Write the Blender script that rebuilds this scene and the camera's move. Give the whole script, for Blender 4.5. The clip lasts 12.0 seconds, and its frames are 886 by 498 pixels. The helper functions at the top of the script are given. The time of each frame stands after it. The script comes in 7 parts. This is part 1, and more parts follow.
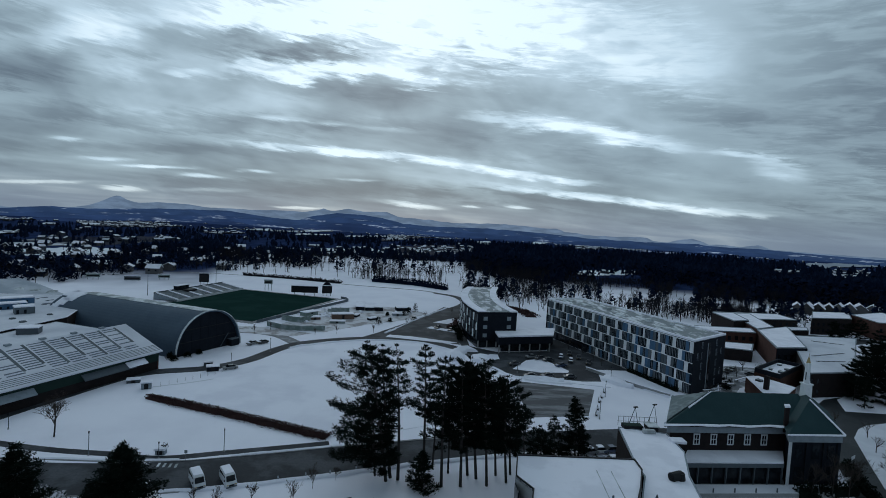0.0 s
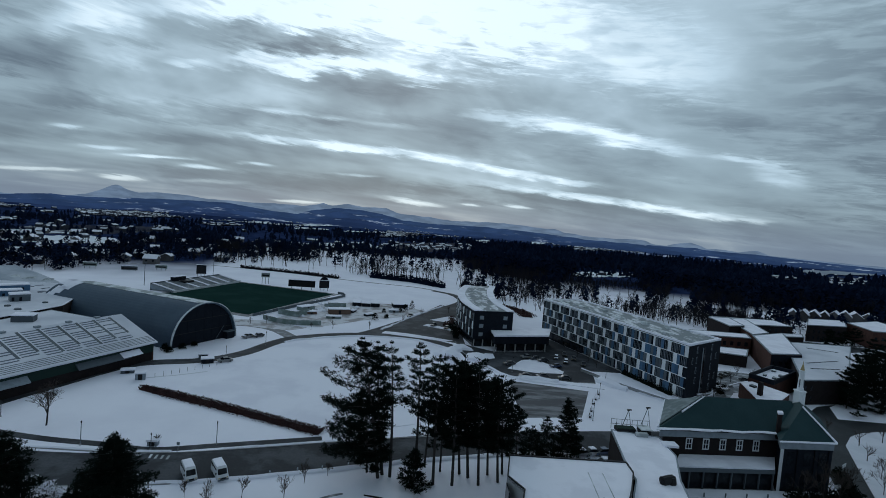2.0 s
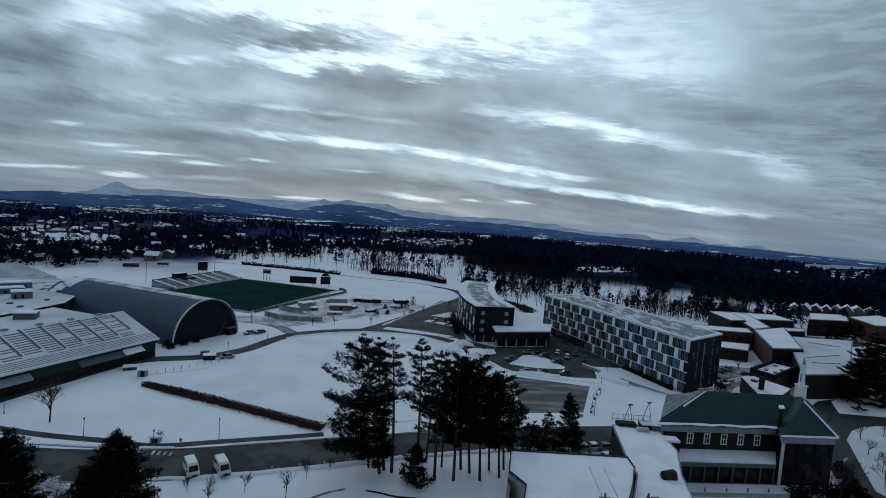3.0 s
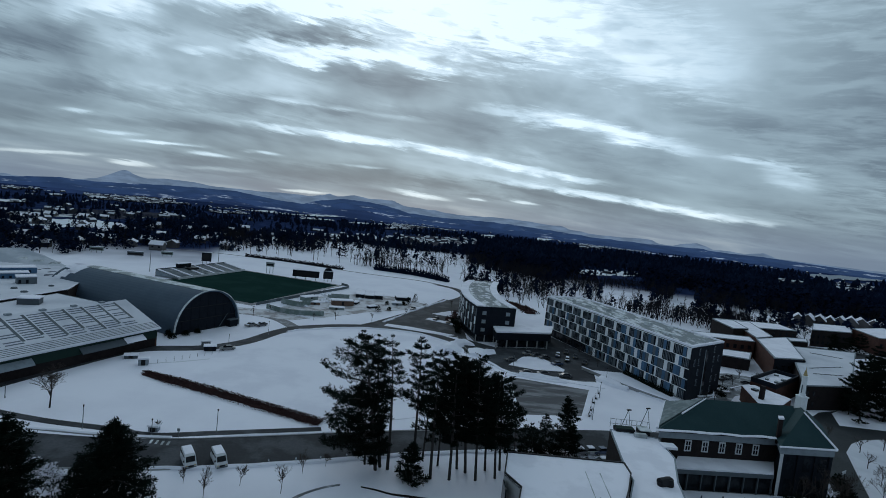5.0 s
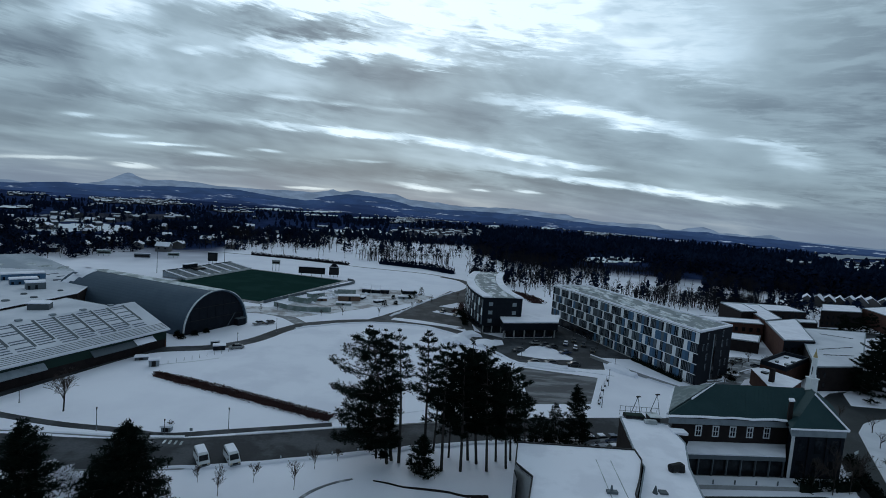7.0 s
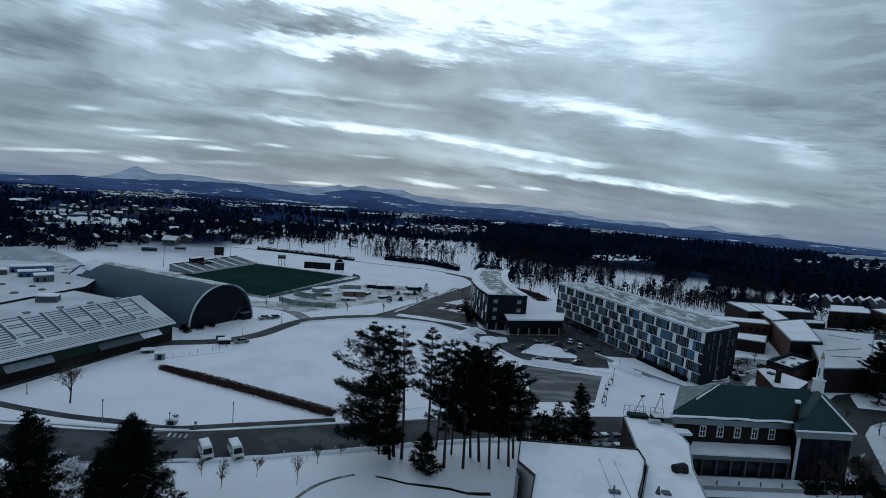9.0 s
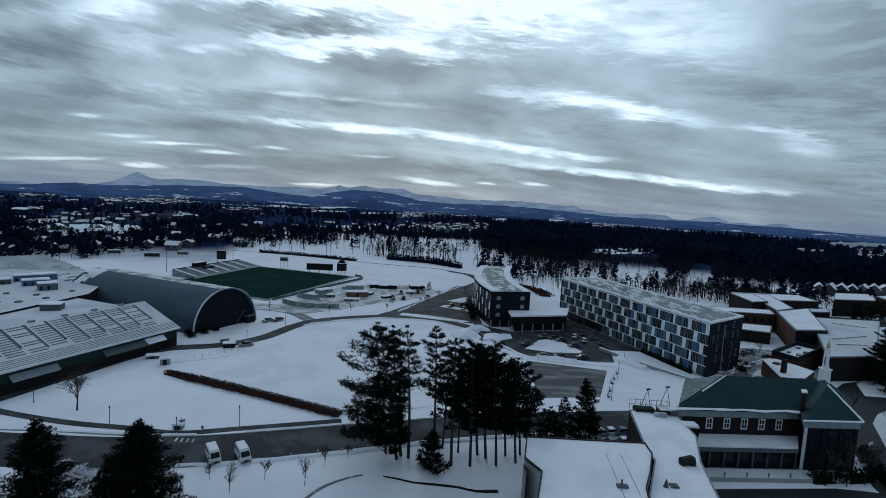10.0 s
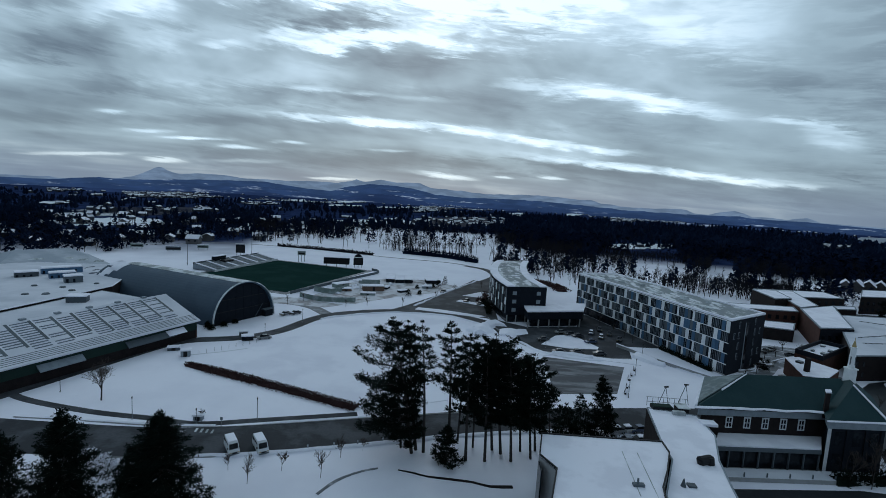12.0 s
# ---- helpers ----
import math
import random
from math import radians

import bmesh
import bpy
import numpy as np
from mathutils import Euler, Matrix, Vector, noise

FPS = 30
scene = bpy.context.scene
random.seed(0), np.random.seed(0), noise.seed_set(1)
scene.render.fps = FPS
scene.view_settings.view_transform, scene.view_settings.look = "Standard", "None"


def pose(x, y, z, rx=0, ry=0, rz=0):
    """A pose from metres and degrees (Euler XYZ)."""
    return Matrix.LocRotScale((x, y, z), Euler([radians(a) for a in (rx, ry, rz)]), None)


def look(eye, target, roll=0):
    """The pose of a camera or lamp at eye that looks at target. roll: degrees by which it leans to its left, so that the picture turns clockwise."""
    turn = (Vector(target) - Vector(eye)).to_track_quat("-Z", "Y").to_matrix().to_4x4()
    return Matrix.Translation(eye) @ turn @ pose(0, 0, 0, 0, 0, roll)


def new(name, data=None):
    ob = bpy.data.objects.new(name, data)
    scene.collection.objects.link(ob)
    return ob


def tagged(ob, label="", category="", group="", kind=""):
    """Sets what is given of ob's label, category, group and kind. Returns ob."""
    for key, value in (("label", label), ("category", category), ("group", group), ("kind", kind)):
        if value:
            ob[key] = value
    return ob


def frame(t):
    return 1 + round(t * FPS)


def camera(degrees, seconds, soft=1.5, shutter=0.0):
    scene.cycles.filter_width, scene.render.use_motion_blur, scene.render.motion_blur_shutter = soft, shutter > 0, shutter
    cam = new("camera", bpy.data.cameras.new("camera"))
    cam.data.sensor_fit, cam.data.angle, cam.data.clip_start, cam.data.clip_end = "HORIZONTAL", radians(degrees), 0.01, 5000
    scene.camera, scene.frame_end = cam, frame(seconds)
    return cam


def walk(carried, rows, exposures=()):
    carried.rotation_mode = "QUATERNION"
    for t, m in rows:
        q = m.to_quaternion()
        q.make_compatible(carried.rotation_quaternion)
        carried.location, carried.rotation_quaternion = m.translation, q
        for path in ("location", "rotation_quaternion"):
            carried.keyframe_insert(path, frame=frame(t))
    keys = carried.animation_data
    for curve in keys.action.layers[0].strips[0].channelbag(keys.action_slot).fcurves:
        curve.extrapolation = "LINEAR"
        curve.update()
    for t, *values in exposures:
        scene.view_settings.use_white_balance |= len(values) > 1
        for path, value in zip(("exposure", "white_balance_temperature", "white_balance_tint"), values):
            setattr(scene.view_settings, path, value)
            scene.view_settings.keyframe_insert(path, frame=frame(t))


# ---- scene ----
cam = camera(84.7, 12.0, soft=0.75)
# seconds, x, y, z, heading, pitch, roll of the hovering camera
ROWS = [
    (0, -0.52, -0.44, 48.67, -1.009, -2.832, 3.279),
    (0.5, -0.49, -0.38, 48.74, -2.459, -4.431, 4.533),
    (1, -0.45, -0.36, 48.76, -1.124, -2.807, 5.011),
    (1.5, -0.4, -0.32, 48.8, -1.392, -2.818, 4.975),
    (2, -0.36, -0.28, 48.84, -1.201, -3.112, 4.756),
    (2.5, -0.32, -0.23, 48.88, -1.087, -3.316, 4.048),
    (3, -0.28, -0.19, 48.92, -1.11, -3.639, 4.515),
    (5, -0.11, -0, 49.09, -0.686, -3.901, 6.287),
    (5.5, -0.07, 0.04, 49.12, -0.001, -3.254, 5.03),
    (6, -0.03, 0.1, 49.17, 0.205, -3.765, 3.779),
    (6.5, 0.01, 0.15, 49.21, -0.015, -3.888, 3.806),
    (7, 0.06, 0.21, 49.26, -0.18, -4.888, 4.403),
    (9, 0.22, 0.44, 49.44, 0.438, -5.397, 4.893),
    (9.5, 0.26, 0.49, 49.48, 1.273, -4.665, 3.76),
    (10, 0.3, 0.56, 49.52, 0.657, -5.649, 3.401),
    (10.5, 0.34, 0.62, 49.57, 0.256, -5.288, 5.006),
    (11, 0.38, 0.67, 49.6, 1.56, -4.085, 4.752),
    (11.5, 0.42, 0.74, 49.66, 1.47, -5.984, 4.279),
    (12, 0.46, 0.81, 49.7, 2.55, -6.447, 3.398),
]
walk(cam, [(t, pose(x, y, z, 90 + pitch, 0, yaw) @ pose(0, 0, 0, 0, 0, roll)) for t, x, y, z, yaw, pitch, roll in ROWS],
     exposures=[(0.0, -0.04, 5920, 8), (6.5, 0.02, 5880, 8), (12.0, 0.10, 5840, 8)])

# ---------------------------------------------------------------- world, sun
W = bpy.data.worlds.new("winter_sky")
scene.world = W
W.use_nodes = True


class V:
    """A number in a node tree, with plain arithmetic."""
    tree = None

    def __init__(self, socket):
        self.s = socket

    @staticmethod
    def op(kind, *args, clamp=False):
        n = V.tree.nodes.new("ShaderNodeMath")
        n.operation = kind
        n.use_clamp = clamp
        for i, a in enumerate(args):
            if isinstance(a, V):
                V.tree.links.new(a.s, n.inputs[i])
            else:
                n.inputs[i].default_value = a
        return V(n.outputs[0])

    def __add__(self, o): return V.op("ADD", self, o)
    def __radd__(self, o): return V.op("ADD", o, self)
    def __sub__(self, o): return V.op("SUBTRACT", self, o)
    def __rsub__(self, o): return V.op("SUBTRACT", o, self)
    def __mul__(self, o): return V.op("MULTIPLY", self, o)
    def __rmul__(self, o): return V.op("MULTIPLY", o, self)
    def __truediv__(self, o): return V.op("DIVIDE", self, o)


def smooth(v, a, b):
    n = V.tree.nodes.new("ShaderNodeMapRange")
    n.interpolation_type = "SMOOTHSTEP"
    V.tree.links.new(v.s, n.inputs[0])
    n.inputs[1].default_value, n.inputs[2].default_value = a, b
    return V(n.outputs[0])


def noise_at(x, y, z, scale, detail=4.0, rough=0.5, distort=0.0):
    c = V.tree.nodes.new("ShaderNodeCombineXYZ")
    for i, a in enumerate((x, y, z)):
        if isinstance(a, V):
            V.tree.links.new(a.s, c.inputs[i])
        else:
            c.inputs[i].default_value = a
    n = V.tree.nodes.new("ShaderNodeTexNoise")
    n.inputs["Scale"].default_value, n.inputs["Detail"].default_value = scale, detail
    n.inputs["Roughness"].default_value, n.inputs["Distortion"].default_value = rough, distort
    V.tree.links.new(c.outputs[0], n.inputs["Vector"])
    return V(n.outputs[0])


def colour_mix(f, a, b):
    n = V.tree.nodes.new("ShaderNodeMix")
    n.data_type = "RGBA"
    for i, v in ((0, f), (6, a), (7, b)):
        if isinstance(v, V):
            V.tree.links.new(v.s, n.inputs[i])
        elif isinstance(v, tuple):
            n.inputs[i].default_value = (*v, 1)
        else:
            n.inputs[i].default_value = v
    return V(n.outputs[2])


def build_sky():
    V.tree = t = W.node_tree
    t.nodes.clear()
    tc = t.nodes.new("ShaderNodeTexCoord")
    sep = t.nodes.new("ShaderNodeSeparateXYZ")
    t.links.new(tc.outputs["Generated"], sep.inputs[0])
    x, y, z = (V(o) for o in sep.outputs)
    el = V.op("ARCSINE", z) * 57.29578
    az = V.op("ARCTAN2", x, y) * 57.29578
    # the cloud sheet lies flat overhead; its rolls run towards the right of the far view
    lift = V.op("MAXIMUM", z, 0.0) + 0.085
    px, py = x / lift, y / lift
    a = radians(64)
    u, v = px * math.sin(a) + py * math.cos(a), px * math.cos(a) - py * math.sin(a)
    big = noise_at(u * 0.26, v * 0.52, 3.1, 1.5, 3.0, 0.45, 0.4)
    # nearer the horizon the rolls are seen edge on and close up
    deep = V.op("LOGARITHM", V.op("MAXIMUM", el, 0.0) + 2.0, 2.71828) * 6.0 + az * 0.05 + smooth(az, 0.0, 30.0) * 1.2
    mid = noise_at(az * 0.10, deep * 0.62, 8.4, 0.85, 3.5, 0.48, 0.4)
    puff = noise_at(az * 0.060, el * 0.13 + az * 0.012, 5.2, 1.5, 4.0, 0.48, 0.5)
    crisp = noise_at(az * 0.22, el * 0.9 + az * 0.05, 2.9, 1.0, 4.0, 0.5, 0.3)
    thread = noise_at(az * 0.35, el * 2.6 + az * 0.20, 6.3, 1.0, 5.0, 0.62, 0.6)
    calm = smooth(az, 12.0, 38.0) * smooth(el, -4.0, 9.0)
    rough = 1.0 - calm * 0.68
    veil = (big - 0.5) * 0.45 * rough + (mid - 0.5) * 0.50 * rough + (puff - 0.5) * 0.62 * rough + (crisp - 0.5) * 0.07 * rough
    low = smooth(el, 9.0, 0.5)
    light = 0.46 + veil - low * 0.12 + smooth(el, 9.0, 24.0) * 0.15
    # brighter where the hidden sun stands behind the cloud
    def glow(az0, el0, wa, we, gain, rise=0.0, wobble=0.0):
        da = (az - az0) / wa
        de = (el - el0 - (az - az0) * rise + (puff - 0.5) * wobble * 1.2 + (crisp - 0.5) * wobble * 1.2) / we + (thread - 0.5) * 2.4
        return V.op("EXPONENT", V.op("POWER", da * da + de * de, 1.5) * -0.8) * gain * (0.45 + smooth(crisp, 0.34, 0.60) * 0.62)
    # azimuth, elevation, half width, half height, gain, slope, raggedness of each opening or heavy roll in the cloud
    high_gaps = (
        (-0.6, 22.0, 12.0, 3.9, 0.78, 0.058, 4),
        (-18.3, 20.71, 9.8, 1.23, 0.62, 0.167, 4),
        (19.0, 20.13, 10.1, 3.4, 0.24, -0.239, 3),
        (-1.7, 16.62, 4.6, 1.16, 0.2, -0.021, 2),
        (-34.7, 16.35, 4.0, 1.13, 0.28, 0.26, 3),
        (-13.2, 15.91, 8.0, 0.85, 0.64, 0.123, 3),
        (-20.4, 15.73, 2.9, 0.49, 0.3, 0.162, 2),
        (-27.4, 13.72, 1.8, 0.42, 0.3, 0.19, 1.5),
        (-33.3, 13.55, 2.7, 1.29, 0.16, 0.224, 3),
        (10.3, 12.07, 7.6, 0.7, 0.33, -0.067, 1.2),
        (18.1, 10.94, 6.9, 0.71, 0.62, -0.16, 1.2),
        (-17.8, 10.58, 2.6, 0.24, 0.28, 0.026, 0.5),
    )
    mid_gaps = (
        (-12.3, 10.55, 1.8, 0.24, 0.3, 0.008, 0.5),
        (-6.5, 10.49, 3.9, 0.31, 0.2, -0.01, 0.6),
        (31.4, 8.76, 2.4, 0.27, 0.28, -0.127, 0.6),
        (-10.2, 7.52, 10.8, 0.41, 0.72, 0.006, 0.7),
        (35.0, 7.27, 2.2, 1.1, 0.26, -0.241, 1.5),
        (8.2, 6.49, 8.7, 0.38, 0.66, -0.096, 0.7),
        (-37.1, 5.9, 1.1, 0.18, 0.3, 0.099, 0.4),
        (-20.5, 4.59, 1.7, 0.16, 0.45, 0.049, 0.3),
        (-9.4, 4.53, 2.6, 0.15, 0.3, 0.021, 0.3),
        (-34.0, 4.51, 2.1, 0.16, 0.28, 0.074, 0.3),
        (-29.7, 4.17, 3.0, 0.17, 0.5, 0.05, 0.3),
        (21.4, 3.71, 12.6, 0.37, 0.66, -0.083, 0.7),
    )
    low_gaps = (
        (-25.5, 3.65, 1.9, 0.18, 0.5, -0.005, 0.3),
        (9.5, 2.55, 1.4, 0.17, 0.5, -0.059, 0.2),
        (4.0, 2.34, 1.0, 0.13, 0.4, -0.034, 0.2),
        (-24.4, 2.28, 3.3, 0.18, 0.3, 0.037, 0.3),
        (-3.0, 2.13, 3.3, 0.26, 0.6, -0.059, 0.3),
        (-38.7, 1.83, 4.5, 0.15, 0.3, 0.086, 0.4),
        (-32.5, 1.78, 1.8, 0.25, 0.55, 0.006, 0.4),
        (-16.1, 0.98, 2.6, 0.15, 0.45, 0.024, 0.2),
    )
    high_rolls = (
        (-15.8, 17.99, 9.0, 1.2, -0.42, 0.079, 2.5),
        (15.5, 16.52, 12.1, 0.79, -0.06, -0.147, 1.5),
        (-41.1, 15.13, 3.3, 1.31, -0.26, 0.301, 2),
        # no roll: lens vignette at the right edge put into the sky colour
        (47.0, 15.0, 13.0, 11.0, -0.28, -0.114, 0.5),
        (-8.0, 14.31, 12.6, 0.71, -0.12, 0.049, 1.5),
        (-34.6, 14.08, 5.7, 0.73, -0.22, 0.237, 2),
        (29.1, 12.77, 6.1, 1.28, -0.14, -0.205, 1.5),
        (-40.4, 11.1, 4.6, 1.12, -0.26, 0.243, 2.5),
    )
    low_rolls = (
        (-21.8, 9.4, 14.6, 1.04, -0.2, 0.078, 1.8),
        (13.1, 8.65, 16.0, 0.99, -0.12, -0.121, 1.2),
        (-38.8, 7.73, 6.0, 0.89, -0.1, 0.165, 2),
        (-32.2, 5.69, 10.4, 0.54, -0.14, 0.092, 0.8),
        (34.1, 4.32, 5.5, 0.76, -0.12, -0.112, 0.7),
        (7.2, 3.52, 11.0, 0.84, -0.22, -0.019, 0.7),
        (-19.8, 2.81, 16.1, 0.8, -0.16, 0.055, 0.7),
        (28.1, 1.79, 10.4, 0.81, -0.16, -0.052, 0.6),
    )
    for g in high_gaps + mid_gaps + low_gaps + high_rolls + low_rolls:
        light = light + glow(*g)
    ramp = t.nodes.new("ShaderNodeValToRGB")
    t.links.new(light.s, ramp.inputs[0])
    e = ramp.color_ramp.elements
    e[0].position, e[0].color = 0.0, (0.105, 0.135, 0.165, 1)
    e[1].position, e[1].color = 1.0, (0.86, 0.97, 1.0, 1)
    for p, c in ((0.22, (0.172, 0.218, 0.25)), (0.45, (0.31, 0.39, 0.425)), (0.70, (0.55, 0.67, 0.73))):
        n = e.new(p)
        n.color = (*c, 1)
    col = V(ramp.outputs[0])
    # away from the sun and overhead the cloud is thicker and darker
    thick = (1.0 - smooth(el, 23.0, 44.0) * 0.36) * (1.0 - smooth(V.op("ABSOLUTE", az + 6.0), 55.0, 110.0) * 0.34)
    haze = smooth(el, 4.5, -0.5)
    col = colour_mix(haze * 0.62, col, colour_mix(smooth(light, 0.30, 0.75), (0.178, 0.228, 0.305), (0.66, 0.66, 0.60)))
    shade = t.nodes.new("ShaderNodeVectorMath")
    shade.operation = "SCALE"
    t.links.new(col.s, shade.inputs[0])
    t.links.new(thick.s, shade.inputs["Scale"])
    col = V(shade.outputs[0])
    sky = t.nodes.new("ShaderNodeTexSky")
    sky.sky_type, sky.sun_disc = "NISHITA", False
    sky.sun_elevation, sky.sun_rotation = radians(26), radians(-6)
    bg1, bg2 = t.nodes.new("ShaderNodeBackground"), t.nodes.new("ShaderNodeBackground")
    add, out = t.nodes.new("ShaderNodeAddShader"), t.nodes.new("ShaderNodeOutputWorld")
    t.links.new(col.s, bg1.inputs[0])
    t.links.new(sky.outputs[0], bg2.inputs[0])
    bg1.inputs[1].default_value, bg2.inputs[1].default_value = SKY_CLOUD, SKY_CLEAR
    t.links.new(bg1.outputs[0], add.inputs[0])
    t.links.new(bg2.outputs[0], add.inputs[1])
    t.links.new(add.outputs[0], out.inputs[0])


SKY_CLOUD, SKY_CLEAR, SUN = 1.0, 0.004, 0.28
build_sky()
sun = new("sun", bpy.data.lights.new("sun", "SUN"))
sun.data.energy, sun.data.angle, sun.data.color = SUN, radians(18), (1.0, 0.96, 0.9)
sun.matrix_world = look((0, 0, 0), (0.094, -0.894, -0.438))


# ---------------------------------------------------------------- materials
def material(name, base, rough=0.7, metal=0.0, spots=None, scale=0.3, amount=0.5, grain=0.12, grain_scale=6.0, bump=0.15,
             stretch=(1, 1, 1), spec=0.12, edge=(0.45, 0.62), per_piece=0.0):
    """A surface with broad patches of a second colour, fine grain and relief, at world size."""
    m = bpy.data.materials.new(name)
    m.use_nodes = True
    V.tree = t = m.node_tree
    b = t.nodes["Principled BSDF"]
    geo = t.nodes.new("ShaderNodeNewGeometry")
    sep = t.nodes.new("ShaderNodeSeparateXYZ")
    t.links.new(geo.outputs["Position"], sep.inputs[0])
    x, y, z = (V(o) * k for o, k in zip(sep.outputs, stretch))
    broad = noise_at(x, y, z, scale, 5.0, 0.6)
    small = noise_at(x, y, z, grain_scale, 3.0, 0.6)
    col = colour_mix(smooth(broad, *edge) * amount, base, spots or tuple(c * 0.7 for c in base))
    dark = tuple(c * (1 - 2 * grain) for c in base)
    col = colour_mix(smooth(small, 0.35, 0.75) * grain * 3.0, col, dark)
    if per_piece:
        info = t.nodes.new("ShaderNodeObjectInfo")
        col = colour_mix(V(info.outputs["Random"]) * per_piece, col, tuple(c * 0.45 for c in base))
    t.links.new(col.s, b.inputs["Base Color"])
    b.inputs["Metallic"].default_value = metal
    b.inputs["Specular IOR Level"].default_value = spec
    r = small * 0.25 + (rough - 0.12)
    t.links.new(r.s, b.inputs["Roughness"])
    if bump:
        n = t.nodes.new("ShaderNodeBump")
        n.inputs["Strength"].default_value, n.inputs["Distance"].default_value = bump, 0.15
        h = broad * 0.6 + small * 0.4
        t.links.new(h.s, n.inputs["Height"])
        t.links.new(n.outputs[0], b.inputs["Normal"])
    return m


M = {}
M["snow"] = material("snow", (0.84, 0.85, 0.94), 0.75, spots=(0.72, 0.73, 0.83), scale=0.05, amount=0.7, grain=0.03, grain_scale=0.6, bump=0.25, spec=0.0)
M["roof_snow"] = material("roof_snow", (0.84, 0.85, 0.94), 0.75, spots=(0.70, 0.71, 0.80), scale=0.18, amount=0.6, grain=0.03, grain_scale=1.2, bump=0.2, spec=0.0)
M["thin_snow"] = material("thin_snow", (0.62, 0.66, 0.70), 0.8, spots=(0.24, 0.27, 0.28), scale=0.22, amount=0.9, grain=0.06, grain_scale=1.5, bump=0.1, edge=(0.42, 0.56))
M["roof_membrane"] = material("roof_membrane", (0.23, 0.26, 0.28), 0.8, spots=(0.74, 0.77, 0.83), scale=0.14, amount=0.9, grain=0.10, grain_scale=2.2, bump=0.1, stretch=(2.2, 0.9, 1), edge=(0.47, 0.60))
M["asphalt"] = material("asphalt", (0.036, 0.040, 0.047), 0.8, spots=(0.085, 0.092, 0.105), scale=0.12, amount=0.8, grain=0.1, grain_scale=2.0, bump=0.1)
# tree shade over the drive is put into this darker asphalt colour
M["shaded_wet_asphalt"] = material("shaded_wet_asphalt", (0.016, 0.020, 0.024), 0.6, spots=(0.034, 0.040, 0.046), scale=0.10, amount=0.8, grain=0.1, grain_scale=2.0, bump=0.08, spec=0.2)
M["slush"] = material("slush", (0.17, 0.18, 0.20), 0.7, spots=(0.50, 0.53, 0.58), scale=0.25, amount=0.9, grain=0.1, grain_scale=2.0, bump=0.2, edge=(0.5, 0.64))
M["court"] = material("court_asphalt", (0.085, 0.088, 0.098), 0.75, spots=(0.24, 0.25, 0.27), scale=0.11, amount=0.8, grain=0.08, grain_scale=1.2, bump=0.1, stretch=(0.6, 2.2, 1))
# dark grey for bare roof strips and for shade between the skylight panels
M["snow_seam"] = material("bare_roof_and_gap_shade", (0.15, 0.17, 0.21), 0.85, spots=(0.08, 0.10, 0.13), scale=0.4, amount=0.8, grain=0.06, bump=0.05)
M["mud"] = material("churned_ground", (0.60, 0.61, 0.66), 0.9, spots=(0.24, 0.22, 0.22), scale=0.16, amount=0.85, grain=0.1, grain_scale=0.8, bump=0.3, edge=(0.46, 0.60))
# grey holds the shade of the field house's darker slope
M["shaded_slope_snow"] = material("shaded_slope_snow", (0.36, 0.40, 0.46), 0.85, spots=(0.55, 0.58, 0.64), scale=0.06, amount=0.8, grain=0.05, grain_scale=0.9, bump=0.1, edge=(0.48, 0.66), spec=0.0)
# duller snow; on the terrace block it carries dirt and tree shade
M["blown_snow"] = material("duller_snow", (0.66, 0.68, 0.75), 0.8, spots=(0.46, 0.49, 0.56), scale=0.07, amount=0.8, grain=0.04, grain_scale=0.8, bump=0.1, edge=(0.32, 0.72), spec=0.0)
M["concrete"] = material("concrete", (0.30, 0.31, 0.32), 0.85, scale=0.5, amount=0.5)
M["turf"] = material("turf", (0.013, 0.034, 0.031), 1.0, spec=0.0, spots=(0.019, 0.045, 0.041), scale=0.07, amount=0.8, grain=0.06, bump=0.1, stretch=(1, 1, 1))
M["brick"] = material("brick", (0.072, 0.036, 0.030), 0.9, spots=(0.045, 0.024, 0.022), scale=0.5, amount=0.7, grain=0.15, grain_scale=4, bump=0.2)
M["dark_brick"] = material("dark_brick", (0.022, 0.018, 0.019), 0.95, spots=(0.014, 0.012, 0.014), scale=0.5, amount=0.7, grain=0.15, grain_scale=4, bump=0.2)
M["dark_clad"] = material("dark_cladding", (0.008, 0.011, 0.018), 0.8, spots=(0.013, 0.017, 0.026), scale=0.6, amount=0.5, grain=0.1, bump=0.1)
M["white_panel"] = material("white_panel", (0.78, 0.81, 0.85), 0.55, spots=(0.66, 0.70, 0.74), scale=0.9, amount=0.6, grain=0.03, bump=0.03, per_piece=0.22)
M["blue_panel"] = material("blue_panel", (0.075, 0.15, 0.26), 0.35, spots=(0.11, 0.20, 0.32), scale=0.9, amount=0.6, grain=0.05, bump=0.03, per_piece=0.6)
M["grey_panel"] = material("grey_panel", (0.12, 0.145, 0.17), 0.5, spots=(0.10, 0.12, 0.14), scale=0.9, amount=0.6, grain=0.05, bump=0.03, per_piece=0.7)
M["glass"] = material("window_glass", (0.008, 0.011, 0.016), 0.16, spots=(0.035, 0.043, 0.055), scale=0.7, amount=0.5, grain=0.02, bump=0.0, spec=0.22, per_piece=0.5)
M["curtained_glass"] = material("curtained_glass", (0.050, 0.062, 0.080), 0.2, spots=(0.03, 0.04, 0.055), scale=0.9, amount=0.8, grain=0.03, bump=0.0, spec=0.22, per_piece=0.6)
M["white_paint"] = material("white_paint", (0.58, 0.60, 0.64), 0.55, spots=(0.46, 0.49, 0.53), scale=0.8, amount=0.5, grain=0.04, bump=0.05)
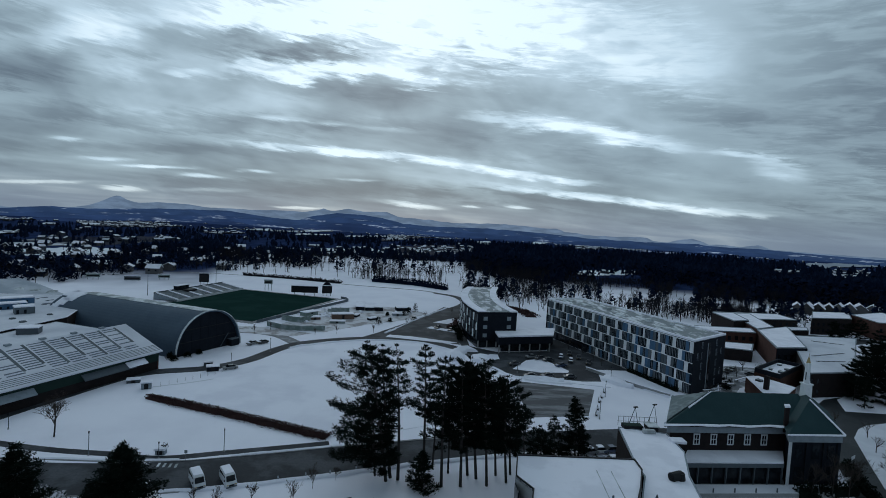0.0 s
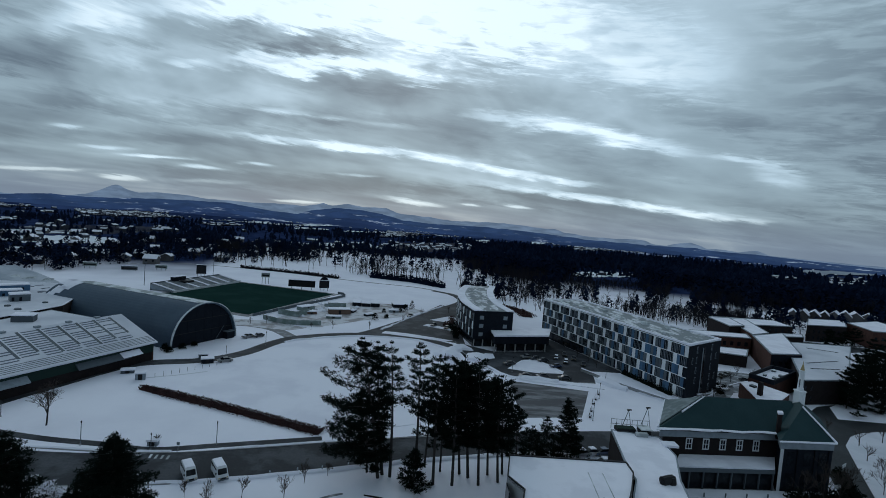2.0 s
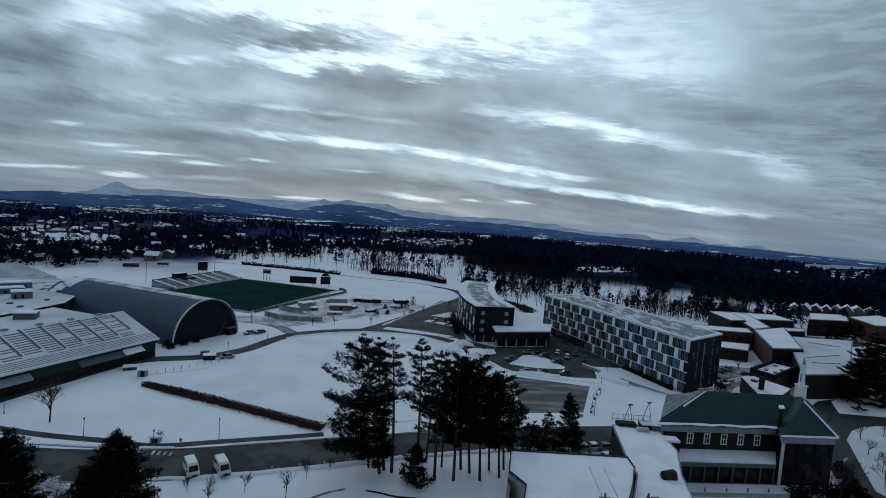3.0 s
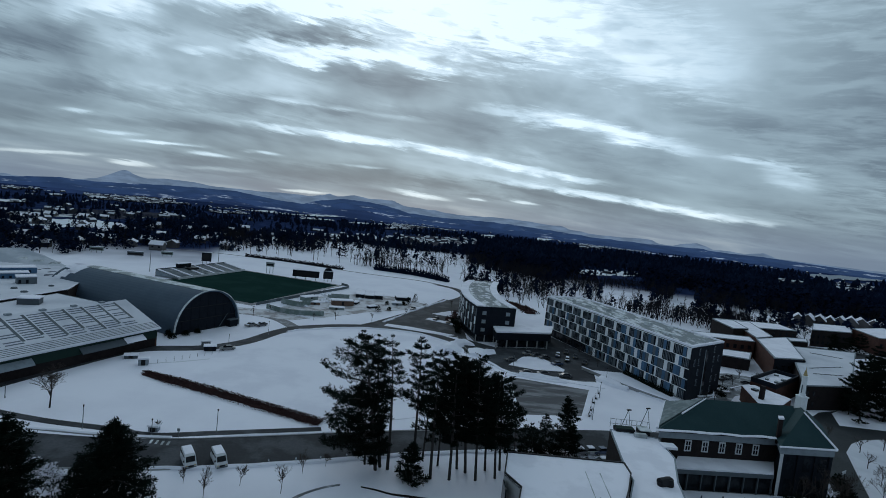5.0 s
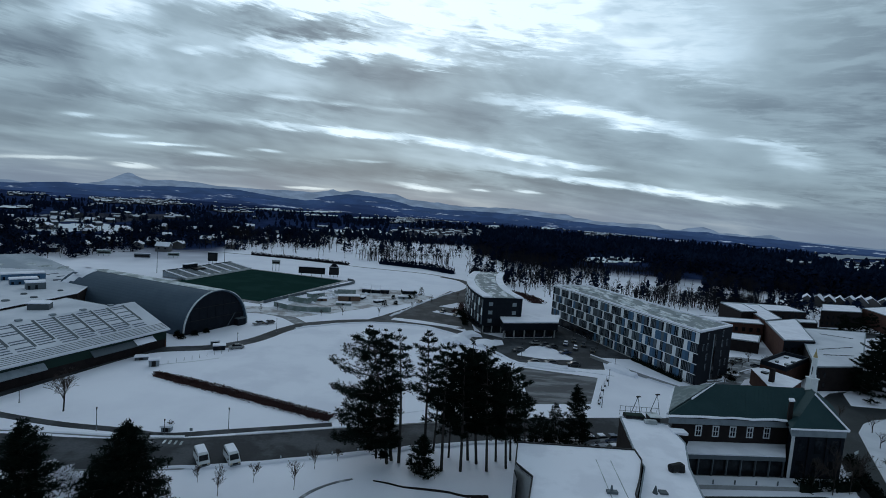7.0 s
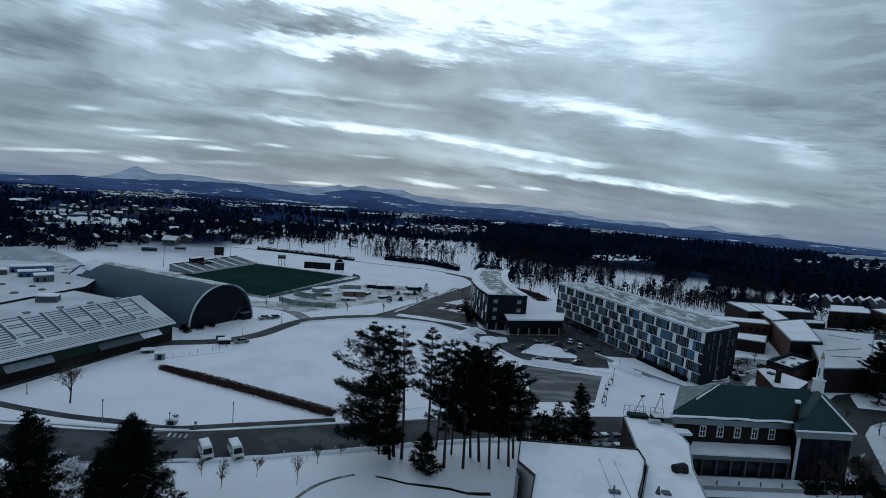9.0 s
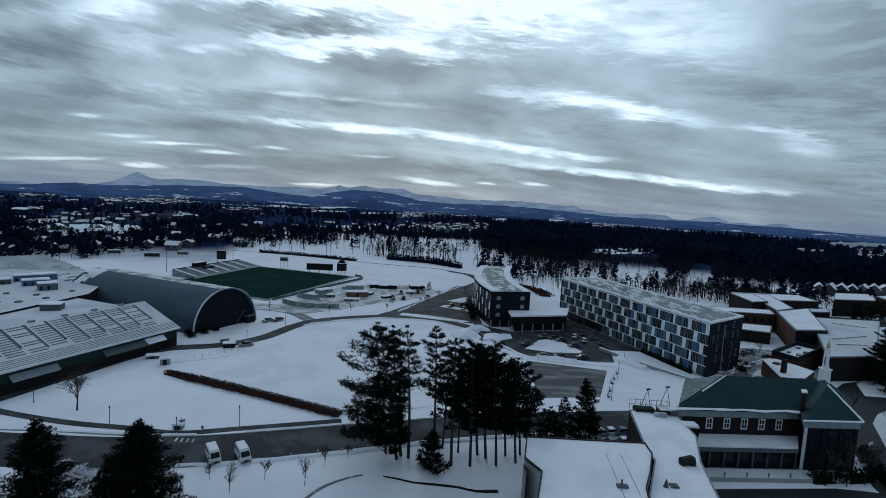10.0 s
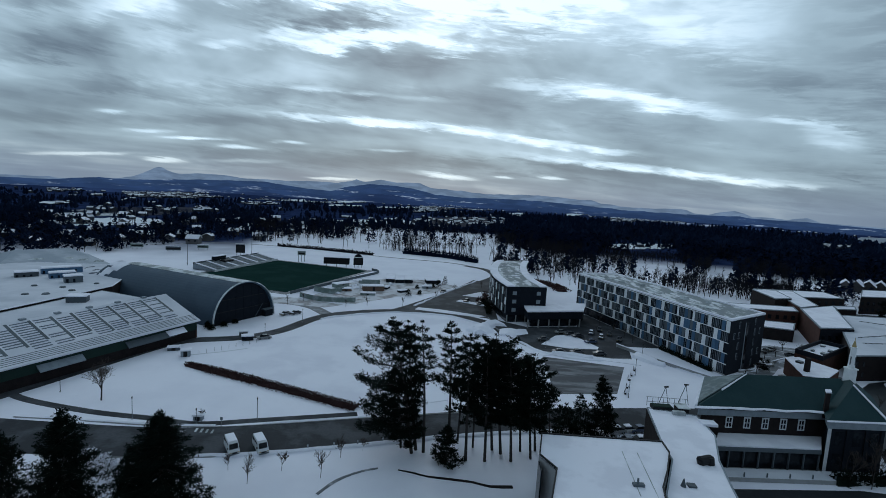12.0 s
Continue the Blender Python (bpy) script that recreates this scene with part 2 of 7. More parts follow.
M["grey_trim"] = material("grey_trim", (0.24, 0.28, 0.32), 0.6, scale=0.8, amount=0.5, grain=0.04, bump=0.05)
M["copper"] = material("green_roof", (0.016, 0.041, 0.047), 0.75, spots=(0.022, 0.051, 0.058), scale=0.12, amount=0.6, grain=0.08, grain_scale=3, bump=0.05)
M["frosted_copper"] = material("frosted_green_roof", (0.13, 0.165, 0.175), 0.8, spots=(0.22, 0.26, 0.28), scale=0.5, amount=0.8, grain=0.1, grain_scale=3, bump=0.1)
M["vault"] = material("vault_metal", (0.050, 0.080, 0.120), 0.6, spots=(0.066, 0.100, 0.145), scale=0.1, amount=0.7, grain=0.06, grain_scale=1.0, bump=0.06, metal=0.0, spec=0.25)
M["green_wall"] = material("green_wall", (0.016, 0.034, 0.030), 0.8, spots=(0.012, 0.026, 0.024), scale=0.2, amount=0.7, grain=0.08, bump=0.05)
M["metal"] = material("galvanised_metal", (0.30, 0.32, 0.34), 0.4, metal=0.6, scale=1.0, amount=0.4, grain=0.05, bump=0.03)
M["black"] = material("black_metal", (0.018, 0.019, 0.022), 0.5, scale=1.0, amount=0.4, grain=0.1, bump=0.05)
M["gold"] = material("gold_leaf", (0.36, 0.29, 0.15), 0.35, metal=0.8, scale=1.0, amount=0.3, grain=0.05, bump=0.02)
M["needles"] = material("pine_needles", (0.007, 0.012, 0.010), 0.9, spots=(0.012, 0.019, 0.015), scale=0.6, amount=0.7, grain=0.2, grain_scale=3, bump=0.0, spec=0.0)
M["bark"] = material("bark", (0.042, 0.039, 0.039), 0.9, spots=(0.025, 0.023, 0.024), scale=1.5, amount=0.7, grain=0.2, bump=0.3)
M["twigs"] = material("bare_twigs", (0.060, 0.050, 0.046), 0.9, scale=1.0, amount=0.5, grain=0.1, bump=0.0)
M["hedge"] = material("brown_hedge", (0.052, 0.030, 0.031), 0.95, spots=(0.085, 0.044, 0.042), scale=0.7, amount=0.6, grain=0.2, grain_scale=3, bump=0.0)
# the blue of distant haze is mixed into this foliage colour
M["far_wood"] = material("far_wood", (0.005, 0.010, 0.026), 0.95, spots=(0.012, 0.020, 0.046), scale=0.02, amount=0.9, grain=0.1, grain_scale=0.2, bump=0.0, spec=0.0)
M["far_twigs"] = material("far_twigs", (0.020, 0.020, 0.025), 0.95, scale=0.02, amount=0.5, grain=0.1, grain_scale=0.2, bump=0.0, spec=0.0)
M["far_wall"] = material("far_wall", (0.05, 0.055, 0.07), 0.95, scale=0.02, amount=0.6, grain=0.1, grain_scale=0.2, bump=0.0, spec=0.0)
M["house_wall"] = material("house_wall", (0.11, 0.108, 0.115), 0.8, spots=(0.04, 0.037, 0.038), scale=0.02, amount=1.0, grain=0.05, bump=0.0)
M["red_clay"] = material("brown_tarpaulin", (0.16, 0.11, 0.09), 0.8, scale=0.6)
M["tarp"] = material("grey_green_tarpaulin", (0.17, 0.22, 0.21), 0.7, spots=(0.40, 0.44, 0.46), scale=0.2, amount=0.7)
M["tyre"] = material("tyre_rubber", (0.02, 0.02, 0.02), 0.9, bump=0.0)
M["lamp_glass"] = material("lamp_glass", (0.5, 0.4, 0.2), 0.2, bump=0.0)
for i, c in enumerate(((0.5, 0.52, 0.54), (0.03, 0.035, 0.045), (0.2, 0.21, 0.22), (0.10, 0.03, 0.03), (0.04, 0.06, 0.12))):
    M["car%d" % i] = material("car_paint", c, 0.3, spots=tuple(k * 0.8 for k in c), scale=1.0, amount=0.4, grain=0.02, bump=0.0, spec=0.6)


# the wide land: open snow near by, woods and snowy clearings farther out
def land_material():
    m = bpy.data.materials.new("snowy_land")
    m.use_nodes = True
    V.tree = t = m.node_tree
    b = t.nodes["Principled BSDF"]
    geo = t.nodes.new("ShaderNodeNewGeometry")
    sep = t.nodes.new("ShaderNodeSeparateXYZ")
    t.links.new(geo.outputs["Position"], sep.inputs[0])
    x, y, z = (V(o) for o in sep.outputs)
    r = V.op("SQRT", x * x + y * y)
    az = V.op("ARCTAN2", x, y) * 57.29578
    warp = noise_at(x, y, 0.0, 0.004, 4.0, 0.6)
    fields = noise_at(x, y, 5.0, 0.0030, 5.0, 0.62)
    town = noise_at(x, y, 9.0, 0.011, 4.0, 0.7)
    specks = noise_at(x, y, 2.0, 0.035, 3.0, 0.7)
    left = smooth(az, 8.0, -18.0)
    open_land = smooth(fields + left * 0.02, 0.69, 0.72)
    built = smooth(town + left * 0.05, 0.69, 0.74) * smooth(specks, 0.52, 0.66)
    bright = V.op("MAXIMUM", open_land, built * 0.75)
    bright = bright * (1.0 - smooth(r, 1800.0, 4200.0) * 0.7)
    near = 640.0 - smooth(az, 2.0, 10.0) * 190.0 - smooth(az, -18.0, -26.0) * 262.0
    wood = smooth(r + (warp - 0.5) * 260.0 - near, -40.0, 60.0)
    shade = noise_at(x, y, 0.0, 0.05, 5.0, 0.6)
    ripple = noise_at(x, y, 0.0, 0.6, 4.0, 0.6)
    snow = colour_mix(smooth(shade, 0.35, 0.7) * 0.7, (0.84, 0.85, 0.94), (0.75, 0.76, 0.86))
    snow = colour_mix(smooth(ripple, 0.6, 0.8) * 0.10, snow, (0.45, 0.46, 0.47))
    # tree colours carry haze blue, not only the needles' own dark green
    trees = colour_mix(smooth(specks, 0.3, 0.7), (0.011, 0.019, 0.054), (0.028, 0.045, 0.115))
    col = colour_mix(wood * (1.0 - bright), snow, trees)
    t.links.new(col.s, b.inputs["Base Color"])
    b.inputs["Roughness"].default_value = 1.0
    b.inputs["Specular IOR Level"].default_value = 0.0
    n = t.nodes.new("ShaderNodeBump")
    n.inputs["Strength"].default_value, n.inputs["Distance"].default_value = 0.35, 0.25
    h = shade * 0.7 + ripple * 0.3
    t.links.new(h.s, n.inputs["Height"])
    t.links.new(n.outputs[0], b.inputs["Normal"])
    return m


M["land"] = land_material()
M["clearing"] = material("clearing_snow", (0.72, 0.77, 0.84), 0.8, spots=(0.05, 0.06, 0.085), scale=0.014, amount=0.9, grain=0.04, grain_scale=0.3, bump=0.0, edge=(0.56, 0.62), spec=0.0)
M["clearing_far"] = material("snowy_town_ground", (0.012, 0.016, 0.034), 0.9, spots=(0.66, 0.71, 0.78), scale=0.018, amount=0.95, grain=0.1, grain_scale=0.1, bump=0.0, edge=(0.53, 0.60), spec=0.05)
M["lake"] = material("frozen_lake", (0.26, 0.30, 0.36), 0.8, spots=(0.36, 0.40, 0.46), scale=0.002, amount=0.7, grain=0.03, grain_scale=0.02, bump=0.0)


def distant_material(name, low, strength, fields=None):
    """Far hills with kilometres of air haze put into a glowing colour; fields: how rare the snowy clearings are on
    their flanks.
    """
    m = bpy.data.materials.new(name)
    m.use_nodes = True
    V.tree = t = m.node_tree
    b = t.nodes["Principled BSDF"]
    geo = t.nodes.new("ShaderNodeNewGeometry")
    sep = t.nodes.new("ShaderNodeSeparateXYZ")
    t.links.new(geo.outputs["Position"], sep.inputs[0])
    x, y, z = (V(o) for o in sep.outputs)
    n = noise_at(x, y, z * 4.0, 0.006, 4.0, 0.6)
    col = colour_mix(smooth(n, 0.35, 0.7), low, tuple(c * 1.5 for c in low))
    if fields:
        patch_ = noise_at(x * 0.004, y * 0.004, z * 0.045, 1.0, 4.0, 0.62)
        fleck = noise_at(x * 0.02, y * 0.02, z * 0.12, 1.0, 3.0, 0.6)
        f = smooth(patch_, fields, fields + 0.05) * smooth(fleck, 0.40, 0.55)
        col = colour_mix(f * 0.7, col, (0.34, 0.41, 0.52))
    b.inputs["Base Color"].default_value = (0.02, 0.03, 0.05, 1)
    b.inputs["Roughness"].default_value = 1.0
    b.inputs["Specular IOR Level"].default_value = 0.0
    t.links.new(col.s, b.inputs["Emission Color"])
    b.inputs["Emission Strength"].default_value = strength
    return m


# emission stands in for haze: farther hills glow paler and bluer
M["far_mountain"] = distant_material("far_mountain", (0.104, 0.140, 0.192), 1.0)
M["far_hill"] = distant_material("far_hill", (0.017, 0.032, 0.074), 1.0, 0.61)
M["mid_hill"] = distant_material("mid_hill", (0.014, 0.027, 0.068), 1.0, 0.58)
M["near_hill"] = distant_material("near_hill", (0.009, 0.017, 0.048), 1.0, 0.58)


# ---------------------------------------------------------------- mesh helpers
def part(name, bm, mat, parent=None, label=""):
    """Link a bmesh (or a mesh) as one object."""
    if isinstance(bm, bmesh.types.BMesh):
        me = bpy.data.meshes.new(name)
        bmesh.ops.recalc_face_normals(bm, faces=bm.faces)
        bm.to_mesh(me)
        bm.free()
        me.materials.append(M[mat])
    else:
        me = bm
    ob = new(name, me)
    if parent is not None:
        ob.parent = parent
    if label:
        ob["label"] = label
    return ob


def thing(name, m, label, category, group="", kind=""):
    ob = new(name)
    ob.empty_display_size = 0.5
    ob.matrix_world = m
    return tagged(ob, label, category, group, kind)


def facing(p, q, z=0.0):
    """A frame at p with its x axis towards q."""
    return pose(p[0], p[1], z, 0, 0, math.degrees(math.atan2(q[1] - p[1], q[0] - p[0])))


def local(m, pts):
    inv = m.inverted()
    return [tuple((inv @ Vector((x, y, 0)))[:2]) for x, y in pts]


def box(bm, x0, x1, y0, y1, z0, z1):
    v = [bm.verts.new(p) for p in ((x0, y0, z0), (x1, y0, z0), (x1, y1, z0), (x0, y1, z0), (x0, y0, z1), (x1, y0, z1), (x1, y1, z1), (x0, y1, z1))]
    for f in ((0, 3, 2, 1), (4, 5, 6, 7), (0, 1, 5, 4), (1, 2, 6, 5), (2, 3, 7, 6), (3, 0, 4, 7)):
        bm.faces.new([v[i] for i in f])
    return bm


def prism(bm, pts, z0, z1, inset=0.0):
    c = Vector((sum(p[0] for p in pts) / len(pts), sum(p[1] for p in pts) / len(pts)))
    lo = [bm.verts.new((*p, z0)) for p in pts]
    hi = [bm.verts.new((*(c + (Vector(p) - c) * (1 - inset)), z1)) for p in pts]
    bm.faces.new(lo[::-1])
    bm.faces.new(hi)
    for i in range(len(pts)):
        j = (i + 1) % len(pts)
        bm.faces.new((lo[i], lo[j], hi[j], hi[i]))
    return bm


def tube(bm, p, q, r0, r1, n=6):
    p, q = Vector(p), Vector(q)
    d = (q - p).normalized()
    a = d.orthogonal().normalized()
    b = d.cross(a)
    ring = []
    for c, r in ((p, r0), (q, r1)):
        ring.append([bm.verts.new(c + (a * math.cos(2 * math.pi * i / n) + b * math.sin(2 * math.pi * i / n)) * r) for i in range(n)])
    for i in range(n):
        j = (i + 1) % n
        bm.faces.new((ring[0][i], ring[0][j], ring[1][j], ring[1][i]))
    bm.faces.new(ring[0][::-1])
    bm.faces.new(ring[1])
    return bm


def solid(bm, verts, faces):
    v = [bm.verts.new(p) for p in verts]
    for f in faces:
        bm.faces.new([v[i] for i in f])
    return bm


def B():
    return bmesh.new()


def curve_points(pts, step=2.0):
    """A smooth line through the given plan points."""
    P = [Vector(p) for p in pts]
    P = [P[0] * 2 - P[1]] + P + [P[-1] * 2 - P[-2]]
    out = []
    for i in range(1, len(P) - 2):
        a, b, c, d = P[i - 1:i + 3]
        n = max(2, int((c - b).length / step))
        for k in range(n):
            s = k / n
            out.append(0.5 * ((2 * b) + (c - a) * s + (2 * a - 5 * b + 4 * c - d) * s * s + (3 * b - a - 3 * c + d) * s ** 3))
    out.append(P[-2])
    return out


def ribbon(bm, pts, width, z0, z1, crown=0.0, rough=0.0):
    """A strip with thickness along a smooth line; width may be a pair (start, end)."""
    line = curve_points(pts)
    w0, w1 = width if isinstance(width, tuple) else (width, width)
    rows = []
    for i, p in enumerate(line):
        a, b = line[max(0, i - 1)], line[min(len(line) - 1, i + 1)]
        d = (b - a).normalized()
        n = Vector((-d.y, d.x))
        w = (w0 + (w1 - w0) * i / (len(line) - 1)) / 2
        wob = [1 + rough * (noise.noise((p.x * 0.25, p.y * 0.25, 3.0 * k)) * 2) for k in (1, 2)]
        l, r = p + n * w * wob[0], p - n * w * wob[1]
        top = z1 + crown * rough * 1.5 * noise.noise((p.x * 0.3, p.y * 0.3, 7.0)) if crown else z1
        m = [(*l, z0), (*r, z0)]
        m += [(*(r + (l - r) * 0.12), top), (*((l + r) / 2), top + crown), (*(l + (r - l) * 0.12), top)] if crown else [(*r, z1), (*l, z1)]
        rows.append([bm.verts.new(q) for q in m])
    k = len(rows[0])
    for a, b in zip(rows, rows[1:]):
        for i in range(k):
            j = (i + 1) % k
            bm.faces.new((a[i], a[j], b[j], b[i]))
    bm.faces.new(rows[0][::-1])
    bm.faces.new(rows[-1])
    return bm
# ---------------------------------------------------------------- the land
SKYLINE = [(-60, -20), (-42.4, -27), (-40.9, -13), (-40.1, 6), (-37.9, 23), (-36.3, 17), (-34.4, 22), (-29.6, 48), (-26.8, 58), (-23, 65), (-18.4, 25), (-15.7, 17), (-14.1, 64), (-11.3, 103),
           (-9, 102), (-6.5, 84), (-3.8, 39), (-0.6, 26), (3.3, 35), (7.3, 38), (11.4, 27), (15, 13), (17.7, 0), (23.9, -2), (28.5, 8), (30.9, -7), (34, -1), (37.9, -29), (42.4, -49), (60, -50)]


def skyline(az):
    for (a, h), (b, k) in zip(SKYLINE, SKYLINE[1:]):
        if a <= az <= b:
            s = (az - a) / (b - a)
            s = s * s * (3 - 2 * s)
            return h + (k - h) * s
    return 5.0


def terrain(x, y):
    r = math.hypot(x, y)
    if r < 900:
        return 0.0
    az = math.degrees(math.atan2(x, y))
    s = min(1.0, (r - 900) / 3500) ** 1.6
    roll = noise.fractal((x * 0.0016, y * 0.0016, 0.0), 1.0, 2.0, 4) * 16 * min(1, (r - 900) / 1200)
    return skyline(az) * s * 0.12 + roll * (1 - s * 0.8) - 60 * max(0.0, (r - 1200) / 3400) ** 1.3


def build_ground():
    az = [-180 + 6 * i for i in range(20)] + [-60 + 0.75 * i for i in range(161)] + [66 + 6 * i for i in range(19)]
    rr = [6 * 1.16 ** i for i in range(34)]
    rr = [r for r in rr if r < 850] + [850 + 130 * i for i in range(30)]
    verts, faces = [(0, 0, 0)], []
    for r in rr:
        for a in az:
            x, y = r * math.sin(radians(a)), r * math.cos(radians(a))
            verts.append((x, y, terrain(x, y)))
    n = len(az)
    for j in range(n):
        faces.append((0, 1 + (j + 1) % n, 1 + j))
    for i in range(len(rr) - 1):
        for j in range(n):
            k = (j + 1) % n
            faces.append((1 + i * n + j, 1 + i * n + k, 1 + (i + 1) * n + k, 1 + (i + 1) * n + j))
    me = bpy.data.meshes.new("ground")
    me.from_pydata(verts, [], faces)
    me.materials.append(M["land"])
    for p in me.polygons:
        p.use_smooth = True
    tagged(new("ground", me), "snow-covered campus ground running out to dark wooded land", "ground", kind="structure")


def ridge(name, r, az0, az1, profile, depth, mat, label):
    """A far range of hills, solid, with an uneven crest."""
    bm = B()
    n = 420
    rows = []
    for i in range(n + 1):
        a = az0 + (az1 - az0) * i / n
        for (p, h), (q, k) in zip(profile, profile[1:]):
            if p <= a <= q:
                s = (a - p) / (q - p)
                top = h + (k - h) * s
        top += noise.fractal((a * 0.9, r * 0.01, 1.0), 1.0, 2.0, 5) * 5
        c, s = math.cos(radians(a)), math.sin(radians(a))
        rows.append([bm.verts.new((q * s, q * c, z)) for q, z in ((r - depth, -60), (r - depth * 0.45, top * 0.45), (r, top), (r + 40, -60))])
    for a, b in zip(rows, rows[1:]):
        for i in range(3):
            bm.faces.new((a[i], b[i], b[i + 1], a[i + 1]))
    ob = part(name, bm, mat)
    tagged(ob, label, "hills", kind="structure")


build_ground()
FAR_LEFT = [(-60, -10), (-42.4, 5), (-41.6, 9), (-40.9, -7), (-38.1, 8), (-36.4, 22), (-35.2, 46), (-34.4, 76), (-33.8, 106), (-33.3, 130), (-33, 140), (-32.6, 130), (-32.3, 113), (-31.1, 86), (-29.6, 104), (-26.9, 104),
            (-25.3, 86), (-20.4, 88), (-17.2, 100), (-15.3, 96), (-13.6, 123), (-13, 144), (-12.1, 122), (-10.1, 153), (-8.5, 136), (-5.7, 144), (-4.4, 102)]
FAR_RIGHT = [(-0.6, 90), (2, 72), (4.6, 82), (7.2, 91), (10.2, 85), (12, 74), (14.1, 72), (15, 50), (17.6, 30), (19.6, 28), (22.7, 40), (23.6, 38), (24.3, 10), (25.7, 5), (27, 40), (28, 52), (28.9, 34), (29.5, 9),
             (31.3, 14), (32.4, 3), (33.9, 30), (35.3, -6), (40.5, -21), (60, -40)]
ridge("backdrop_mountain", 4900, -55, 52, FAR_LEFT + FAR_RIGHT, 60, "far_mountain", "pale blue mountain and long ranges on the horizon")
def behind(r, drop):
    """A ridge line that keeps just under the skyline as seen from the campus."""
    return [(a, 49 + r * (math.tan(math.atan((h - 49) / 4500)) - math.tan(radians(drop + 0.12 * math.sin(a * 0.9 + r))))) for a, h in SKYLINE]


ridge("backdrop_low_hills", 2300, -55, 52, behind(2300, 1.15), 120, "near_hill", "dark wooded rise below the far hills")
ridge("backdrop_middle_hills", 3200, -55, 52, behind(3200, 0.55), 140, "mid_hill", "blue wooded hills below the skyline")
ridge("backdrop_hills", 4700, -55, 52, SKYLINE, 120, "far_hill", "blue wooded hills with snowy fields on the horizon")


# open ground among the woods: kind, azimuth, half width in degrees, near and far distance, skew
CLEAR_LEFT = [("c", -37.0, 4.4, 573, 676, 3), ("t", -36.0, 5.0, 709, 862, 8), ("t", -30.4, 2.5, 820, 927, 12), ("c", -31.1, 1.1, 1748, 2056, 31), ("t", -32.3, 3.8, 1424, 2113, 9),
              ("c", -38.1, 0.5, 1389, 1500, 34), ("c", -35.0, 0.7, 1470, 1579, 26), ("t", -40.4, 1.4, 1574, 2179, 112), ("t", -34.2, 0.6, 2808, 3037, 71), ("c", -21.9, 3.4, 1661, 1896, 53),
              ("t", -28.0, 1.0, 1612, 1775, 65), ("t", -23.4, 1.9, 1166, 1324, 27), ("c", -41.3, 1.1, 917, 984, 16)]
CLEAR_MID = [("c", -14.1, 1.9, 1323, 1470, 29), ("c", -8.2, 2.4, 1461, 1622, 57), ("t", -1.4, 4.3, 1681, 2700, 120), ("t", -5.4, 1.0, 1178, 1308, 49), ("c", 5.9, 1.0, 1371, 1648, 49),
             ("c", -12.3, 6.7, 642, 810, 10), ("t", -0.3, 5.3, 751, 1037, 19), ("c", -15.7, 3.9, 1853, 1964, 24)]
CLEAR_RIGHT = [("c", 19.8, 3.4, 610, 695, 15), ("l", 40.4, 2.6, 1560, 1980, 110), ("t", 40.9, 1.5, 972, 1424, 54), ("t", 36.2, 1.3, 943, 1145, 50), ("t", 20.0, 3.8, 1772, 2769, 138),
               ("t", 31.6, 0.8, 2764, 3600, 104), ("c", 12.7, 1.3, 2153, 2622, 142)]
CLEARINGS = CLEAR_LEFT + CLEAR_MID + CLEAR_RIGHT


def clearing(kind, az, half, r0, r1, skew):
    n, m = 28, 7
    verts, faces = [], []
    for i in range(n + 1):
        a = az - half + 2 * half * i / n
        wig = noise.fractal((a * 1.7, r0 * 0.01, 0.0), 1.0, 2.0, 3) * 0.22
        taper = min(1.0, 4.0 * min(i, n - i) / n) ** 0.5
        mid, hd = (r0 + r1) / 2 + skew * (a - az) + wig * (r1 - r0), (r1 - r0) / 2 * (0.25 + 0.75 * taper)
        for j in range(m + 1):
            r = mid - hd + 2 * hd * j / m
            x, y = r * math.sin(radians(a)), r * math.cos(radians(a))
            verts.append((x, y, terrain(x, y) + (0.12 if r < 850 else 2.5)))
    for i in range(n):
        for j in range(m):
            k = i * (m + 1) + j
            faces.append((k, k + m + 1, k + m + 2, k + 1))
    name, mat, label = {"c": ("snow_clearing", "clearing", "open snow field among dark woods"), "t": ("town_clearing", "clearing_far", "snowy gardens and roofs of a far town"),
                        "l": ("water_lake", "lake", "pale frozen lake beyond the woods")}[kind]
    me = bpy.data.meshes.new(name)
    me.from_pydata(verts, [], faces)
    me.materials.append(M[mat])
    tagged(new(name, me), label, "lake" if kind == "l" else "clearing", kind="structure")


for c in CLEARINGS:
    clearing(*c)


def in_clearing(x, y, margin=0.0):
    r, az = math.hypot(x, y), math.degrees(math.atan2(x, y))
    for kind, a, half, r0, r1, skew in CLEARINGS:
        if abs(az - a) < half and r0 * (1 - margin) < r - skew * (az - a) < r1:
            return kind
    return ""


def road(name, label, pts, width, z=0.03, mat="asphalt"):
    tagged(part(name, ribbon(B(), pts, width, -0.05, z), mat), label, "road", kind="structure")


def patch(name, label, pts, z, mat, category="paving"):
    tagged(part(name, prism(B(), pts, -0.05, z), mat), label, category, kind="structure")


road("road_main", "wet dark asphalt road with slush along its edges", [(-140, 82), (-85, 83.4), (-62, 84.6), (-47, 87), (-37, 90), (-26, 93.6), (-16, 97.2), (-5, 101), (10, 105.6), (40, 112.4), (60, 116), (92, 122)], (12.5, 8.5))
road("pavement_walk", "slushy footpath along the snowy road verge", [(-101, 101), (-92, 97.4), (-75.5, 94.6), (-61.6, 93.9), (-52, 93.2), (-41, 96.6), (-30, 100.2), (-21, 103.2)], 1.9, 0.05, "asphalt")
road("road_arena", "narrow plowed service lane past the sports hall", [(-118, 70), (-104, 88), (-98.2, 103), (-93.2, 120), (-85.2, 141), (-69.5, 149.6), (-60.6, 160.2), (-55, 177), (-48, 187.6), (-28, 198.8), (-4, 199.6), (13, 188), (18, 174)], 5.0, 0.036)
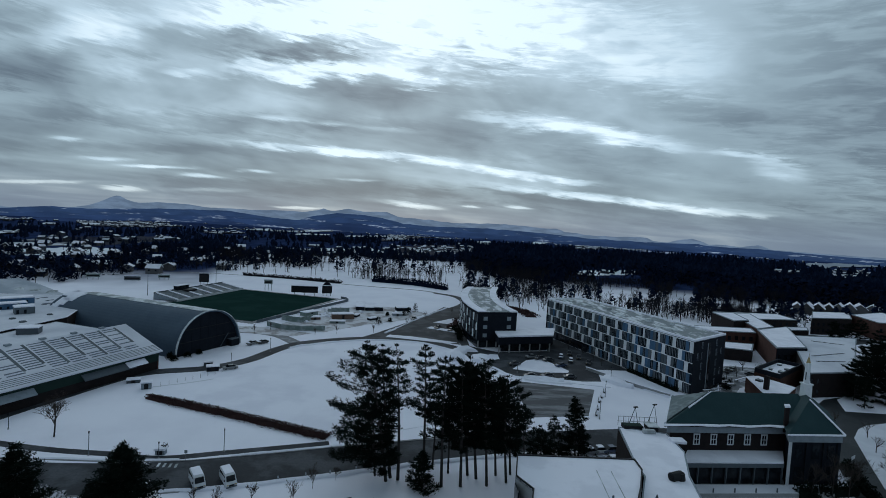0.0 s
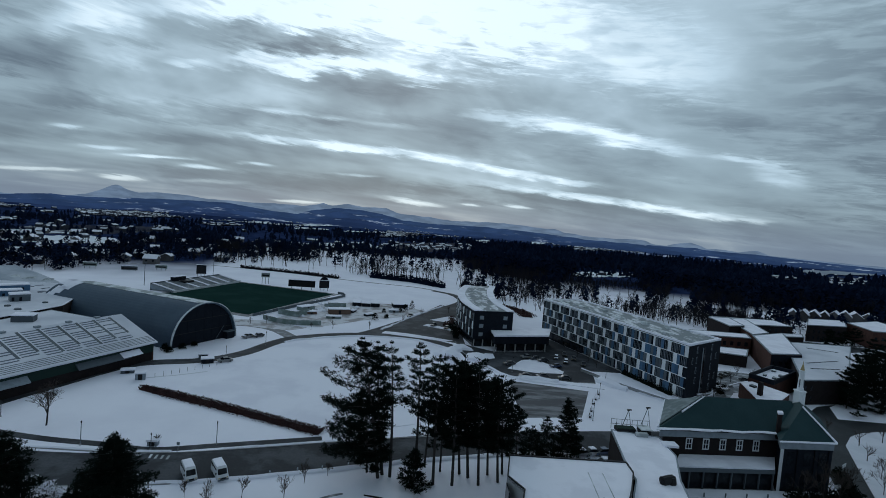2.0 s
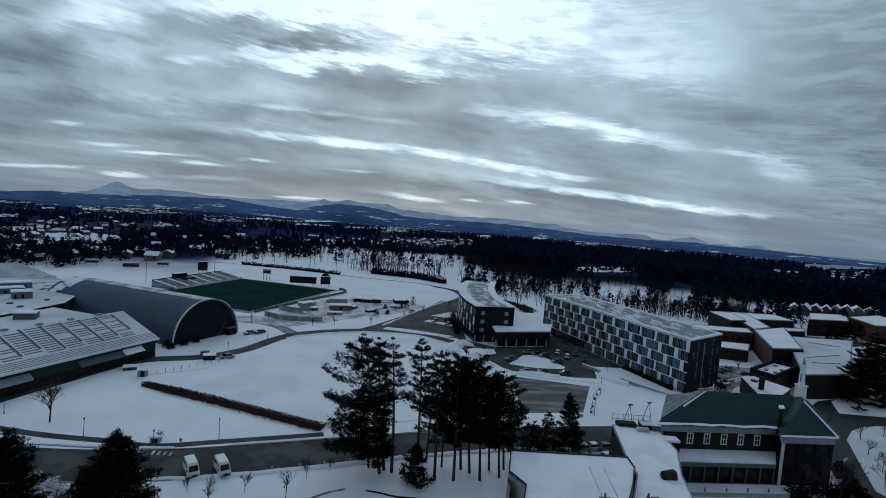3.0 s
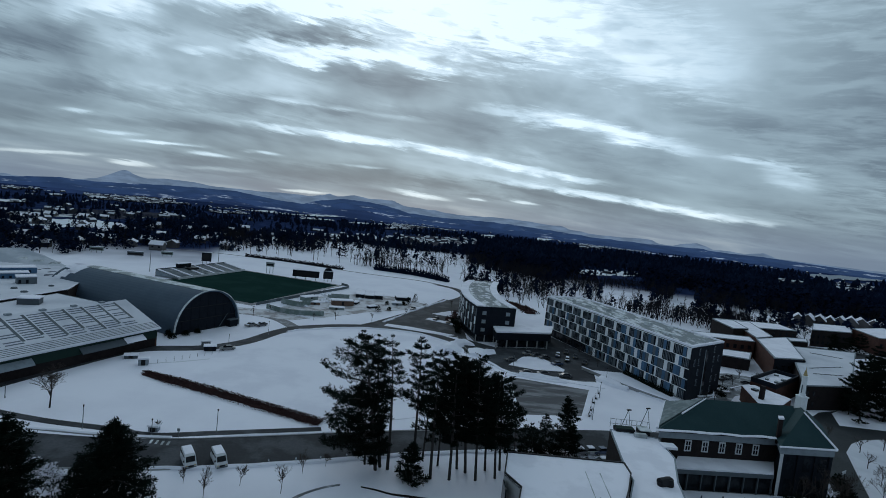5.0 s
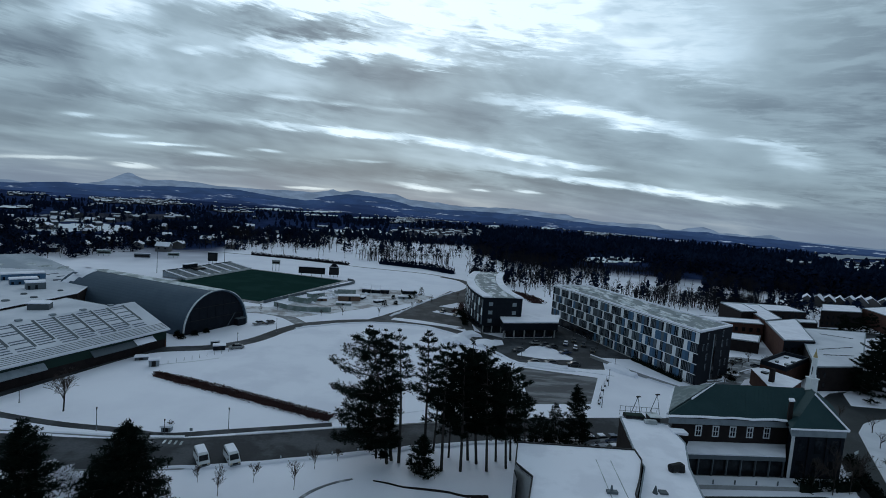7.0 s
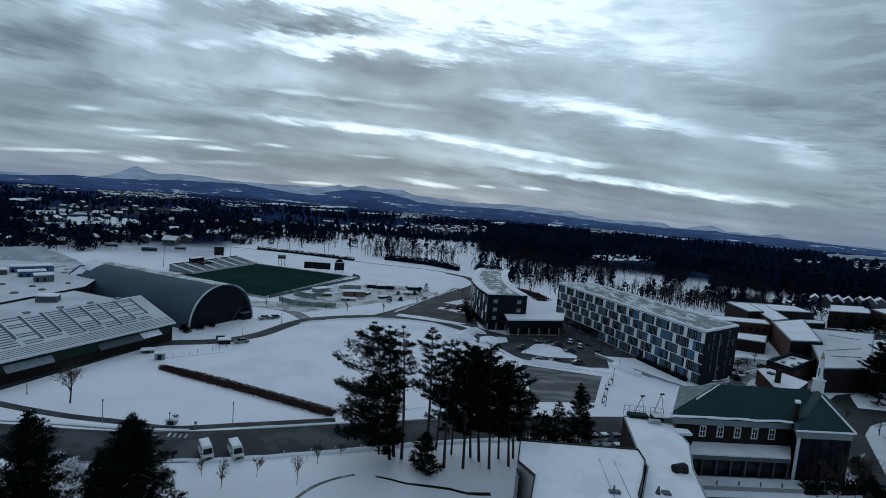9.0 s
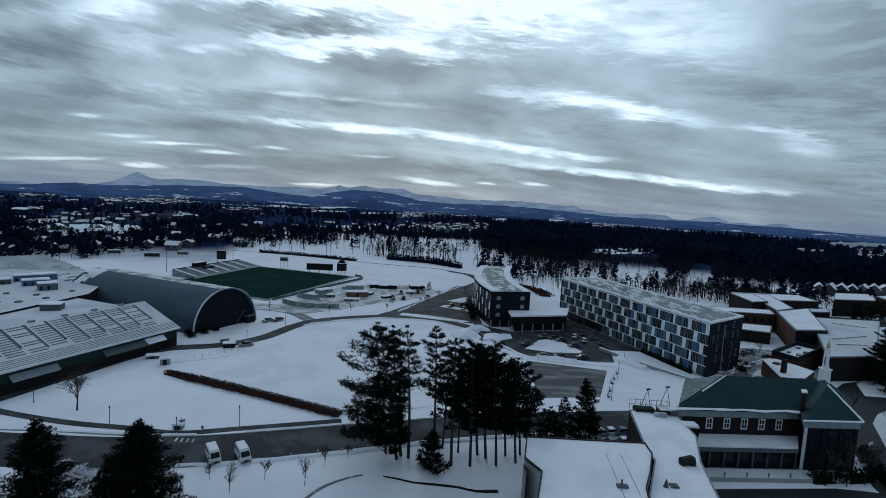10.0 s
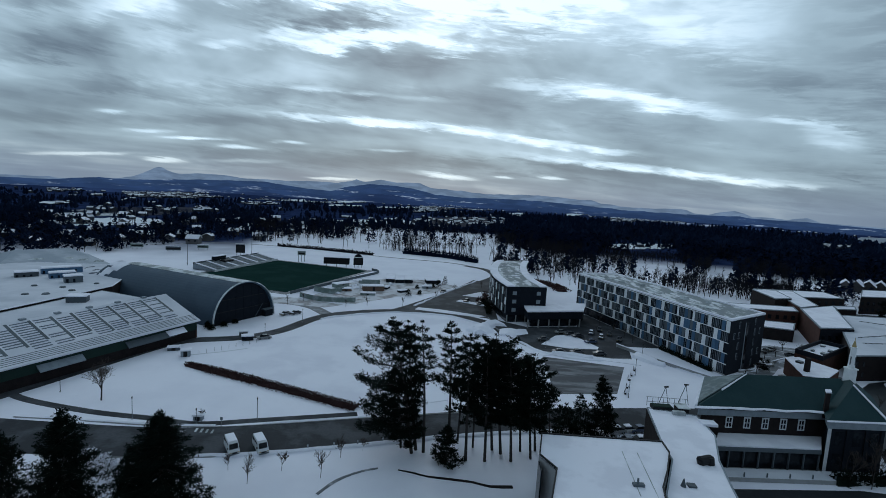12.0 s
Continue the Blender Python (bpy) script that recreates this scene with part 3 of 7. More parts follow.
road("road_loop", "plowed road curving round the far playing field", [(-24, 199), (-12, 222), (2, 255), (12, 279), (21, 305), (16, 330), (2, 343)], (10, 5), 0.034)
road("road_stadium", "snowy lane running beside the sports ground", [(-52, 186), (-62, 196), (-75, 200), (-92, 196)], 5, 0.032, "slush")
road("road_far", "thin cleared path on the far snow field", [(16, 330), (-8, 352), (-55, 361), (-131, 382), (-197, 382), (-230, 345)], 2.6, 0.03, "slush")
patch("pavement_court", "asphalt parking court before the residence hall", [(12, 199), (16, 178), (27, 159), (44, 156), (57, 157), (60, 170), (53, 190), (48, 194), (26.4, 188), (19, 193)], 0.04, "asphalt")
patch("pavement_lot", "wide empty asphalt lot streaked with old snow", [(27.6, 153), (51.8, 148.2), (43.1, 126.4), (26.1, 123.1)], 0.04, "court")
patch("pavement_junction", "asphalt parking bays beside the junction", [(-24, 209), (-18, 204), (-3.6, 200.5), (16, 196), (15.5, 213), (17, 236), (18, 262), (16, 279), (7, 286), (-5.3, 250)], 0.045, "asphalt")
patch("pavement_terrace", "dark cleared terrace behind the green-roofed hall", [(92, 132), (98, 134), (112, 146), (122, 152), (118, 158), (100, 152)], 0.03, "slush")
patch("road_circle", "dark cleared drive round a snowy circle, tree shade in its colour", [(80, 70), (84, 90), (92, 104), (104, 124), (114, 140), (126, 150), (146, 158), (156, 154), (140, 132), (122, 104), (112, 80)], 0.05, "shaded_wet_asphalt")
patch("snow_circle", "broad snowy lawn inside the curving drive", [(110, 120.4), (102, 107.8), (94, 94.8), (97, 82), (130, 80), (152, 108), (143, 131), (132.2, 132.6), (121.8, 129.7), (116.4, 126.4)], 0.14, "blown_snow", "lawn")
patch("snow_verge", "snowy verge under trees beyond the drive", [(124.5, 140), (130.6, 150.4), (148, 162), (162, 152), (140, 139.4)], 0.14, "snow", "lawn")
patch("snow_field", "great smooth snow-covered lawn between the roads", [(-62, 119.5), (-42, 113.5), (-18, 105.2), (6, 118), (24, 124), (25.6, 154), (13, 172), (9, 187), (-5, 193.5), (-27, 192.5), (-45, 182), (-51, 172), (-56, 157), (-63, 148)], 0.10, "snow", "lawn")


patch("yard_ground", "churned snowy ground of the store yard", [(-70, 208), (-46, 206), (-30, 226), (-14, 240), (-2, 262), (-20, 276), (-44, 270), (-58, 256)], 0.05, "mud", "yard")
patch("yard_ground", "trampled snow beside the pitch", [(-92, 200), (-76, 198), (-56, 196), (-50, 203), (-72, 210), (-84, 209)], 0.045, "mud", "yard")


def islands():
    for pts, lab in ((([(29, 166), (36, 178), (42, 181), (45, 176), (49, 167), (48, 164.6), (38, 163.4)]), "snowy island between parking bays"),
                     (([(19, 177), (23, 184), (26, 184), (26, 178), (22, 175)]), "small snowy traffic island"),
                     (([(25, 156.5), (40, 157.5), (58, 154), (58, 151), (40, 154.5), (26, 154)]), "snow bank along the parking court"),
                     (([(-19, 203.6), (8, 197.6), (11, 200), (-8, 206.4), (-18, 207.6)]), "strip of snow between lane and bays"),
                     (([(1, 239), (18, 234), (20, 245), (11, 252)]), "snow island beside the parking bays"),
                     (([(-2, 225), (14, 217), (16, 220), (0, 229)]), "strip of snow across the bays")):
        patch("snow_island", lab, pts, 0.16, "snow", "snow bank")


islands()


def bank(pts, width, h, label="ridge of plowed snow along the road"):
    tagged(part("snow_bank", ribbon(B(), pts, width, -0.05, h * 0.6, h * 0.4, 0.5), "snow"), label, "snow bank", "plowed snow ridges", "structure")


bank([(-52, 80.4), (-39, 83.1), (-29.5, 86.0), (-17, 90.0), (-9, 93.2), (4, 97.6), (20, 102)], 1.3, 0.5)
bank([(-82, 90.6), (-60, 91.6), (-48, 93.0)], 0.9, 0.35)
bank([(-39, 95.6), (-29, 98.8), (-18, 102.2)], 0.8, 0.3)
bank([(-52, 178), (-46, 184.5), (-27, 195.6), (-5, 196.4), (9, 187)], 1.2, 0.5)
bank([(60, 165), (66, 156), (73, 146), (76, 141)], 1.4, 0.5)
bank([(19, 172), (30, 155.6), (46, 152.6)], 1.4, 0.6)
bank([(8, 282), (-8, 243), (-20, 210)], 1.2, 0.5)


def kerb(pts, label="low concrete kerb along the road edge"):
    tagged(part("kerb", ribbon(B(), pts, 0.22, -0.05, 0.15), "concrete"), label, "kerb", kind="structure")


kerb([(-88, 89.9), (-75, 90.6), (-60, 91.0), (-48, 92.4), (-38.6, 95.0), (-28, 98.4), (-18, 101.8), (-5, 105.8), (10, 110)])
kerb([(-62, 78.7), (-46, 81.1), (-36, 83.9), (-26, 87.3), (-16, 90.8), (-5, 94.8), (8, 99.0)])
kerb([(12, 199), (16, 178), (27, 159), (44, 156), (57, 157)], "low concrete kerb round the parking court")
tagged(part("trodden_path", ribbon(B(), [(-76, 131), (-68, 136), (-62, 141)], 0.9, -0.02, 0.025, 0.01, 0.4), "blown_snow"), "faint trodden track across the snow", "path", kind="structure")
patch("pavement_yard", "slushy cleared yard between the residence hall and brick wing", [(86, 145), (92.3, 146), (99, 152), (104, 158), (108, 160), (124, 173), (126, 184), (118, 186), (108, 182), (98, 172), (94, 160)], 0.042, "slush")
patch("pavement_front", "dark wet strip along the foot of the residence hall", [(59, 170.6), (72.4, 171.5), (56.2, 216), (50, 212), (47.6, 194), (53, 189)], 0.046, "asphalt")
# dark asphalt patch filling the gap between the blocks
patch("pavement_gap", "dark ground between the brick blocks", [(173, 231), (187, 214), (206, 236), (240, 250), (236, 255), (206, 261), (228, 300), (214, 306), (200, 277), (198, 258)], 0.04, "asphalt")
patch("pavement_porch", "wet drive along the porch of the green-roofed hall, tree shade in its colour", [(50, 70), (84, 74), (84, 88), (76, 88.6), (50, 85.5)], 0.04, "shaded_wet_asphalt")
# ---------------------------------------------------------------- residence hall
def shared(name, bm, mat):
    me = bpy.data.meshes.new(name)
    bmesh.ops.recalc_face_normals(bm, faces=bm.faces)
    bm.to_mesh(me)
    bm.free()
    me.materials.append(M[mat])
    return me


def put(name, me, parent, x, y, z, label="", sx=1.0):
    ob = part(name, me, "", parent, label)
    ob.location = (x, y, z)
    ob.scale = (sx, 1, 1)
    return ob


def parapet(bm, pts, z, w, h):
    """A raised edge round a flat roof."""
    c = Vector((sum(p[0] for p in pts) / len(pts), sum(p[1] for p in pts) / len(pts)))
    n = len(pts)
    inner = []
    for i, p in enumerate(pts):
        p = Vector(p)
        a, b = (p - Vector(pts[i - 1])).normalized(), (Vector(pts[(i + 1) % n]) - p).normalized()
        na, nb = Vector((-a.y, a.x)), Vector((-b.y, b.x))
        if na.dot(c - p) < 0 and nb.dot(c - p) < 0:
            na, nb = -na, -nb
        inner.append(p + (na + nb) * w / max(0.4, 1 + na.dot(nb)))
    out0 = [bm.verts.new((*p, z)) for p in pts]
    out1 = [bm.verts.new((*p, z + h)) for p in pts]
    in1 = [bm.verts.new((*p, z + h)) for p in inner]
    in0 = [bm.verts.new((*p, z)) for p in inner]
    for i in range(n):
        j = (i + 1) % n
        for a, b in ((out0, out1), (out1, in1), (in1, in0), (in0, out0)):
            bm.faces.new((a[i], a[j], b[j], b[i]))
    return bm


def residence_hall():
    A, Bc, C, D = (53.5, 224.0), (81.6, 147.2), (99.4, 160.6), (72.0, 231.0)
    m = facing(Bc, A)
    h = thing("residence_hall", m, "long five-storey residence hall with staggered white and blue facade panels", "building")
    P = local(m, (Bc, A, D, C))
    L = P[1][0]
    H, F = 16.9, 3.3
    part("wall", prism(B(), P, 0.0, H), "dark_clad", h)
    part("roof", prism(B(), [(x * 0.999 + 0.02, y) for x, y in P], H, H + 0.25, 0.01), "roof_membrane", h, "flat roof with patches of snow")
    part("parapet", parapet(B(), P, H + 0.15, 0.9, 0.55), "roof_snow", h, "snow-capped roof edge")
    band = shared("floor_band", box(B(), 0, L, 0.0, 0.16, 0, 0.2), "white_panel")
    panel = shared("panel", box(B(), 0, 1.4, 0.0, 0.14, 0, F - 0.24), "white_panel")
    narrow = shared("panel", box(B(), 0, 0.8, 0.0, 0.12, 0, F - 0.24), "white_panel")
    blue = shared("blue_panel", box(B(), 0, 1.2, 0.0, 0.10, 0, F - 0.24), "blue_panel")
    grey = shared("grey_panel", box(B(), 0, 1.1, 0.0, 0.10, 0, F - 0.24), "grey_panel")
    pane = shared("window", box(B(), 0, 1.35, 0.0, 0.05, 0.25, F - 0.5), "glass")
    curtain = shared("window", box(B(), 0, 1.35, 0.0, 0.05, 0.25, F - 0.5), "curtained_glass")
    mull = shared("mullion", box(B(), 0, 0.12, 0.0, 0.13, 0, F - 0.24), "grey_panel")
    thin = shared("mullion", box(B(), 0, 0.08, 0.0, 0.1, 0.2, F - 0.4), "grey_trim")
    rnd = random.Random(4)
    for f in range(5):
        z = 0.35 + f * F
        put("floor_band", band, h, 0, 0, z + F - 0.24)
        x = -3.4 + (f * 2.6) % 6.8
        k = 0
        while x < L - 1.5:
            if x >= 0 and not (f == 0 and x > L * 0.62):
                put("panel", panel if rnd.random() < 0.75 else narrow, h, x, 0, z)
            q = x + 1.75
            for s in range(4):
                if q < 0 or q + 1.3 > L:
                    q += 1.27
                    continue
                c = rnd.random()
                if f == 0 and q > L * 0.62:
                    put("window", pane, h, q, 0, z)
                elif c < 0.56:
                    put("window", curtain if rnd.random() < 0.38 else pane, h, q, 0, z)
                    put("mullion", mull, h, q - 0.05, 0, z)
                    put("mullion", thin, h, q + 0.62, 0, z)
                elif c < (0.82 if q < L * 0.45 else 0.66):
                    put("blue_panel", blue, h, q, 0, z)
                else:
                    put("grey_panel", grey, h, q, 0, z)
                q += 1.27
            x += 6.8
            k += 1
    # the dark end wall: slot windows and one tall light strip
    e = facing(Bc, C)
    end = thing("end_wall", e, "", "")
    end.parent, end.matrix_world = h, e
    W_ = (Vector(C) - Vector(Bc)).length
    slot = shared("slot_window", box(B(), 0, 0.75, -0.06, 0.0, 0, 1.9), "curtained_glass")
    fr = shared("slot_frame", box(B(), 0, 0.9, -0.05, 0.0, 0, 2.1), "grey_trim")
    for f in range(5):
        for x in (2.4, 5.2, 15.5, 19.0):
            if rnd.random() < 0.75:
                put("window_frame", fr, end, x - 0.07, 0, 1.0 + f * F)
                put("window", slot, end, x, -0.02, 1.1 + f * F)
    part("stair_window", box(B(), 9.6, 11.2, -0.08, 0.0, 0.8, 15.6), "glass", end)
    part("stair_window_frame", box(B(), 9.3, 9.6, -0.12, 0.0, 0.8, 15.6), "grey_trim", end)
    part("corner_trim", box(B(), -0.2, 0.25, -0.12, 0.1, 0.2, H), "dark_clad", end)
    # roof units
    rnd = random.Random(9)
    for x, y, sx, sy, sz in ((14, -8, 7, 3, 0.5), (28, -11, 2.2, 2.2, 1.1), (38, -9, 8, 2.4, 0.45), (52, -12, 2.0, 2.0, 1.0), (60, -9, 9, 2.6, 0.5), (72, -8, 5, 2, 0.5), (22, -15, 1.2, 1.2, 0.9)):
        part("roof_unit", prism(B(), [(x, y), (x + sx, y), (x + sx, y + sy), (x, y + sy)], H + 0.2, H + 0.2 + sz, 0.06), "thin_snow", h, "low roof unit under snow")
    part("plinth", prism(B(), [(P[0][0] - 0.1, P[0][1] + 0.2), (P[1][0] * 0.62, 0.2), (P[1][0] * 0.62, -0.1), (P[0][0] - 0.1, -0.1)], 0.0, 0.35), "concrete", h)


residence_hall()


# ---------------------------------------------------------------- curved hall and its link
def curved_hall():
    left = curve_points([(18.5, 192.9), (14.6, 212), (13.6, 232), (15.8, 254), (20.4, 274)], 4)
    right = curve_points([(34.8, 196.8), (31.8, 212), (31.2, 232), (33, 254), (36.8, 275.6)], 4)
    m = facing(left[0], right[0])
    h = thing("curved_hall", m, "curved four-storey dark hall with a snow-rimmed roof", "building")
    lo = local(m, [tuple(p) for p in left])
    ro = local(m, [tuple(p) for p in right])
    ring = lo + ro[::-1]
    H, F = 14.6, 3.4
    part("wall", prism(B(), ring, 3.0, H), "dark_clad", h)
    part("ground_floor", prism(B(), [(x * 0.96 + 0.4, y * 0.99 + 0.6) for x, y in ring], 0.0, 3.0), "glass", h)

    def strip(a, b, z0, z1):
        bm = B()
        n = min(len(a), len(b))
        rows = [[bm.verts.new((*p, z)) for p, z in ((a[i], z0), (b[i], z0), (b[i], z1), (a[i], z1))] for i in range(n)]
        for r, s in zip(rows, rows[1:]):
            for i in range(4):
                bm.faces.new((r[i], s[i], s[(i + 1) % 4], r[(i + 1) % 4]))
        bm.faces.new(rows[0])
        bm.faces.new(rows[-1])
        return bm
    def mix(s):
        n = min(len(lo), len(ro))
        return [tuple(Vector(lo[i]).lerp(Vector(ro[i]), s)) for i in range(n)]
    part("snow_edge", strip(mix(-0.015), mix(0.2), H, H + 0.5), "roof_snow", h, "deep snow along the curved roof edge")
    part("snow_edge", strip(mix(0.82), mix(1.015), H, H + 0.5), "roof_snow", h, "deep snow along the curved roof edge")
    part("roof", strip(mix(0.2), mix(0.82), H, H + 0.16), "roof_membrane", h, "grey roof with patches of snow")
    for s in (0.25, 0.42, 0.6):
        i = int(s * len(lo))
        a, b = Vector(mix(0.24)[i]), Vector(mix(0.78)[i])
        part("roof_seam", prism(B(), [tuple(a), tuple(b), tuple(b + Vector((0, 0.5))), tuple(a + Vector((0, 0.5)))], H + 0.16, H + 0.3), "grey_trim", h)
    # front wall: three rows of paired windows, slender columns below
    w = Vector(ro[0]).length
    glass = shared("window", box(B(), 0, 1.7, -0.08, 0.0, 0, 1.5), "grey_trim")
    light = shared("window_frame", box(B(), -0.12, 1.82, -0.05, 0.0, -0.12, 1.62), "black")
    for f in range(3):
        for x in (2.4, w - 4.2):
            put("window_frame", light, h, x, 0, 4.4 + f * F)
            put("window", glass, h, x, -0.01, 4.4 + f * F)
    col = shared("column", tube(B(), (0, 0, 0), (0, 0, 3.0), 0.28, 0.28, 8), "concrete")
    for x in (0.8, 4.6, 8.6, 12.6, w - 0.8):
        put("column", col, h, x, 0.5, 0)
    # left curved wall: staggered light panels and windows
    rnd = random.Random(2)
    n = len(lo)
    panel = shared("panel", box(B(), 0, 1.5, 0.0, 0.14, 0, F - 0.3), "white_panel")
    pane = shared("window", box(B(), 0, 2.0, 0.0, 0.06, 0.3, F - 0.6), "glass")
    grey = shared("grey_panel", box(B(), 0, 1.4, 0.0, 0.1, 0, F - 0.3), "grey_panel")
    for i in range(n - 1):
        a, b = Vector(lo[i]), Vector(lo[i + 1])
        ang = math.atan2(b.y - a.y, b.x - a.x)
        for f in range(3):
            z = 3.4 + f * F + 0.2
            for me, off, nm in ((panel if (i + f) % 2 else grey, 0.1 + 0.5 * (f % 2), "panel"), (pane, 1.9, "window")):
                ob = put(nm, me, h, *(a + (b - a).normalized() * off), z)
                ob.rotation_euler = (0, 0, ang)
    # low link to the residence hall
    L = thing("link_building", facing((26.4, 186.0), (49.1, 193.2)), "low flat-roofed glazed link with a snowy roof", "building")
    P = local(L.matrix_world, ((26.4, 186.0), (49.1, 193.2), (53.0, 206.8), (25.9, 201.0)))
    part("wall", prism(B(), P, 3.4, 6.4), "dark_clad", L)
    part("roof", prism(B(), [(x * 1.02 - 0.3, y * 1.02 - 0.3) for x, y in P], 6.4, 7.0), "roof_snow", L, "snow-covered flat roof")
    part("glazing", prism(B(), [(P[0][0] + 2.5, 2.5), (P[1][0] - 1, 2.5), P[2], (P[3][0] + 2, P[3][1])], 0, 3.4), "glass", L)
    c2 = shared("column", tube(B(), (0, 0, 0), (0, 0, 3.4), 0.3, 0.3, 8), "concrete")
    for i in range(6):
        put("column", c2, L, 0.6 + i * 4.5, 0.6, 0)


curved_hall()


# ---------------------------------------------------------------- sports halls
def vault_hall():
    a, b = Vector((-83.1, 157.9)), Vector((-71.6, 181.3))
    m = facing(a, b)
    h = thing("vaulted_sports_hall", m, "barrel-vaulted sports hall with grey metal roof and dark glazed end", "building")
    w = (b - a).length
    ax = local(m, [tuple(a + Vector((-64.0, 24.8)))])[0]
    n = 36
    arch = [(w / 2 - w / 2 * math.cos(math.pi * i / n), 14.2 * math.sin(math.pi * i / n) ** 0.92) for i in range(n + 1)]

    def sweep(pts, s0, s1, lift0, lift1):
        bm = B()
        rows = []
        for s in [s0 + (s1 - s0) * k / 14 for k in range(15)]:
            out = []
            for lift in (lift0, lift1):
                for x, z in pts:
                    d = Vector((x - w / 2, z))
                    d = d + d.normalized() * lift
                    out.append(bm.verts.new((d.x + w / 2 + ax[0] * s, ax[1] * s, max(0.0, d.y))))
            k = len(pts)
            rows.append(out[:k] + out[k:][::-1])
        k = len(rows[0])
        for r, q in zip(rows, rows[1:]):
            for i in range(k):
                j = (i + 1) % k
                bm.faces.new((r[i], r[j], q[j], q[i]))
        bm.faces.new(rows[0])
        bm.faces.new(rows[-1][::-1])
        for f in bm.faces:
            f.smooth = False
        return bm
    part("roof", sweep(arch, 0.0, 1.0, -0.5, 0.0), "vault", h, "smooth grey-blue metal vault")
    part("roof_snow", sweep(arch[16:24], 0.0, 0.98, 0.004, 0.16), "thin_snow", h, "thin snow along the crest")
    for lo, hi, s0, s1 in ((11, 16, 0.87, 0.95), (9, 12, 0.90, 0.97), (13, 18, 0.95, 1.0), (7, 9, 0.93, 0.98), (5, 6, 0.91, 0.97), (16, 22, 0.90, 1.0)):
        part("roof_snow", sweep(arch[lo:hi + 1], s0, s1, 0.004, 0.22), "roof_snow", h, "clump of snow slipped down the far end")
    part("rim", sweep(arch, -0.004, 0.004, -0.1, 0.16), "thin_snow", h, "white snowy rim of the arch")
    face = [(x, -0.0, z) for x, z in arch]
    bm = B()
    lo = [bm.verts.new((w / 2 + (x - w / 2) * 0.965, 0.9, z * 0.965)) for x, _, z in face]
    hi = [bm.verts.new((w / 2 + (x - w / 2) * 0.965, 1.3, z * 0.965)) for x, _, z in face]
    bm.faces.new(lo)
    bm.faces.new(hi[::-1])
    for i in range(n):
        bm.faces.new((lo[i], lo[i + 1], hi[i + 1], hi[i]))
    part("end_glazing", bm, "dark_clad", h, "dark glazed end wall")
    for i in range(1, 8):
        x = w * i / 8
        z = 14.2 * 0.955 * math.sqrt(max(0, 1 - ((x - w / 2) / (w / 2 * 0.965)) ** 2))
        part("mullion", box(B(), x - 0.08, x + 0.08, 0.82, 0.9, 0, z), "dark_clad", h)
    for z in (4.2, 8.4):
        half = w / 2 * 0.96 * math.sqrt(1 - (z / 13.7) ** 2)
        part("transom", box(B(), w / 2 - half, w / 2 + half, 0.77, 0.89, z, z + 0.2), "black", h)
    part("entry_canopy", prism(B(), [(w * 0.80, -1.6), (w * 0.95, -1.6), (w * 0.95, 0.7), (w * 0.80, 0.7)], 2.5, 2.7), "grey_panel", h)
    part("entry_wall", box(B(), w * 0.81, w * 0.94, -1.3, 0.6, 0, 2.5), "dark_clad", h)
    # raking stays over the entrance, edged with snow
    for k in (0.68,):
        part("stay", tube(B(), (w * k, 0.5, 0.2), (w * (k + 0.13), 0.5, 4.8), 0.16, 0.12, 6), "grey_panel", h)


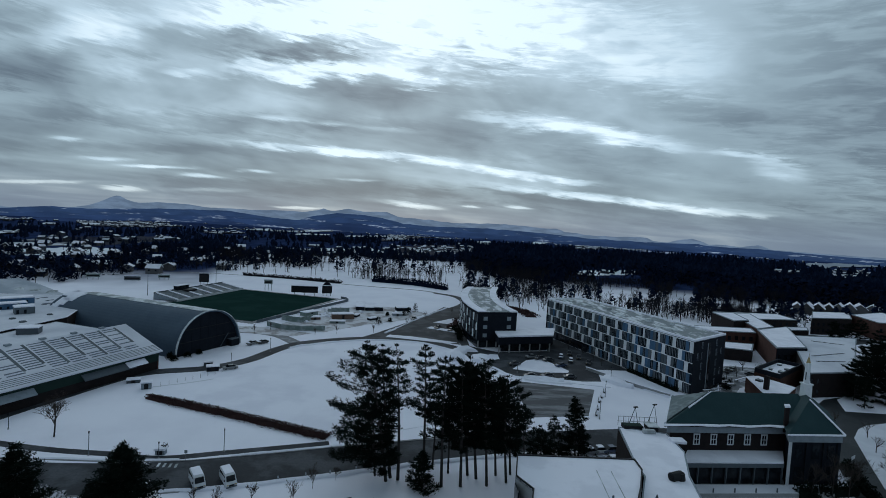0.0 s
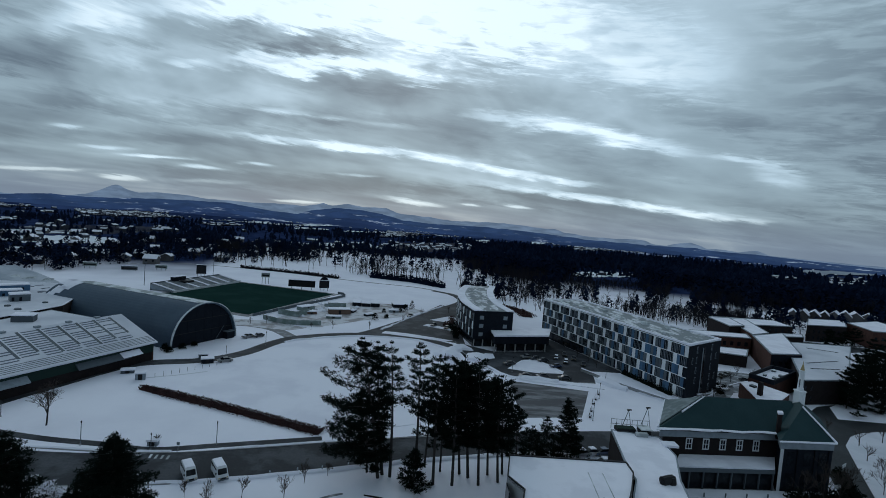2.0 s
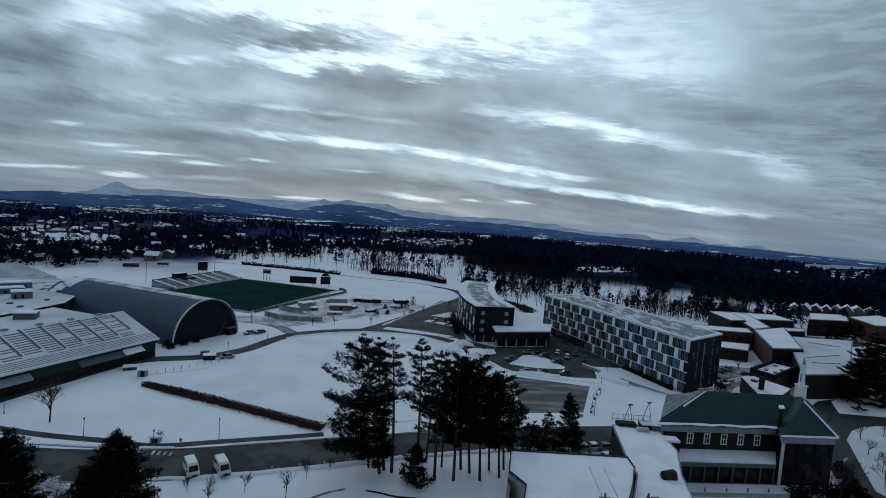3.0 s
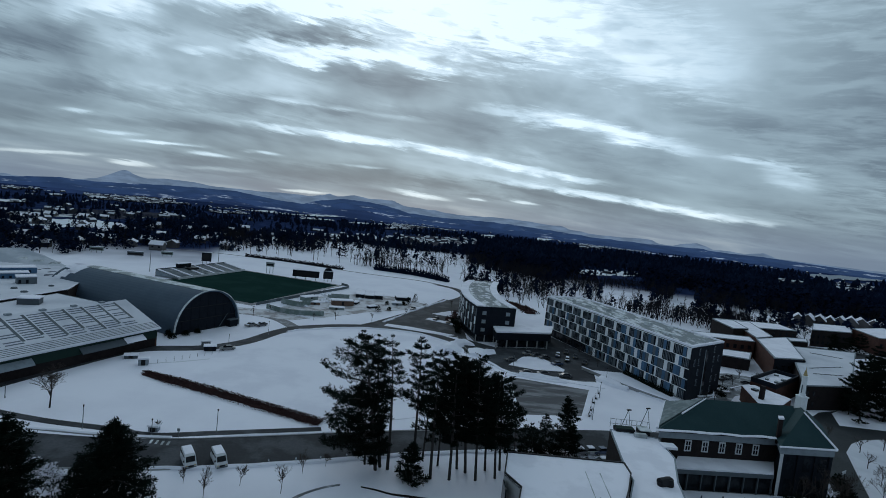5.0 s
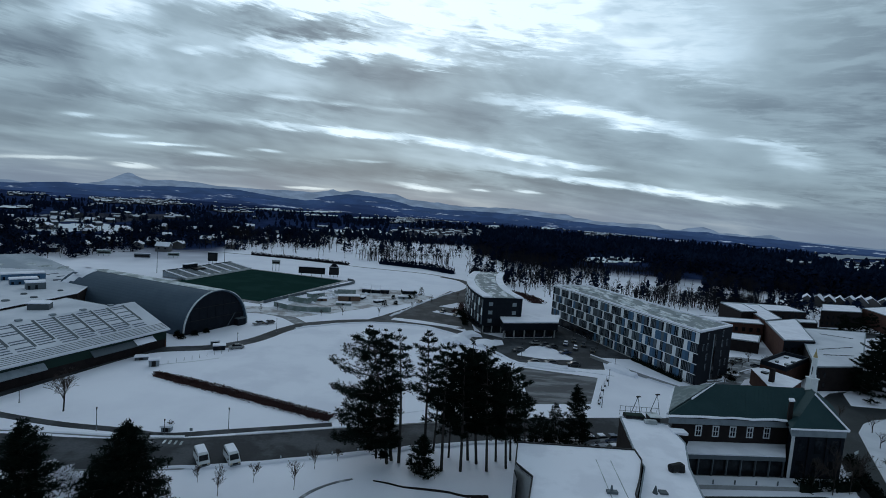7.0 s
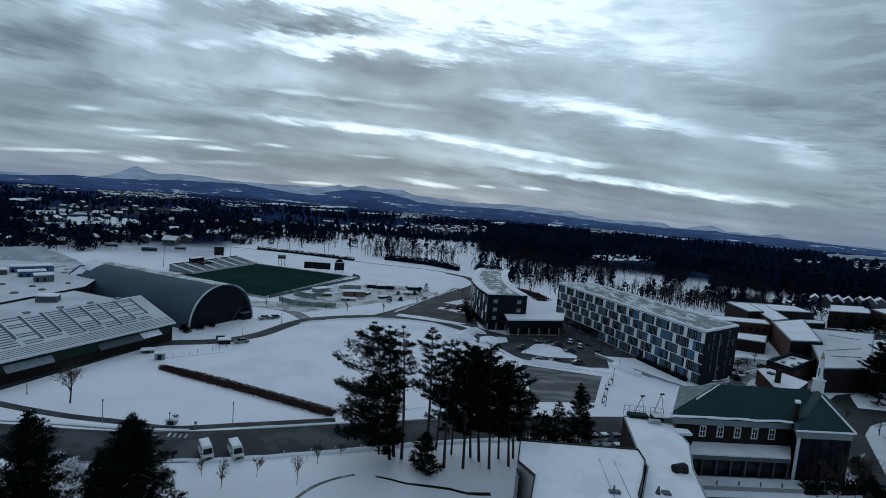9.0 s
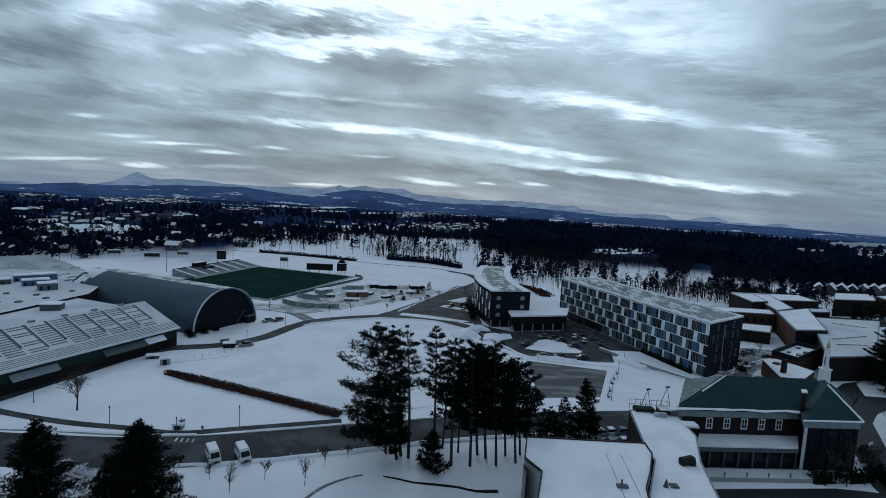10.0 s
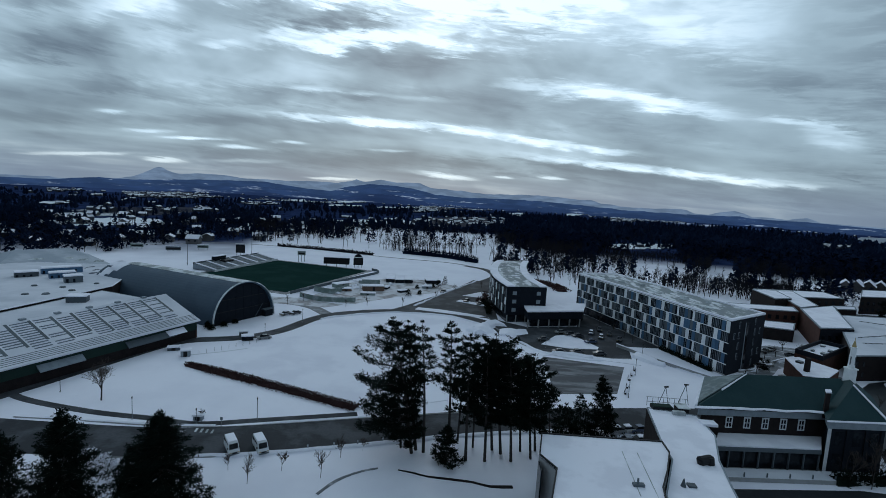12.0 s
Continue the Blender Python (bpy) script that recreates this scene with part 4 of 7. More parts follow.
def arena():
    a, b = (-98.6, 101.6), (-82.0, 146.8)
    m = facing((a[0] - (b[0] - a[0]) * 0.9, a[1] - (b[1] - a[1]) * 0.9), b)
    h = thing("sports_arena", m, "long low arena with green walls and a seamed snowy roof", "building")
    L = local(m, [b])[0][0]
    ridge_y, eave, top = 15.0, 6.0, 12.0
    part("base_wall", box(B(), 0, L - 0.4, 0.5, 2 * ridge_y - 0.5, 0, 2.6), "dark_brick", h)
    part("wall", box(B(), 0, L - 0.2, 0.3, 2 * ridge_y - 0.3, 2.6, eave), "green_wall", h)
    part("gable_wall", solid(B(), [(L - 0.6, 0.4, 0), (L - 0.6, 2 * ridge_y - 0.4, 0), (L - 0.6, 2 * ridge_y - 0.4, eave), (L - 0.6, ridge_y, top - 0.3), (L - 0.6, 0.4, eave),
                                  (L - 0.1, 0.4, 0), (L - 0.1, 2 * ridge_y - 0.4, 0), (L - 0.1, 2 * ridge_y - 0.4, eave), (L - 0.1, ridge_y, top - 0.3), (L - 0.1, 0.4, eave)],
                             [(0, 1, 2, 3, 4), (9, 8, 7, 6, 5), (0, 5, 6, 1), (1, 6, 7, 2), (2, 7, 8, 3), (3, 8, 9, 4), (4, 9, 5, 0)]), "brick", h)

    def slope(y0, y1, x0, x1, up, thick):
        z = lambda y: eave + (top - eave) * (1 - abs(y - ridge_y) / ridge_y) + up
        v = [(x0, y0, z(y0)), (x1, y0, z(y0)), (x1, y1, z(y1)), (x0, y1, z(y1))]
        return solid(B(), [(p[0], p[1], p[2] - thick) for p in v] + v, [(0, 3, 2, 1), (4, 5, 6, 7), (0, 1, 5, 4), (1, 2, 6, 5), (2, 3, 7, 6), (3, 0, 4, 7)])
    # the near slope takes a duller snow than the far slope
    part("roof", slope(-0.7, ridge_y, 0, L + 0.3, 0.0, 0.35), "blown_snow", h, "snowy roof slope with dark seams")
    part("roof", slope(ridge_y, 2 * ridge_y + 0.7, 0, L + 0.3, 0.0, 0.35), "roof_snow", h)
    # bare joints between the snow-covered skylight panels, gap shade in their dark colour
    bay = 4.9
    x = L - 4.5
    while x > 4:
        part("seam", slope(3.0 + (x * 7 % 3), ridge_y - 0.8, x, x + 0.7, 0.03, 0.06), "grey_panel", h)
        for k in range(12):
            y = 3.4 + k * 0.92
            if (int(x) * 3 + k * k) % 11 < 9:
                part("skylight_joint", slope(y, y + 0.36, x - 3.8, x + 0.1, 0.03, 0.05), "snow_seam", h)
        x -= bay
    for y in (0.0, 0.6, 1.2, 1.8, 2.4):
        part("snow_guard", slope(y, y + 0.16, 0, L, 0.03, 0.05), "grey_panel", h)
    for x0, x1 in ((L - 23, L - 8.5), (L - 44, L - 34)):
        z0 = 2.2
        part("awning", solid(B(), [(x0, 0.3, 4.4), (x1, 0.3, 4.4), (x1, -1.2, 3.2), (x0, -1.2, 3.2), (x0, 0.3, 4.1), (x1, 0.3, 4.1), (x1, -1.2, 2.9), (x0, -1.2, 2.9)],
                             [(0, 1, 2, 3), (7, 6, 5, 4), (0, 3, 7, 4), (1, 5, 6, 2), (3, 2, 6, 7), (0, 4, 5, 1)]), "grey_trim" if x0 < L - 40 else "grey_panel", h, "sloping canopy along the wall")
    part("awning", solid(B(), [(L - 11, 0.25, 4.6), (L - 5, 0.25, 4.6), (L - 5, -1.5, 3.4), (L - 11, -1.5, 3.4), (L - 11, 0.25, 4.5), (L - 5, 0.25, 4.5), (L - 5, -1.5, 3.3), (L - 11, -1.5, 3.3)],
                         [(0, 1, 2, 3), (7, 6, 5, 4), (0, 3, 7, 4), (1, 5, 6, 2), (3, 2, 6, 7), (0, 4, 5, 1)]), "roof_snow", h, "snowy canopy over a side door")
    for i in range(9):
        part("ridge_vent", box(B(), L - 8 - i * 8.0, L - 6.6 - i * 8.0, ridge_y - 0.5, ridge_y + 0.5, top - 0.1, top + 0.35), "grey_trim", h)


def flat_block(name, label, pts, z, wall="brick", roof="roof_snow", edge=0.45, edge_mat="grey_trim"):
    m = facing(pts[0], pts[1])
    h = thing(name, m, label, "building")
    P = local(m, pts)
    part("wall", prism(B(), P, 0.0, z), wall, h)
    part("roof", prism(B(), P, z, z + 0.2, 0.02), roof, h, "flat roof under snow")
    part("parapet", parapet(B(), P, z - 0.1, 0.5, edge), edge_mat, h)
    return h


vault_hall()
arena()
h = flat_block("gym_annex", "low annex with a flat snow-covered roof", [(-122, 112), (-106.5, 157), (-126.2, 163.4), (-128.5, 141.4), (-133, 104)], 8.7, "dark_brick", "blown_snow", 0.3, "grey_trim")
part("roof_plant", prism(B(), local(h.matrix_world, [(-123, 144), (-118, 146), (-119.6, 149.6), (-124.6, 147.6)]), 8.7, 10.8), "grey_panel", h, "boxy grey roof plant room")
part("roof_plant_cap", prism(B(), local(h.matrix_world, [(-123.2, 143.8), (-117.8, 145.8), (-119.4, 149.8), (-124.8, 147.8)]), 10.8, 11.1), "roof_snow", h)
h = flat_block("gym_block", "broad flat-roofed gym block under deep snow", [(-134, 96), (-128.7, 141.4), (-126, 168.2), (-137, 194), (-152, 209), (-204, 200), (-200, 110)], 9.4, "dark_brick", "blown_snow", 0.3, "roof_snow")
for x, y, r in ((-135, 150.2, 1.2), (-138.3, 160.7, 1.0), (-132, 157.2, 1.1), (-133.1, 169.6, 0.9), (-140, 148, 1.1), (-148, 160, 1.0)):
    q = local(h.matrix_world, [(x, y)])[0]
    part("roof_fan", tube(B(), (*q, 9.5), (*q, 10.0), r, r * 0.8, 12), "grey_panel", h, "round roof ventilator")
for x, y, l, w, a in ((-159, 196, 5, 1.6, 0.8), (-153, 193, 3.6, 1.2, 0.5), (-148, 186, 3.2, 1.4, 1.2), (-163, 190, 4.4, 1.2, 0.9), (-142, 187, 3.0, 1.3, 0.6)):
    # bare strips where the snow has slid and broken
    q = local(h.matrix_world, [(x, y)])[0]
    part("bare_strip", ribbon(B(), [q, (q[0] + l * 0.5, q[1] + a), (q[0] + l, q[1] + a * 0.4)], w, 9.6, 9.72, 0.05, 0.8), "snow_seam", h, "dark strip where roof snow has broken away")
h = thing("field_house", pose(-186, 226, 0, 0, 0, 52), "old field house with a great sloping snow-laden roof", "building")
part("wall", box(B(), -34, 8, -22, 22, 0, 7.0), "dark_brick", h)
# the near slope's shade is put into the snow colour of every slope
part("roof", solid(B(), [(-35, -23, 7), (9, -23, 7), (9, 23, 7), (-35, 23, 7), (-24, 0, 13.5), (-4, 0, 13.5)], [(3, 2, 1, 0), (0, 1, 5, 4), (2, 3, 4, 5), (1, 2, 5), (3, 0, 4)]), "shaded_slope_snow", h, "hipped roof under snow, slope shade put into its grey")
rnd = random.Random(15)
for i in range(7):
    # ragged drifts and slides across the south slope
    x, q = -30 + i * 5.6 + rnd.uniform(-1.5, 1.5), rnd.uniform(0.12, 0.6)
    y, z = -23 + 23 * q, 7 + 6.5 * q
    if abs(x) > 30 - 10 * q:
        continue
    l, w = rnd.uniform(1.6, 3.4), rnd.uniform(0.5, 1.1)
    part("snow_drift", solid(B(), [(x - l, y - w, z - w * 0.28), (x + l * 0.6, y - w * 1.3, z - w * 0.36), (x + l, y + w, z + w * 0.28), (x - l * 0.5, y + w * 0.7, z + w * 0.2), (x, y, z + 0.55)],
                             [(3, 2, 1, 0), (0, 1, 4), (1, 2, 4), (2, 3, 4), (3, 0, 4)]), rnd.choice(("grey_panel", "thin_snow", "thin_snow")), h, "ragged drift on the sloping roof")
for i in range(4):
    part("buttress", box(B(), -33 + i * 10.5, -31.6 + i * 10.5, -24.4, -22, 0, 6.4), "grey_panel", h)
for x, y, rz, sx, sy, z in ((-142.4, 170.2, 47, 5.4, 4, 12.0), (-152, 176.5, 47, 8, 3.6, 11.6), (-159.5, 185, 47, 13, 4, 11.8), (-164, 174, 47, 7, 4, 11.4)):
    h = thing("roof_plant_block", pose(x, y, 9.4, 0, 0, rz), "blue-grey plant block with snowy top on the gym roof", "plant room", "roof plant blocks")
    zz = z - (9.4)
    part("wall", box(B(), -sx / 2, sx / 2, -sy / 2, sy / 2, 0, zz), "blue_panel" if sx > 7 else "grey_panel", h)
    part("cap", prism(B(), [(-sx / 2 - 0.2, -sy / 2 - 0.2), (sx / 2 + 0.2, -sy / 2 - 0.2), (sx / 2 + 0.2, sy / 2 + 0.2), (-sx / 2 - 0.2, sy / 2 + 0.2)], zz, zz + 0.4, 0.05), "roof_snow", h)
    n = int(sx / 2)
    for i in range(n):
        part("louvre", box(B(), -sx / 2 + 0.4 + i * 2, -sx / 2 + 1.1 + i * 2, -sy / 2 - 0.06, -sy / 2, 0.4, zz - 0.9), "dark_clad", h)
# ---------------------------------------------------------------- green-roofed hall and the near flat roofs
def green_hall():
    m = facing((48.4, 95.3), (75.0, 97.6))
    h = thing("green_roofed_hall", m, "old brick hall with white trim and a hipped green roof", "building")
    e, top = 11.0, 15.2
    part("wall", prism(B(), [(0.8, 0.8), (32.6, 0.8), (32.6, 15.2), (0.8, 15.2)], 0, e - 1.7), "dark_brick", h)
    part("cornice", prism(B(), [(0.1, 0.1), (33.0, 0.1), (33.0, 15.8), (0.1, 15.8)], e - 1.7, e - 0.12), "grey_trim", h, "deep pale cornice")
    part("gutter", box(B(), -0.5, 24.0, -0.55, -0.3, e - 0.2, e), "black", h)
    part("roof", solid(B(), [(-0.5, -0.5, e), (33.4, -0.5, e), (33.4, 16.5, e), (-0.5, 16.5, e), (9.4, 8, top), (30.2, 8, top)],
                       [(3, 2, 1, 0), (0, 1, 5, 4), (2, 3, 4, 5), (1, 2, 5), (3, 0, 4)]), "copper", h, "dark green standing-seam roof")
    part("roof_snow", solid(B(), [(-0.4, 0.9, e + 0.12), (-0.4, 15.8, e + 0.12), (8.4, 8, top - 0.3), (-0.4, 0.9, e + 0.35), (-0.4, 15.8, e + 0.35), (8.4, 8.1, top - 0.06)],
                            [(2, 1, 0), (3, 4, 5), (0, 1, 4, 3), (1, 2, 5, 4), (2, 0, 3, 5)]), "frosted_copper", h, "green end slope dusted with thin snow")
    part("edge_snow", tube(B(), (4.4, 3.7, e + 2.2), (9.3, 8.0, top + 0.1), 0.24, 0.14, 6), "roof_snow", h, "line of snow along the hip")
    part("edge_snow", tube(B(), (-0.4, 0.2, e + 0.25), (-0.4, 16.2, e + 0.25), 0.3, 0.2, 6), "roof_snow", h, "line of snow along the eave")
    part("gutter_snow", ribbon(B(), [(-0.6, -0.35), (9, -0.3), (18, -0.4), (27.5, -0.3)], 0.8, e, e + 0.2, 0.12, 0.6), "roof_snow", h, "uneven snow along the gutter")
    for i in range(28):
        x = 1.5 + i * 1.0
        y0, y1 = -0.45, min(7.9, (x + 0.5) * 0.85 - 0.4)
        z = lambda y: e + (top - e) * (y + 0.5) / 8.5
        part("roof_seam", solid(B(), [(x, y0, z(y0) + 0.02), (x + 0.07, y0, z(y0) + 0.02), (x + 0.07, y1, z(y1) + 0.02), (x, y1, z(y1) + 0.02), (x, y0, z(y0) + 0.045), (x + 0.07, y0, z(y0) + 0.045), (x + 0.07, y1, z(y1) + 0.045), (x, y1, z(y1) + 0.045)],
                                [(0, 3, 2, 1), (4, 5, 6, 7), (0, 1, 5, 4), (1, 2, 6, 5), (2, 3, 7, 6), (3, 0, 4, 7)]), "copper", h)
    # upper windows with white surrounds
    fr = B()
    for x0, x1, z0, z1 in ((0, 1.4, 0, 0.2), (0, 1.4, 2.1, 2.35), (0, 0.2, 0.2, 2.1), (1.2, 1.4, 0.2, 2.1), (0.2, 1.2, 1.1, 1.22), (0.64, 0.74, 0.2, 1.1), (0.64, 0.74, 1.22, 2.1)):
        box(fr, x0, x1, -0.14, 0.0, z0, z1)
    fr, pane = shared("window_frame", fr, "white_paint"), shared("window", box(B(), 0.2, 1.2, -0.05, 0.0, 0.2, 2.1), "glass")
    for i in range(5):
        x = 6.5 + i * 3.75
        put("window_frame", fr, h, x, 0.8, 6.55)
        put("window", pane, h, x, 0.8, 6.55)
    # porch with a snowy roof and white columns
    part("porch_roof", solid(B(), [(1.0, -3.6, 5.1), (22.4, -3.6, 5.1), (23.0, 0.8, 5.4), (1.6, 0.8, 5.4), (1.0, -3.6, 4.8), (22.4, -3.6, 4.8), (23.0, 0.8, 4.8), (1.6, 0.8, 4.8)],
                             [(0, 1, 2, 3), (7, 6, 5, 4), (0, 4, 5, 1), (1, 5, 6, 2), (2, 6, 7, 3), (3, 7, 4, 0)]), "roof_snow", h, "porch roof under smooth snow")
    part("porch_fascia", box(B(), 0.9, 22.5, -3.75, -3.3, 4.0, 4.8), "grey_panel", h)
    part("porch_glazing", box(B(), 1.3, 22.4, -3.1, -2.8, 0.4, 4.0), "glass", h)
    part("porch_base", box(B(), 0.8, 22.6, -3.7, 0.7, 0, 0.4), "concrete", h)
    col = shared("column", box(B(), 0.8, 1.0, -3.6, -3.3, 0.4, 4.0), "grey_panel")
    for i in range(8):
        put("column", col, h, 1.2 + i * 3.0, 0, 0)
    part("terrace", box(B(), 2.0, 33.0, -7.4, -4.3, 0, 0.8), "concrete", h)
    part("terrace_snow", prism(B(), [(2.0, -7.3), (33.0, -7.3), (33.0, -4.3), (2.0, -4.3)], 0.8, 0.95, 0.05), "blown_snow", h, "trodden snow on the porch terrace")
    for i in range(7):
        part("terrace_post", box(B(), 3.0 + i * 4.4, 3.3 + i * 4.4, -7.3, -7.0, 0.95, 1.7), "grey_panel", h)
    # the forward wing with its own hipped roof
    part("wing_wall", prism(B(), [(23.2, -4.0), (34.2, -4.0), (34.2, 1.0), (23.2, 1.0)], 0, e - 1.4), "dark_clad", h)
    part("wing_cornice", prism(B(), [(22.8, -4.4), (34.6, -4.4), (34.6, 0.2), (22.8, 0.2)], e - 1.4, e + 0.1), "grey_trim", h, "white cornice round the wing")
    part("wing_roof", solid(B(), [(22.4, -4.8, e + 0.1), (35.0, -4.8, e + 0.1), (35.0, 9, e + 0.1), (22.4, 9, e + 0.1), (28.7, 3.4, top + 0.3), (28.7, 9, top + 0.3)],
                            [(3, 2, 1, 0), (0, 1, 4), (1, 2, 5, 4), (2, 3, 5), (3, 0, 4, 5)]), "copper", h, "steep dark green hipped roof")
    for p, q in (((35.0, -4.8), (28.7, 3.4)), ((35.0, -4.8), (22.4, -4.8))):
        z1 = top + 0.4 if q[1] > 0 else e + 0.25
        part("roof_snow", tube(B(), (*p, e + 0.25), (*q, z1), 0.22, 0.18, 6), "roof_snow", h, "line of snow on the roof edge")
    for x in (23.0, 26.8, 30.6, 33.7):
        part("pilaster", box(B(), x, x + 0.7, -4.25, -3.9, 0.4, e - 1.4), "dark_clad" if x > 25 else "white_paint", h)
    for x in (24.6, 28.2, 31.6):
        part("wing_window", box(B(), x, x + 1.6, -4.1, -3.95, 1.2, 4.4), "glass", h)
        part("wing_window", box(B(), x, x + 1.6, -4.1, -3.95, 6.0, 8.8), "glass", h)
    part("chimney", prism(B(), [(25.6, -0.7), (26.6, -0.7), (26.6, 0.5), (25.6, 0.5)], e - 1, 15.2, 0.05), "dark_brick", h)
    part("chimney_cap", box(B(), 25.5, 26.7, -0.8, 0.6, 15.2, 15.5), "roof_snow", h)
    # white cupola with a spire
    cx, cy = 37.2, 7.6
    part("cupola_base", prism(B(), [(cx - 0.82, cy - 0.82), (cx + 0.82, cy - 0.82), (cx + 0.82, cy + 0.82), (cx - 0.82, cy + 0.82)], 12.6, 17.6, 0.06), "white_panel", h)
    part("cupola_ledge", box(B(), cx - 0.92, cx + 0.92, cy - 0.92, cy + 0.92, 17.6, 17.85), "white_panel", h)
    part("cupola", tube(B(), (cx, cy, 17.85), (cx, cy, 22.3), 0.66, 0.5, 8), "white_panel", h)
    for k in range(4):
        a = k * math.pi / 2 + math.pi / 8
        part("louvre", tube(B(), (cx + math.cos(a) * 0.56, cy + math.sin(a) * 0.56, 18.6), (cx + math.cos(a) * 0.52, cy + math.sin(a) * 0.52, 20.4), 0.12, 0.12, 4), "grey_panel", h)
    part("cupola_cornice", tube(B(), (cx, cy, 22.3), (cx, cy, 22.45), 0.66, 0.66, 8), "white_panel", h)
    part("spire", tube(B(), (cx, cy, 22.45), (cx, cy, 23.7), 0.42, 0.14, 8), "gold", h, "small dull gold cap")
    part("finial", tube(B(), (cx, cy, 23.7), (cx, cy, 24.6), 0.07, 0.03, 6), "gold", h)

    # the plan is a parallelogram: the side walls run back at a slant
    SLANT = 0.68
    for ob in h.children:
        if ob.name.split(".")[0] in ("window", "window_frame", "column") or "cupola" in ob.name or ob.name.startswith(("spire", "finial", "louvre")):
            continue
        y0 = -4.8 if ob.name.startswith(("porch", "wing", "pilaster", "terrace")) or "edge" in ob.get("label", "") else 0.0
        for v in ob.data.vertices:
            v.co.x += SLANT * (v.co.y - y0)


green_hall()


def near_roofs():
    P = [(15.6, 80.9), (36.2, 81.4), (36.0, 77.7), (33.4, 72.0), (31.0, 67.5), (27, 52), (12.6, 52), (14.2, 62.6), (16.2, 70.1), (14.2, 73.8)]
    h = thing("near_flat_roof_hall", pose(15.6, 80.9, 0), "flat-roofed campus hall under smooth snow with dark metal edge", "building")
    Q = [(x - 15.6, y - 80.9) for x, y in P]
    part("wall", prism(B(), Q, 0, 9.8), "concrete", h)
    part("roof", prism(B(), Q, 9.8, 10.0), "roof_snow", h, "smooth untouched roof snow")
    part("roof_edge", parapet(B(), Q, 9.7, 0.22, 0.5), "black", h, "dark metal roof edge")
    # two thin greyer lines on the roof snow by the vent
    for x in (11.2, 13.6):
        part("snow_track", prism(B(), [(x, -16), (x + 0.12, -16), (x + 1.3, -4), (x + 1.16, -4)], 10.0, 10.03), "thin_snow", h)
    v = [(11.7, -13.4)]
    for x, y in v:
        part("roof_vent", tube(B(), (x, y, 10), (x, y, 11.1), 0.2, 0.14, 8), "grey_panel", h)
        part("roof_vent_arm", box(B(), x - 0.7, x + 0.9, y - 0.4, y + 0.3, 10.0, 10.35), "grey_panel", h)
    bm = B()
    box(bm, -1.55, -1.35, -10.4, -7.6, 3.0, 9.2)
    part("recess_window", bm, "glass", h)
    P = [(39.5, 97.7), (48.6, 95.5), (48.2, 87.4), (44.4, 78.3), (42.3, 70.2), (38, 52), (27.3, 52), (31.3, 67.4), (36.3, 77.6), (36.5, 81.6)]
    h = thing("near_annex", pose(39.5, 97.7, 0), "lower flat-roofed annex under snow with roof vents", "building")
    Q = [(x - 39.5, y - 97.7) for x, y in P]
    part("wall", prism(B(), Q, 0, 8.8), "dark_brick", h)
    part("roof", prism(B(), Q, 8.8, 9.0), "roof_snow", h, "smooth roof snow")
    part("roof_edge", parapet(B(), Q, 8.75, 0.25, 0.35), "grey_trim", h)
    # dark roof hood
    bm = B()
    tube(bm, (0.9, -20.9, 9.5), (2.9, -20.2, 9.6), 0.75, 0.75, 10)
    tube(bm, (2.6, -20.4, 9.0), (2.6, -20.4, 10.1), 0.9, 0.7, 10)
    tube(bm, (1.2, -20.8, 9.0), (1.2, -20.8, 9.6), 0.6, 0.6, 8)
    part("roof_hood", bm, "black", h, "dark roof exhaust hood")
    bm = B()
    tube(bm, (-4.6, -27.7, 9.0), (-4.6, -27.7, 10.2), 0.42, 0.06, 8)
    box(bm, -3.9, -2.7, -28.0, -27.0, 9.0, 9.25)
    part("roof_vent", bm, "grey_panel", h)
    # roof terrace: low plant boxes and rails
    part("plant_box", box(B(), 5.8, 7.8, -1.4, 0.8, 8.9, 9.9), "black", h)
    part("plant_cap", box(B(), 5.6, 8.0, -1.6, 1.0, 9.9, 10.05), "thin_snow", h)
    part("plant_box", box(B(), 1.0, 5.0, -0.8, 1.0, 8.9, 9.6), "black", h)
    part("plant_cover", box(B(), 1.1, 4.9, -0.7, 0.9, 9.6, 9.7), "green_wall", h, "dark green cover of the roof plant")
    part("plant_box", box(B(), 4.2, 6.6, -2.8, -1.9, 8.9, 9.7), "thin_snow", h)
    part("plant_box", box(B(), 8.2, 11.0, -6.6, -4.6, 8.9, 9.4), "roof_snow", h)
    post = shared("rail_post", tube(B(), (0, 0, 9.0), (0, 0, 10.9), 0.05, 0.05, 5), "metal")
    for i in range(8):
        put("rail_post", post, h, 0.4 + i * 1.1, 1.1, 0)
    for z in (9.9, 10.9):
        part("rail", tube(B(), (0.2, 1.1, z), (8.4, 1.1, z), 0.05, 0.05, 5), "metal", h)


near_roofs()


# ---------------------------------------------------------------- brick blocks beyond the residence hall
def punched(h, p, q, z0, rows, n, w=1.2, hh=1.5, pitch=3.4):
    """Rows of windows on the wall from p to q (plan points)."""
    e = facing(p, q)
    L = (Vector(q) - Vector(p)).length
    me = shared("window", box(B(), 0, w, -0.08, 0.02, 0, hh), "glass")
    fr = shared("window_frame", box(B(), -0.14, w + 0.14, -0.05, 0.02, -0.16, hh + 0.14), "dark_clad")
    rot = e.to_euler().z
    for r in range(rows):
        for i in range(n):
            s = (i + 0.5) / n * L - w / 2
            pt = e @ Vector((s, 0, z0 + r * pitch))
            ob = part("window", me, "", h)
            ob.matrix_world = Matrix.Translation(pt) @ Matrix.Rotation(rot, 4, "Z")
            f = part("window_frame", fr, "", ob)
            f.matrix_world = ob.matrix_world


